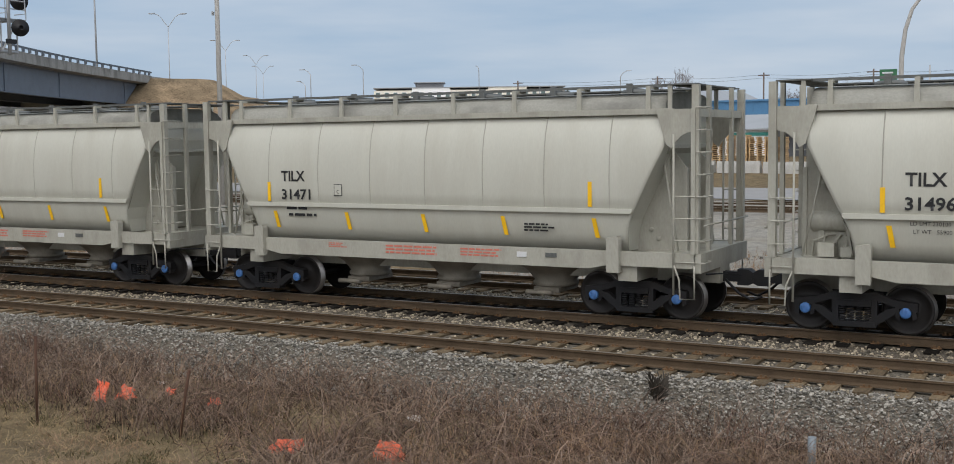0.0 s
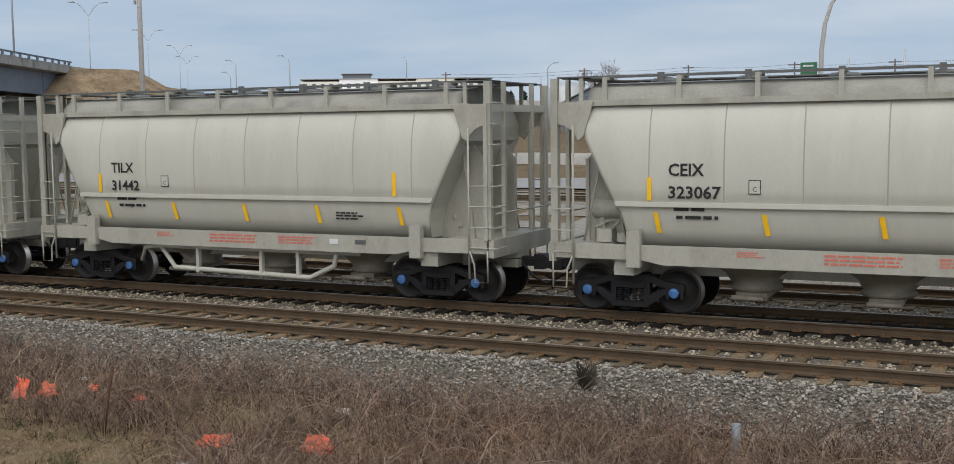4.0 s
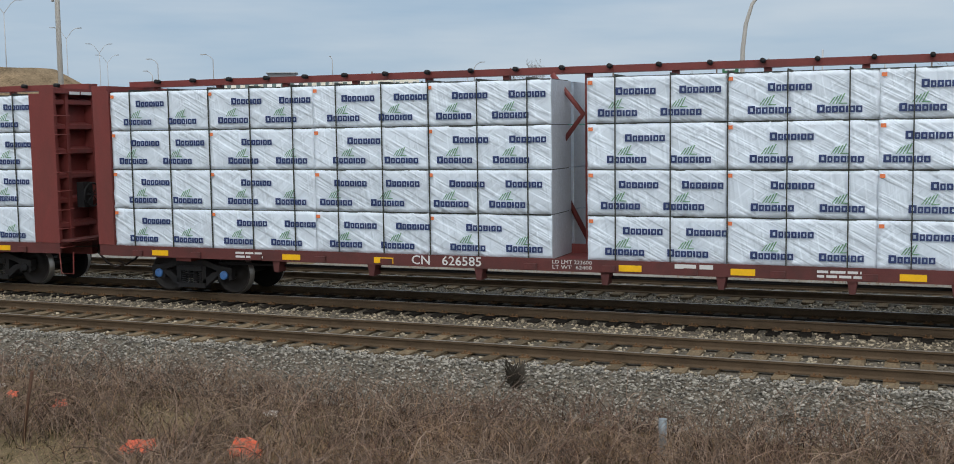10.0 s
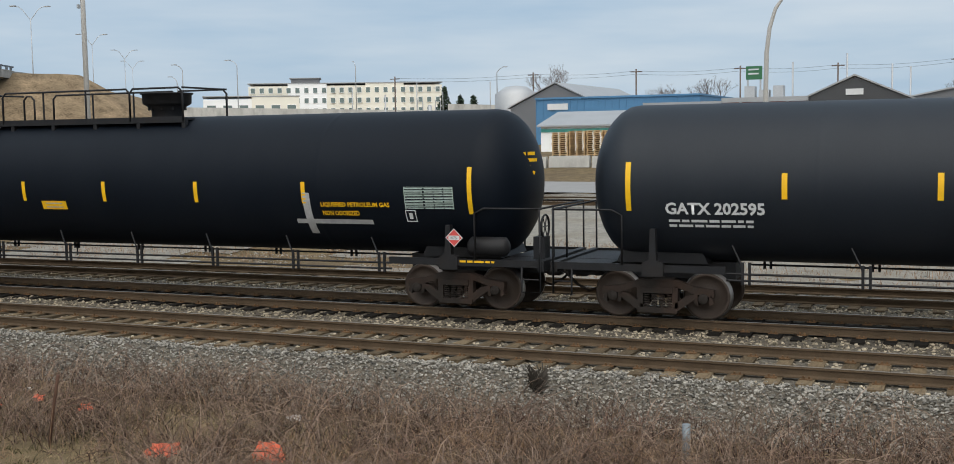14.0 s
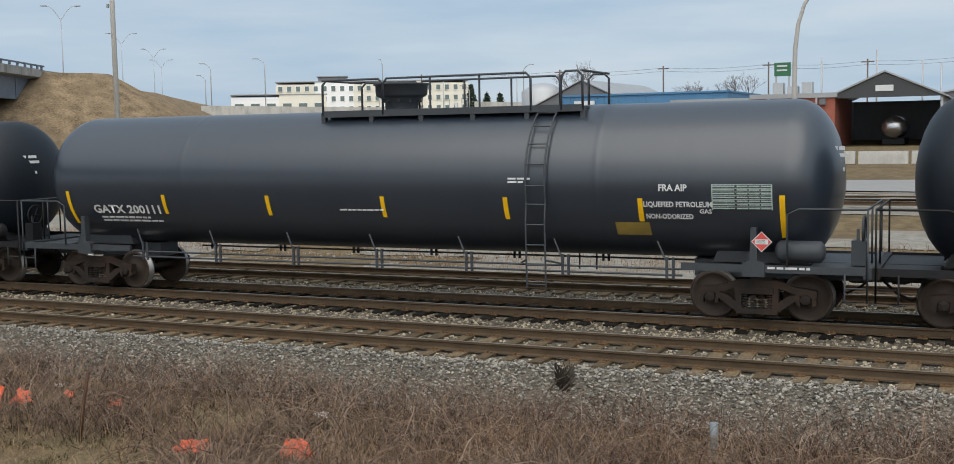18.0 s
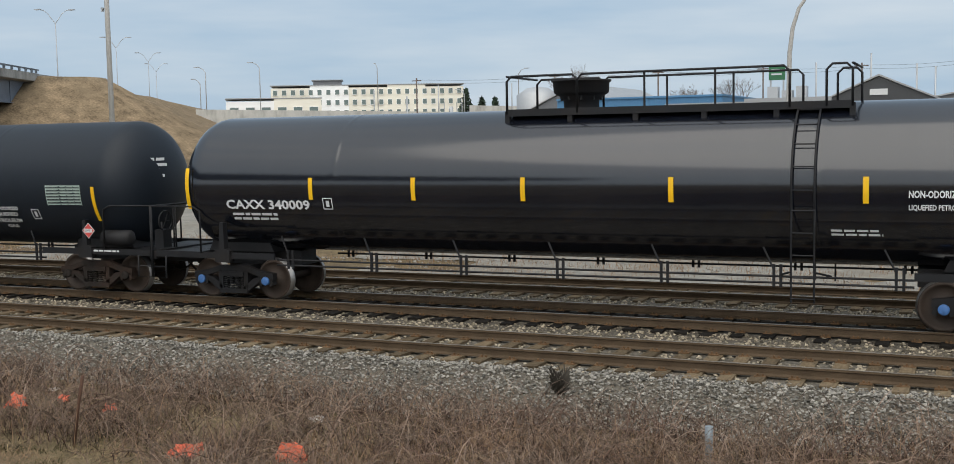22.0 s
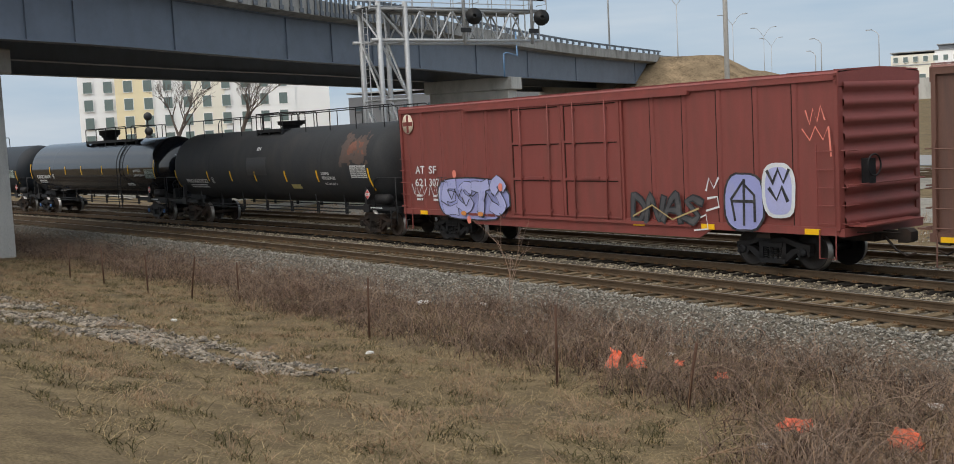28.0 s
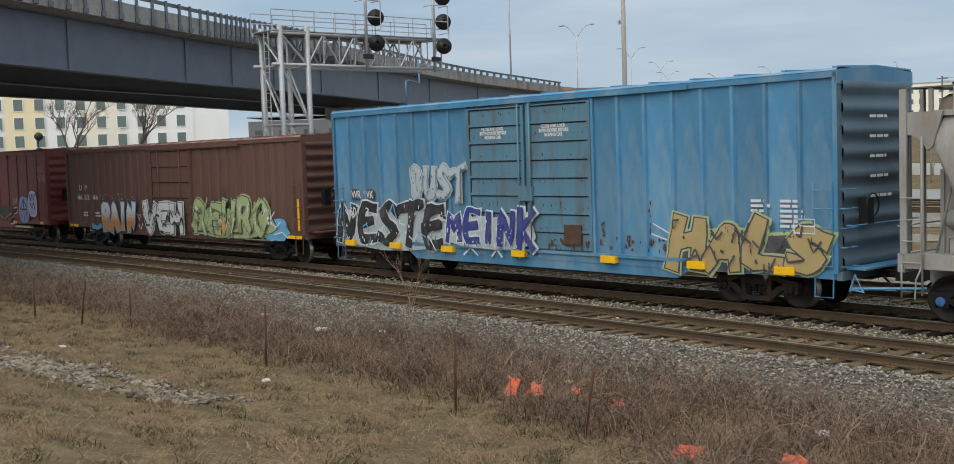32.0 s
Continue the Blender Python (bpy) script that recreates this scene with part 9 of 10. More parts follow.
def flecks(parent, x0, x1, z0, z1, y, count, size, material, seed, name="paint_fleck"):
    """A scatter of chips or drips as one part."""
    rng = random.Random(seed)
    bm = B()
    for k in range(count):
        x, z = rng.uniform(x0, x1), rng.uniform(z0, z1)
        w, h = size * rng.uniform(0.4, 1.2), size * rng.uniform(0.5, 2.4)
        vs = []
        for j in range(6):
            a = math.pi / 3 * j
            q = rng.uniform(0.6, 1.2)
            vs.append(bm.verts.new((x + w * q * math.cos(a), y - 0.0004 * k, z + h * q * math.sin(a))))
        bm.faces.new(vs)
    tagged(part(name, bm, material, parent, fix=False), kind="stuff")


# red car: a lavender throw-up, tags and two ovals
blob(b1, -6.75, -2.85, 0.82, 2.2, -1.556, S_BLACK, 1, 0.1)
blob(b1, -6.68, -2.92, 0.86, 2.15, -1.560, S_LAV, 1, 0.1)
piece(b1, "ESTS", -6.5, -3.0, 0.9, 2.3, -1.562, S_LAV2, S_BLACK, None, 3, 0.15, edge=0.022)
rg = random.Random(9)
for k in range(9):
    gx, gz = -6.4 + 3.1 * k / 8, rg.uniform(1.0, 1.9)
    brush(b1, rounded([(gx, gz), (gx + 0.2, gz + rg.uniform(-0.3, 0.3)), (gx + 0.4, gz + rg.uniform(-0.2, 0.2))]), -1.628, 0.02, S_BLACK, "paint_line", k)
for x in (-5.2, -4.3):
    blob(b1, x - 0.12, x + 0.16, 0.98, 1.12, -1.63, S_ORANGE, 7, 0.2, 12)
for x, z in ((-5.6, 2.3), (-3.2, 1.9), (-4.9, 0.85)):
    blob(b1, x - 0.1, x + 0.1, z - 0.12, z + 0.12, -1.63, S_CORAL, 7, 0.1, 14)
fit_text(b1, "ETC.", -6.55, -5.95, 2.02, 2.2, -1.63, S_BLACK, 0.0, "painted_letter")
strokes(b1, [[(-8.2, 1.95), (-8.05, 1.6), (-7.95, 1.95), (-7.8, 1.62), (-7.6, 1.9), (-7.5, 1.6), (-7.3, 1.85)], [(-7.2, 1.6), (-7.1, 1.92), (-6.95, 1.6), (-6.8, 1.9), (-6.7, 1.6), (-6.55, 1.85), (-6.62, 1.5)]], -1.56, 0.022, S_WHITE)
piece(b1, "DNAS", 2.25, 4.9, 0.98, 1.85, -1.556, S_GREY, S_BLACK, None, 5, 0.06, 0.1)
strokes(b1, [[(2.5, 1.2), (3.2, 1.5), (3.9, 1.15), (4.8, 1.45)]], -1.63, 0.02, S_GOLD)
strokes(b1, [[(4.5, 1.1), (5.0, 1.3), (5.05, 0.95), (4.6, 0.9)]], -1.586, 0.02, S_WHITE)
blob(b1, 5.55, 6.8, 0.93, 2.34, -1.556, S_BLACK, 2, 0.05)
blob(b1, 5.61, 6.74, 0.98, 2.29, -1.561, S_LAV, 2, 0.05)
strokes(b1, [[(5.85, 1.65), (6.5, 1.65)], [(6.17, 1.1), (6.2, 2.15)], [(5.9, 1.2), (5.8, 1.7), (6.15, 2.1), (6.5, 1.8), (6.5, 1.2)]], -1.568, 0.04, S_BLACK)
blob(b1, 6.72, 7.68, 1.28, 2.56, -1.558, S_WHITE, 3, 0.05)
blob(b1, 6.82, 7.58, 1.36, 2.46, -1.563, S_LAV2, 3, 0.05)
strokes(b1, [[(6.9, 2.35), (7.05, 2.1), (7.2, 2.4), (7.35, 2.1), (7.5, 2.38)], [(6.95, 1.95), (7.15, 1.7), (7.3, 2.0), (7.45, 1.7)]], -1.568, 0.05, S_BLACK)
strokes(b1, [[(8.0, 3.7), (8.1, 3.4), (8.2, 3.75), (8.3, 3.45), (8.4, 3.8), (8.5, 3.5)], [(7.9, 3.3), (8.1, 3.05), (8.25, 3.35), (8.45, 3.05), (8.6, 3.35), (8.65, 2.7)]], -1.556, 0.022, S_CORAL)
strokes(b1, [[(5.0, 1.9), (5.1, 2.2), (5.25, 1.95), (5.4, 2.2)], [(5.0, 1.4), (5.4, 1.5), (5.35, 1.75), (5.05, 1.7)]], -1.556, 0.025, S_WHITE)

# brown car
piece(b2, "RAIN", -6.0, -2.75, 0.74, 2.2, -1.5605, S_FADE, S_CYAN, S_BLACK, 12, 0.155, edge=0.055)
for i, (a, b) in enumerate(((-5.9, -5.3), (-5.1, -4.5), (-4.15, -3.85), (-3.45, -2.9))):
    flecks(b2, a, b, 1.0, 1.9, -1.638, 9, 0.018, S_BLACK, 110 + i)
flecks(b2, -6.2, -2.6, 2.15, 2.45, -1.556, 40, 0.018, S_WHITE, 120)
strokes(b2, [[(-6.95, 1.0), (-6.5, 0.92), (-6.15, 1.02)]], -1.562, 0.1, S_CYAN)
strokes(b2, [[(-2.6, 1.6), (-2.45, 1.35), (-2.35, 1.6)], [(-2.5, 1.15), (-2.35, 0.95), (-2.2, 1.2)]], -1.562, 0.02, S_WHITE)
blob(b2, -2.05, 1.4, 0.78, 2.15, -1.612, S_BLACK, 5, 0.2)
piece(b2, "VEH", -1.95, 1.4, 0.76, 2.28, -1.618, S_WHITE, S_BLACK, S_WHITE, 13, 0.16, edge=0.03)
blob(b2, 2.0, 7.75, 0.8, 2.0, -1.562, S_BLACK, 6, 0.2)
blob(b2, 2.05, 7.7, 0.83, 1.95, -1.566, S_GREEN, 6, 0.2)
piece(b2, "REURO", 2.0, 7.5, 0.84, 2.4, -1.57, S_GREEN, S_BLACK, S_GREEN, 17, 0.15, 0.1, 0.028)
flecks(b2, 2.3, 7.2, 0.95, 1.5, -1.646, 16, 0.11, S_OLIVE, 130)
rg = random.Random(5)
for k in range(30):
    gx, gz = 2.2 + 5.0 * k / 29, rg.uniform(0.95, 1.9)
    brush(b2, rounded([(gx, gz), (gx + rg.uniform(-0.15, 0.3), gz + rg.uniform(0.1, 0.35)), (gx + rg.uniform(0.0, 0.45), gz + rg.uniform(-0.3, 0.3))]), -1.652, 0.022, (S_BLACK, S_OLIVE, S_WHITE)[k % 3], "paint_line", k)
for k in range(9):
    gx = 2.1 + 0.62 * k
    brush(b2, rounded([(gx, 1.75), (gx + 0.12, 2.2), (gx + 0.3, 1.9), (gx + 0.5, 2.3)]), -1.572, 0.035, S_GREEN if k % 2 else S_BLACK, "paint_line", k)
blob(b2, 4.35, 4.6, 0.95, 1.5, -1.66, S_ORANGE, 21, 0.2, 14)
for x, z in ((7.55, 1.62), (7.72, 1.62), (7.55, 1.45), (7.72, 1.45)):
    blob(b2, x - 0.06, x + 0.06, z - 0.06, z + 0.06, -1.66, S_WHITE, 22, 0.05, 8)
for k in range(12):
    gx, gz = -1.9 + 3.1 * k / 11, rg.uniform(0.9, 1.9)
    brush(b2, rounded([(gx, gz), (gx + 0.15, gz + rg.uniform(-0.4, 0.4)), (gx + 0.3, gz)]), -1.69, 0.04, S_BLACK, "paint_line", k)
blob(b2, 6.6, 8.75, 0.82, 1.6, -1.5585, S_CYAN, 8, 0.3)
strokes(b2, [[(7.6, 1.9), (7.75, 1.65), (7.95, 1.85)], [(7.7, 1.5), (8.0, 1.3), (8.3, 1.5)], [(7.9, 1.05), (8.4, 1.15), (8.75, 0.95)]], -1.652, 0.025, S_WHITE)
strokes(b2, [[(4.25, 2.2), (4.65, 2.6)], [(4.65, 2.2), (4.25, 2.6)]], -1.566, 0.025, S_BLACK)

# blue car
blob(b3, -9.05, -3.4, 0.8, 2.1, -1.552, S_GREYWHITE, 10, 0.22)
piece(b3, "NESTE", -9.05, -3.5, 0.82, 2.35, -1.562, S_BLACK, S_BLACK, S_WHITE, 19, 0.125, 0.12, 0.03)
blob(b3, -3.5, 0.3, 1.0, 1.9, -1.608, S_GREYWHITE, 11, 0.2)
piece(b3, "MEINK", -3.45, 0.35, 1.05, 2.2, -1.614, S_NAVY, S_NAVY, S_WHITE, 23, 0.085, 0.08, 0.02)
piece(b3, "DUST", -5.1, -2.55, 2.25, 3.4, -1.562, S_GREYWHITE, S_DUSTLINE, S_GREYWHITE, 29, 0.1, edge=0.015)
blob(b3, 4.75, 9.0, 0.82, 1.8, -1.552, S_GREEN, 14, 0.3)
blob(b3, 4.85, 8.9, 0.82, 1.72, -1.556, S_GREY, 14, 0.3)
piece(b3, "HALS", 4.75, 8.95, 0.78, 2.1, -1.56, S_GOLD, S_GREY, S_GREEN, 31, 0.17, 0.15, edge=0.035)
rg = random.Random(15)
for k in range(14):
    gx, gz = 4.95 + 3.6 * k / 13, rg.uniform(0.95, 1.8)
    brush(b3, rounded([(gx, gz), (gx + rg.uniform(0, 0.25), gz + rg.uniform(-0.35, 0.35)), (gx + rg.uniform(0.1, 0.5), gz + rg.uniform(-0.2, 0.2))]), -1.64, 0.025, S_GREY, "paint_line", k)
for k in range(12):
    gx, gz = -8.9 + 5.2 * k / 11, rg.uniform(0.95, 2.1)
    brush(b3, rounded([(gx, gz), (gx + rg.uniform(-0.1, 0.25), gz + rg.uniform(-0.4, 0.4)), (gx + rg.uniform(0.1, 0.4), gz + rg.uniform(-0.2, 0.2))]), -1.648, 0.022, S_WHITE if k % 3 else S_CYAN, "paint_line", k)
strokes(b3, [[(4.3, 1.85), (4.85, 1.6)], [(4.25, 1.6), (4.8, 1.45)], [(8.75, 1.3), (9.05, 1.5)], [(8.8, 1.15), (9.05, 1.3)]], -1.556, 0.018, S_WHITE)
strokes(b3, [[(-2.7, 0.8), (-2.4, 1.0), (-2.1, 0.8)], [(-1.5, 0.8), (-1.3, 1.0), (-1.1, 0.8)], [(-0.4, 0.8), (-0.1, 1.0)]], -1.556, 0.03, S_WHITE)
strokes(b3, [[(8.2, 1.75), (8.2, 2.05), (8.7, 2.05), (8.7, 1.75), (8.2, 1.75)], [(8.2, 1.9), (8.7, 1.9)]], -1.626, 0.014, S_WHITE)
for x0, x1 in ((-8.3, -7.78), (-7.5, -6.98)):
    blob(b3, x0, x1, 2.3, 2.66, -1.513, S_GREY, 13, 0.03)
fit_text(b3, "60", -8.2, -7.85, 1.8, 2.08, -1.64, S_WHITE, 0.015)
fit_text(b3, "3", -7.35, -7.15, 1.8, 2.08, -1.64, S_WHITE, 0.015)
flecks(b3, -9.0, -3.5, 0.9, 2.2, -1.642, 46, 0.035, S_WHITE, 201)
flecks(b3, -9.0, 0.3, 0.82, 1.3, -1.65, 40, 0.05, M_BLUE_DOOR, 202)
flecks(b3, -3.4, 0.3, 1.1, 2.0, -1.705, 40, 0.035, S_WHITE, 203)
flecks(b3, 5.0, 8.7, 0.85, 1.9, -1.63, 40, 0.03, S_GREY, 204)
flecks(b3, -5.0, -2.6, 2.3, 3.3, -1.636, 50, 0.03, M_BLUE_DOOR, 205)
flecks(b2, -1.9, 1.3, 0.85, 2.1, -1.68, 40, 0.035, S_GREY, 206)
flecks(b2, 2.1, 7.4, 0.9, 2.2, -1.656, 60, 0.03, S_OLIVE, 207)
flecks(b1, -6.5, -3.0, 0.95, 2.1, -1.626, 40, 0.03, S_LAV, 208)
# rust along the foot of the blue side and on its doors
for k, (x0, x1, z0, z1, n) in enumerate(((2.5, 5.0, 1.15, 1.5, 26), (2.55, 2.75, 1.5, 2.0, 7), (4.05, 4.2, 1.6, 2.4, 7), (0.1, 2.3, 1.1, 1.35, 22))):
    flecks(b3, x0, x1, z0, z1, -1.5125 if x0 > 2.4 else -1.572, n, 0.045, M_RUST, 140 + k, "rust_spot")
for k in range(7):
    for x0 in (-2.35, 0.08):
        z = 1.1 + 3.8 * (k % 6 + 1) / 6
        flecks(b3, x0, x0 + 2.15, z - 0.22, z - 0.06, -1.534, 9, 0.022, M_RUST, 160 + k, "rust_spot")
bm = B()
bx(bm, 1.35, 1.95, -1.6, -1.55, 1.25, 1.75)
part("routing_board", bm, M_RUST, b3, "rusty routing board")
# blue strap hanging at the trailing coupler
bm = B()
tube(bm, [(9.3, -1.3, 0.55), (9.45, -1.35, 0.9), (9.6, -1.3, 0.55), (9.3, -1.3, 0.6), (10.6, -0.6, 0.62)], 0.03, 5)
part("blue_strap", bm, S_CYAN, b3, "bright blue strap")


# ---- foreground: dry grass, brambles, litter, posts ----
def blades(name, label, count, place, h0, h1, width, lean, material, seed, segs=2):
    """Many thin bent stems in one mesh."""
    rng = np.random.default_rng(seed)
    v, f = [], []
    k = 0
    while k < count:
        p = place(rng)
        if p is None:
            continue
        h = h0 + (h1 - h0) * rng.random() ** 1.5
        a, b = rng.random() * 6.283, rng.random() * 6.283
        w = width * (0.6 + 0.8 * rng.random())
        wx, wy = w * math.cos(a), w * math.sin(a)
        ln = lean * h * (0.2 + rng.random())
        dx, dy = ln * math.cos(b), ln * math.sin(b)
        n = len(v)
        for s in range(segs + 1):
            t = s / segs
            q = t * t if s < segs else 1.0
            ww = 1 - 0.75 * t
            droop = 1.0 - 0.25 * lean * t
            cx, cy, cz = p[0] + dx * q + 0.03 * h * rng.normal(), p[1] + dy * q + 0.03 * h * rng.normal(), p[2] - 0.03 + h * t * droop
            v.append((cx - wx * ww, cy - wy * ww, cz))
            v.append((cx + wx * ww, cy + wy * ww, cz))
        for s in range(segs):
            i = n + 2 * s
            f.append((i, i + 1, i + 3, i + 2))
        k += 1
    me = bpy.data.meshes.new(name)
    me.from_pydata(v, [], f)
    me.materials.append(material)
    ob = new(name, me)
    return tagged(ob, label, "vegetation", kind="stuff")


def line_off(x, y):
    """Metres to the far side of the line, for a place of the foreground."""
    a = max(0.0, CURVE_X - x)
    return y - (LINE_Y + CURVE * a * a / 2)


def bramble_density(x, y):
    off = line_off(x, y)
    near = -13.9 + 4.1 * min(1.0, max(0.0, (-x - 6.6) / 4.4)) + 0.7 * noise.noise((x * 0.3, 7.7, 0)) + 0.5 * min(1.0, max(0.0, (-x - 22) / 10))
    if off > -6.0 + 0.9 * noise.noise((x * 0.45, 1.0, 0)) or off < near - 1.2:
        return 0.0
    d = 0.6 + 0.75 * noise.noise((x * 0.55, y * 0.55, 9))
    if off > -7.0:
        d *= 0.9 if -24 < x < -11.5 else 0.55
    if off < near:
        d *= max(0.0, 0.6 - (near - off) / 2.0)
    return d


def bramble_place(rng):
    x = 6.0 - 70 * rng.random() ** 1.7
    y = LINE_Y - 6.0 - 9.5 * rng.random() - 0.00084 * max(0.0, CURVE_X - x) ** 2
    if rng.random() > bramble_density(x, y):
        return None
    return x, y, ground_z(x, y)


def grass_place(rng):
    x = 4.0 - 62 * rng.random() ** 1.3
    y = 3.0 + 12.5 * rng.random()
    off = line_off(x, y)
    if off > -6.6 or math.hypot(x, y) < 8 or rng.random() < bramble_density(x, y) * 0.6:
        return None
    if noise.noise((x * 1.1, y * 1.1, 5)) + 0.6 * noise.noise((x * 3.1, y * 3.1, 8)) < -0.05 and rng.random() < 0.75:
        return None
    if abs(y - (6.5 + 0.24 * (x + 21.0))) < 0.5 and -29 < x < -17 and rng.random() < 0.8:
        return None
    return x, y, ground_z(x, y)


blades("brambles", "tangle of bare reddish-brown bramble stems beside the ballast", 62000, bramble_place, 0.15, 0.75, 0.0052, 1.1, M_BRAMBLE, 11, 3)
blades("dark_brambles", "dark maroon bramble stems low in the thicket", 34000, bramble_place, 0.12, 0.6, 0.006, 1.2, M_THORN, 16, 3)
# low dark layer that makes the ground between the stems darker
blades("leaf_litter", "low dark brown flakes covering the ground between the bramble stems", 60000, bramble_place, 0.03, 0.2, 0.02, 2.2, M_FLAKE, 15, 1)
blades("dead_stalks", "pale dead stalks standing among the brambles", 9000, bramble_place, 0.3, 0.85, 0.004, 0.6, M_STALK, 12, 3)
blades("dry_grass", "matted dry tan grass over the near ground", 165000, grass_place, 0.04, 0.2, 0.0055, 2.1, M_GRASS, 13, 2)


def tan_place(rng):
    x = 6.0 - 15.0 * rng.random()
    y = 7.8 + 6.0 * rng.random()
    off = line_off(x, y)
    if off > -8.4 + 0.8 * noise.noise((x * 0.8, 2.0, 4)) or noise.noise((x * 0.6, y * 0.9, 12)) < -0.15 + 0.5 * max(0.0, (-x - 4.0) / 5.0):
        return None
    return x, y, ground_z(x, y)


blades("tan_grass", "upright tan dead grass among the brambles", 26000, tan_place, 0.12, 0.5, 0.0045, 0.5, M_STALK, 19, 2)


def tuft_place(rng):
    x = 2.0 - 52 * rng.random() ** 1.3
    y = 3.0 + 11.5 * rng.random()
    if line_off(x, y) > -8.5 or math.hypot(x, y) < 8 or noise.noise((x * 1.5, y * 1.5, 21)) + 0.5 * noise.noise((x * 4.0, y * 4.0, 22)) < 0.22:
        return None
    return x, y, ground_z(x, y)


def straw_place(rng):
    x = -4.0 - 46 * rng.random() ** 1.2
    y = 4.0 + 10.5 * rng.random()
    off = line_off(x, y)
    if off > -8.0 or math.hypot(x, y) < 8 or noise.noise((x * 0.8, y * 1.1, 31)) + 0.5 * noise.noise((x * 3.0, y * 3.0, 32)) < 0.1:
        return None
    return x, y, ground_z(x, y)


blades("dark_tufts", "dark olive tufts of old grass", 40000, tuft_place, 0.05, 0.24, 0.007, 1.3, M_TUFT, 23, 2)
blades("straw", "pale straw-coloured bent grass", 46000, straw_place, 0.06, 0.3, 0.0045, 1.6, M_STALK, 24, 2)


def arching(rng_seed, count):
    """Long arching bramble canes, each a thin round stem."""
    rng = random.Random(rng_seed)
    nrng = np.random.default_rng(rng_seed)
    bm = B()
    k = 0
    while k < count:
        p = bramble_place(nrng)
        if p is None:
            continue
        a = rng.uniform(0, 6.283)
        L, h = rng.uniform(0.5, 1.4), rng.uniform(0.35, 0.95)
        pts = []
        for s in range(6):
            t = s / 5
            pts.append((p[0] + math.cos(a) * L * t + rng.uniform(-0.03, 0.03), p[1] + math.sin(a) * L * t + rng.uniform(-0.03, 0.03), p[2] + h * 4 * t * (1 - t * 0.85) * 0.55))
        tube(bm, pts, rng.uniform(0.004, 0.0085), 3, r1=0.0025, cap=False)
        k += 1
    single("bramble_canes", bm, M_BRAMBLE, "long arching bare bramble canes", "vegetation", kind="stuff", fix=False)


arching(21, 5000)


def crumpled(name, label, x, y, w, h, seed, group, stand=0.6):
    rng = random.Random(seed)
    bm = B()
    n = 5
    g = []
    for i in range(n):
        row = []
        for j in range(n):
            a, b = i / (n - 1) - 0.5, j / (n - 1) - 0.5
            z = stand * h * (0.5 + b) + 0.5 * h * noise.noise((a * 3.3 + seed, b * 3.3, 2)) + 0.02
            row.append(bm.verts.new((a * w * (1 - 0.35 * (b + 0.5)) + 0.05 * rng.uniform(-1, 1), b * h * 0.5 + 0.15 * h * noise.noise((a * 4, b * 4, seed)), max(0.01, z))))
        g.append(row)
    for i in range(n - 1):
        for j in range(n - 1):
            bm.faces.new((g[i][j], g[i + 1][j], g[i + 1][j + 1], g[i][j + 1]))
    ob = single(name, bm, M_ORANGE, label, "plastic sheet", group, at=pose(x, y, ground_z(x, y), 0, 0, 25))
    md = ob.modifiers.new("thickness", "SOLIDIFY")
    md.thickness = 0.006
    return ob


for k, (x, y, w, h, st) in enumerate(((-14.03, 12.61, 0.22, 0.3, 0.95), (-13.79, 12.9, 0.32, 0.25, 0.8), (-13.37, 13.45, 0.18, 0.14, 0.8), (-12.13, 13.13, 0.22, 0.16, 0.8))):
    crumpled("orange_flag", "crumpled bright orange plastic flag caught in the grass", x, y, w, h, 31 + k, "orange flags", st)
crumpled("orange_sheet", "flattened faded orange plastic sheet on the grass", -9.37, 11.51, 0.5, 0.3, 41, "orange sheets", 0.4)
crumpled("orange_sheet", "torn faded orange plastic sheet among brambles", -8.03, 11.92, 0.46, 0.3, 43, "orange sheets", 0.7)


def litter(x, y, s, seed):
    bm = B()
    bmesh.ops.create_icosphere(bm, subdivisions=2, radius=1.0)
    for v in bm.verts:
        v.co *= 1 + 0.5 * noise.noise(v.co * 1.6 + Vector((seed, 0, 0)))
        v.co = Vector((v.co.x * s * 1.3, v.co.y * s, v.co.z * s * 0.5))
    single("litter", bm, M_LITTER, "pale scrap of litter lying in the weeds", "litter", "scraps of litter", at=pose(x, y, ground_z(x, y) + s * 0.35, 0, 0, seed * 40))


for k, (x, y, s) in enumerate(((-9.11, 14.27, 0.13), (-8.99, 10.45, 0.1), (-23.75, 14.99, 0.17), (-24.29, 16.2, 0.16), (-21.99, 15.6, 0.12), (-23.61, 8.51, 0.08), (-17.7, 9.98, 0.08), (-18.5, 14.2, 0.09), (-16.4, 13.3, 0.08), (-27.0, 15.3, 0.14), (-14.6, 14.5, 0.08))):
    litter(x, y, s * 0.8, k)
bm = B()
tube(bm, [(-8.95, 8.95, 0), (-8.75, 9.6, 0.08), (-8.6, 10.25, 0.03)], 0.014, 5, r1=0.006)
tube(bm, [(-8.8, 9.4, 0.06), (-8.45, 9.7, 0.12)], 0.009, 4, r1=0.004)
single("fallen_branch", bm, M_STALK, "pale fallen branch lying on the dry grass", "branch", at=pose(0, 0, ground_z(-8.75, 9.6) + 0.03))
SAPLING = (-20.6, 15.4)



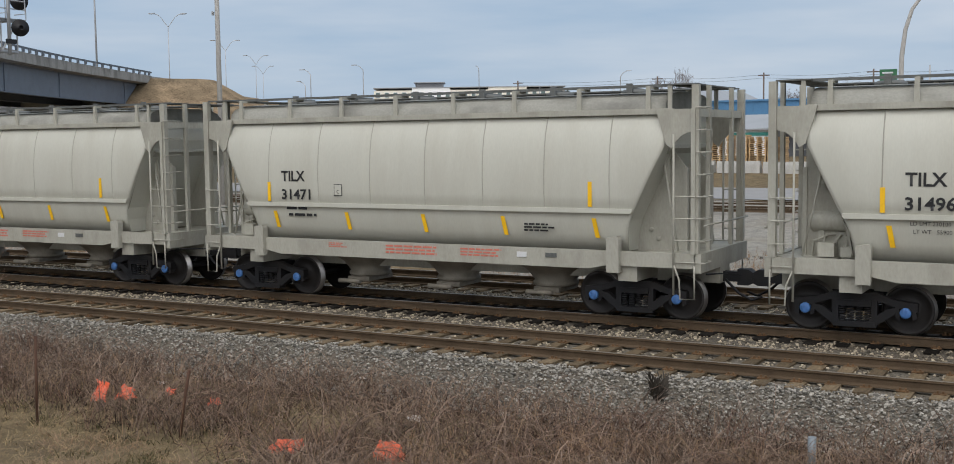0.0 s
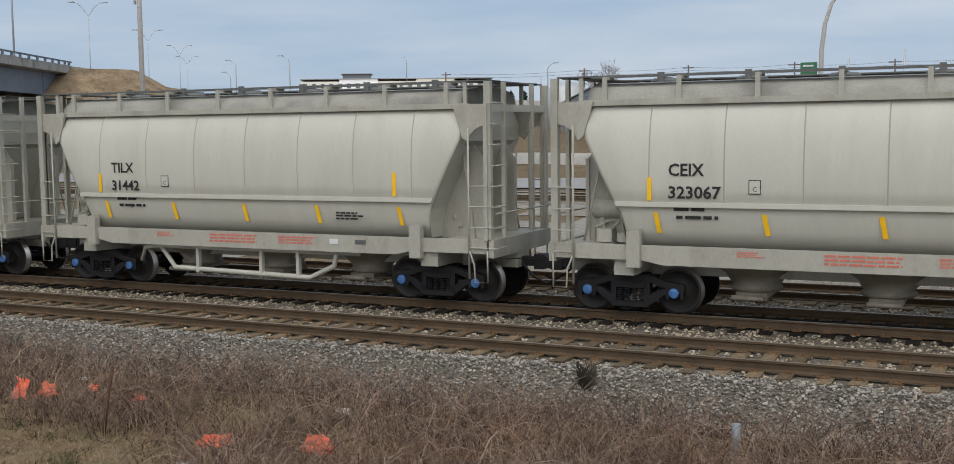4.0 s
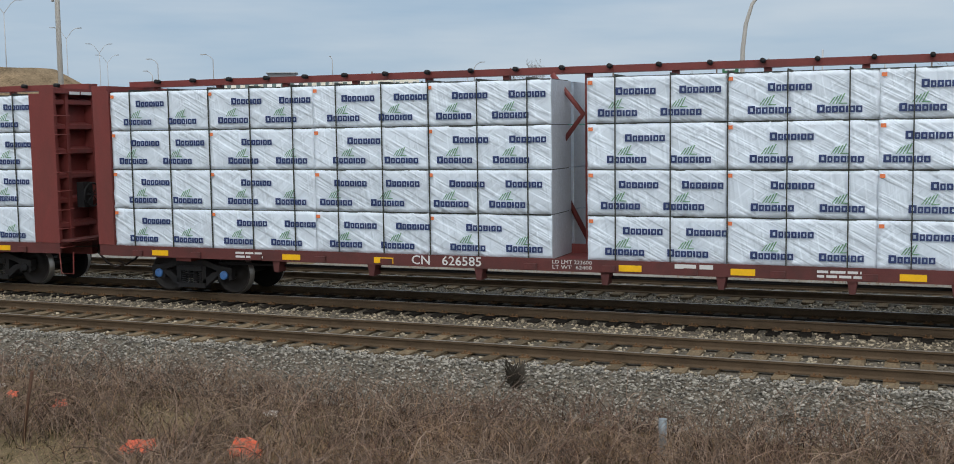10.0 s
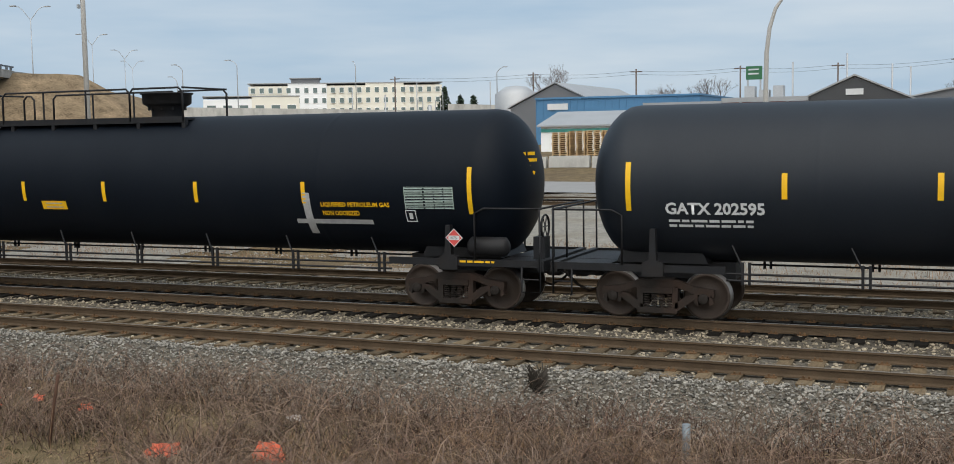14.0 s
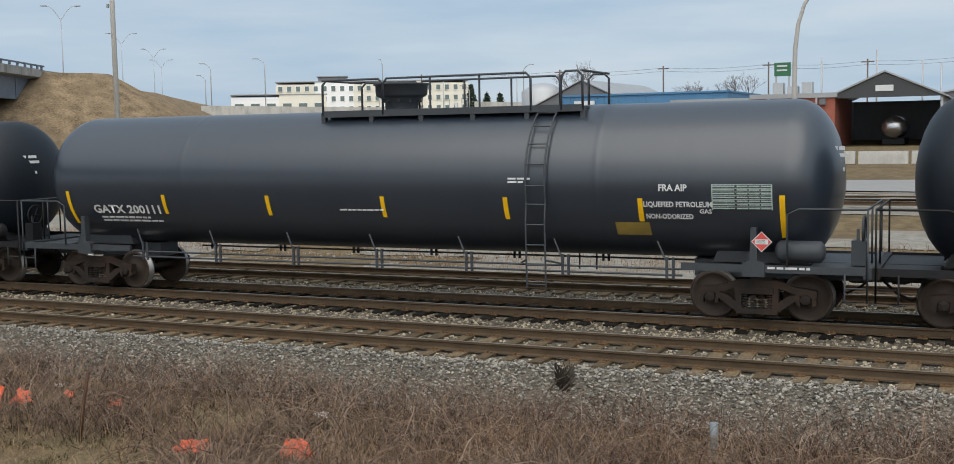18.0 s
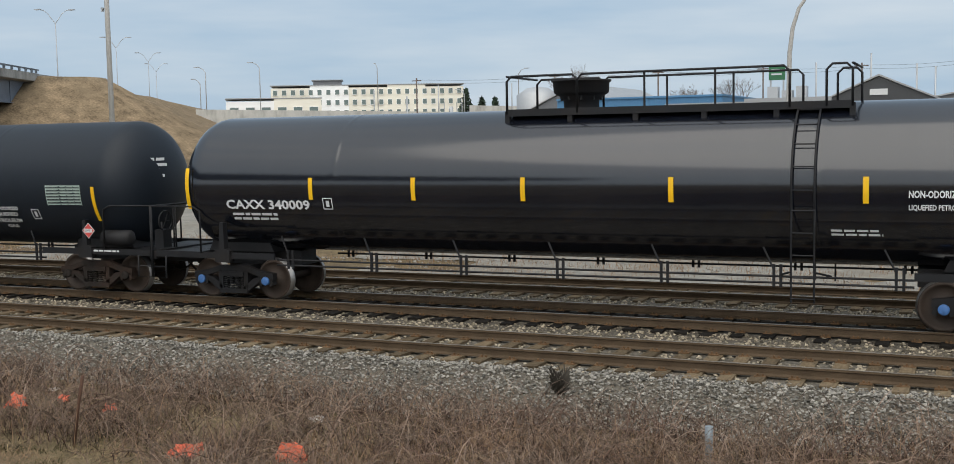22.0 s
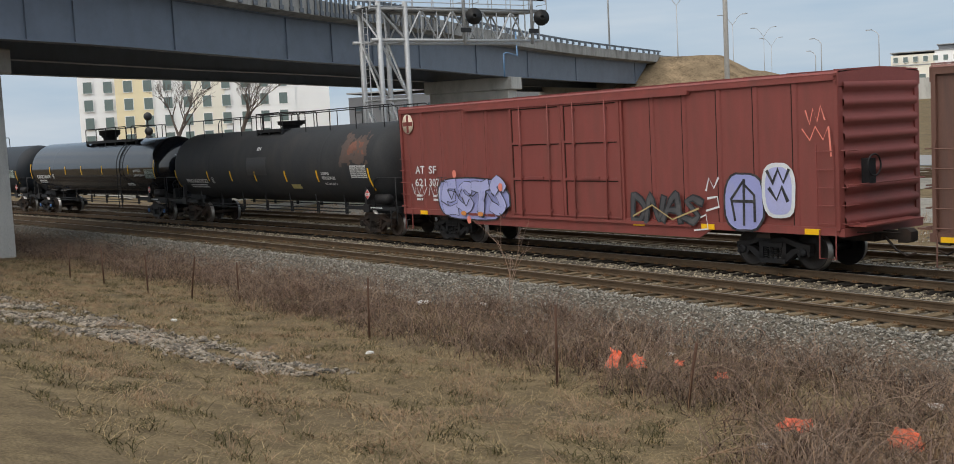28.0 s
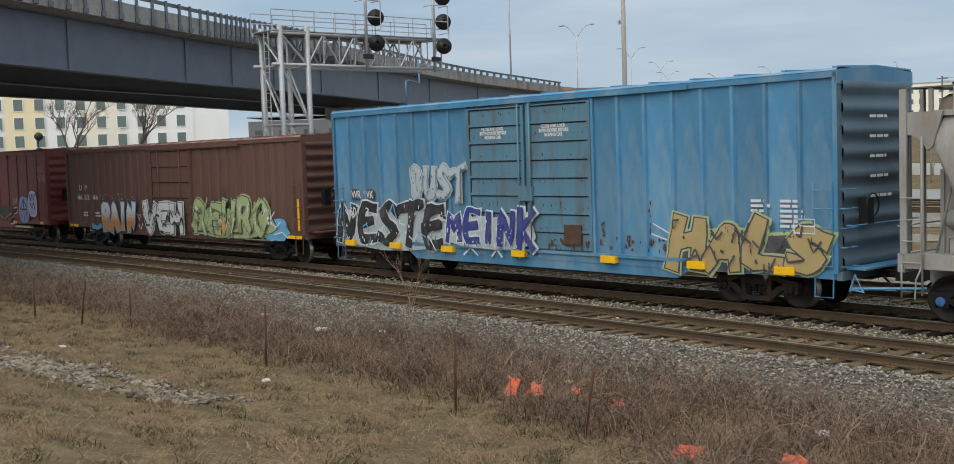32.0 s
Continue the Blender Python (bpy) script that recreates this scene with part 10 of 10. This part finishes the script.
def fence_post(x, y, h, lean, r, material, label, name="fence_post"):
    bm = B()
    tube(bm, [(0, 0, -0.15), (math.sin(radians(lean)) * h * 0.5, 0, h * 0.5), (math.sin(radians(lean)) * h, 0, h)], r, 6)
    single(name, bm, material, label, "post", "old posts", at=pose(x, y, ground_z(x, y)))


for x, y, h, lean in ((-28.8, 10.9, 1.15, 24), (-27.5, 11.7, 1.05, 0), (-19.5, 11.0, 1.25, 4), (-13.6, 11.0, 1.3, 2), (-11.2, 11.4, 1.0, 14), (-34.0, 10.2, 1.1, -3), (-36.5, 9.9, 1.1, 5), (-31.0, 10.5, 1.1, -2)):
    fence_post(x, y, h, lean, 0.024, M_RUST, "rusty old steel fence stake leaning in the grass")
fence_post(-3.12, 14.06, 0.5, 0, 0.055, M_POSTSTEEL, "short grey steel post at the edge of the brambles", "steel_post")
bm = B()
for k in range(60):
    a = k * 2.4
    tube(bm, [(0, 0, 0), (0.1 * math.cos(a), 0.1 * math.sin(a), 0.16 + 0.004 * k), (0.16 * math.cos(a + 0.5), 0.16 * math.sin(a + 0.5), 0.2 + 0.006 * k)], 0.012, 3, cap=False)
single("weed_tuft", bm, mat("dark_weed", (0.05, 0.042, 0.032), 0.9), "dark dead weed tuft growing in the ballast", "weed", at=pose(-5.95, 16.3, -0.52), fix=False)


def sapling():
    rng = random.Random(4)
    bm = B()

    def grow(p, d, L, r, depth):
        q = p + d * L
        tube(bm, [p, p.lerp(q, 0.5) + Vector((rng.uniform(-1, 1), rng.uniform(-1, 1), 0)) * 0.03, q], r, 4, r1=r * 0.6, cap=False)
        if depth < 3:
            for _ in range(3):
                e = (d + Vector((rng.uniform(-1, 1), rng.uniform(-0.6, 0.6), rng.uniform(0, 0.7))) * 0.75).normalized()
                grow(p.lerp(q, rng.uniform(0.45, 1.0)), e, L * rng.uniform(0.5, 0.75), r * 0.6, depth + 1)

    x, y = SAPLING
    grow(Vector((x, y, ground_z(x, y))), Vector((0.05, 0, 1)), 1.25, 0.016, 0)
    single("sapling", bm, mat("pale_twig", (0.30, 0.20, 0.15), 0.8), "thin leafless sapling rising from the brambles", "sapling", fix=False)


sapling()


def far_verge(rng):
    x = 14 - 75 * rng.random()
    off = 7.4 + 7.5 * rng.random()
    y = LINE_Y + off + CURVE * max(0.0, CURVE_X - x) ** 2 / 2
    if noise.noise((x * 0.3, y * 0.5, 3)) < -0.1:
        return None
    return x, y, ground_z(x, y)


blades("verge_weeds", "pale dead weeds on the far verge of the tracks", 22000, far_verge, 0.08, 0.5, 0.008, 0.8, M_STALK, 17, 2)
stones("verge_gravel", "pale scattered gravel on the far verge", 9000, far_verge, 0.06, M_STONE, 18)
lay_ties(track_1, TRACK_1, -105, 12)
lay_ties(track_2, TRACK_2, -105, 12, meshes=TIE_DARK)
lay_ties(track_3, TRACK_3, -70, 12, plates=False)


# ---- motion of the train ----
RUN = [(0.0, -0.00), (0.5, -3.70), (1.0, -7.35), (1.5, -11.03), (2.0, -14.77), (2.5, -18.54), (3.0, -22.25), (3.5, -26.01), (4.0, -30.11), (4.5, -33.94), (6.5, -49.51), (7.0, -53.42), (7.5, -57.43), (8.0, -61.30), (8.5, -65.39), (9.0, -69.51), (9.5, -73.40), (10.0, -77.42), (10.5, -81.45), (11.0, -85.44), (11.5, -89.50), (12.0, -93.65), (12.5, -97.75), (13.0, -101.84), (13.5, -106.05), (15.5, -123.30), (16.0, -127.63), (16.5, -131.96), (17.0, -136.25), (17.5, -140.57), (18.0, -144.92), (18.5, -149.31), (19.0, -153.77), (19.5, -158.19), (20.0, -162.66), (20.5, -167.13), (21.0, -171.65), (21.5, -176.14), (22.0, -180.68), (22.5, -185.26), (23.0, -189.86), (23.5, -194.49), (24.0, -199.07), (24.5, -203.66), (25.0, -208.38), (25.5, -213.07), (26.0, -217.75), (26.5, -222.46), (28.5, -241.75), (29.0, -246.61), (29.5, -251.45), (30.0, -256.33), (30.5, -261.27), (31.0, -266.21), (31.5, -271.06), (32.0, -275.99)]


def car_pose(c, half, s):
    """A car's pose with its trucks on the line."""
    a, b = on_line(c - half + s), on_line(c + half + s)
    return pose((a[0] + b[0]) / 2, (a[1] + b[1]) / 2, 0, 0, 0, math.degrees(math.atan2(b[1] - a[1], b[0] - a[0])))


def run_at(t):
    for (t0, s0), (t1, s1) in zip(RUN, RUN[1:]):
        if t <= t1:
            return s0 + (s1 - s0) * (t - t0) / (t1 - t0)
    return RUN[-1][1]


def motions():
    for ob, c, half in CARS:
        walk(ob, [(t, car_pose(c, half, s)) for t, s in RUN])
    # each axle rolls with the way that its car has gone
    step = radians(78) * WHEEL_R
    turns = [(0.0, 0.0)]
    for k in range(1, 3201):
        t = k * 0.01
        s = run_at(t)
        if turns[-1][1] - s >= step:
            turns.append((t, s))
    turns.append((32.0, run_at(32.0)))
    for i, (ws, x) in enumerate(WHEELS):
        walk(ws, [(t, Matrix.LocRotScale((x, 0, WHEEL_R), Euler((0, s / WHEEL_R + i, 0)), None)) for t, s in turns])


motions()
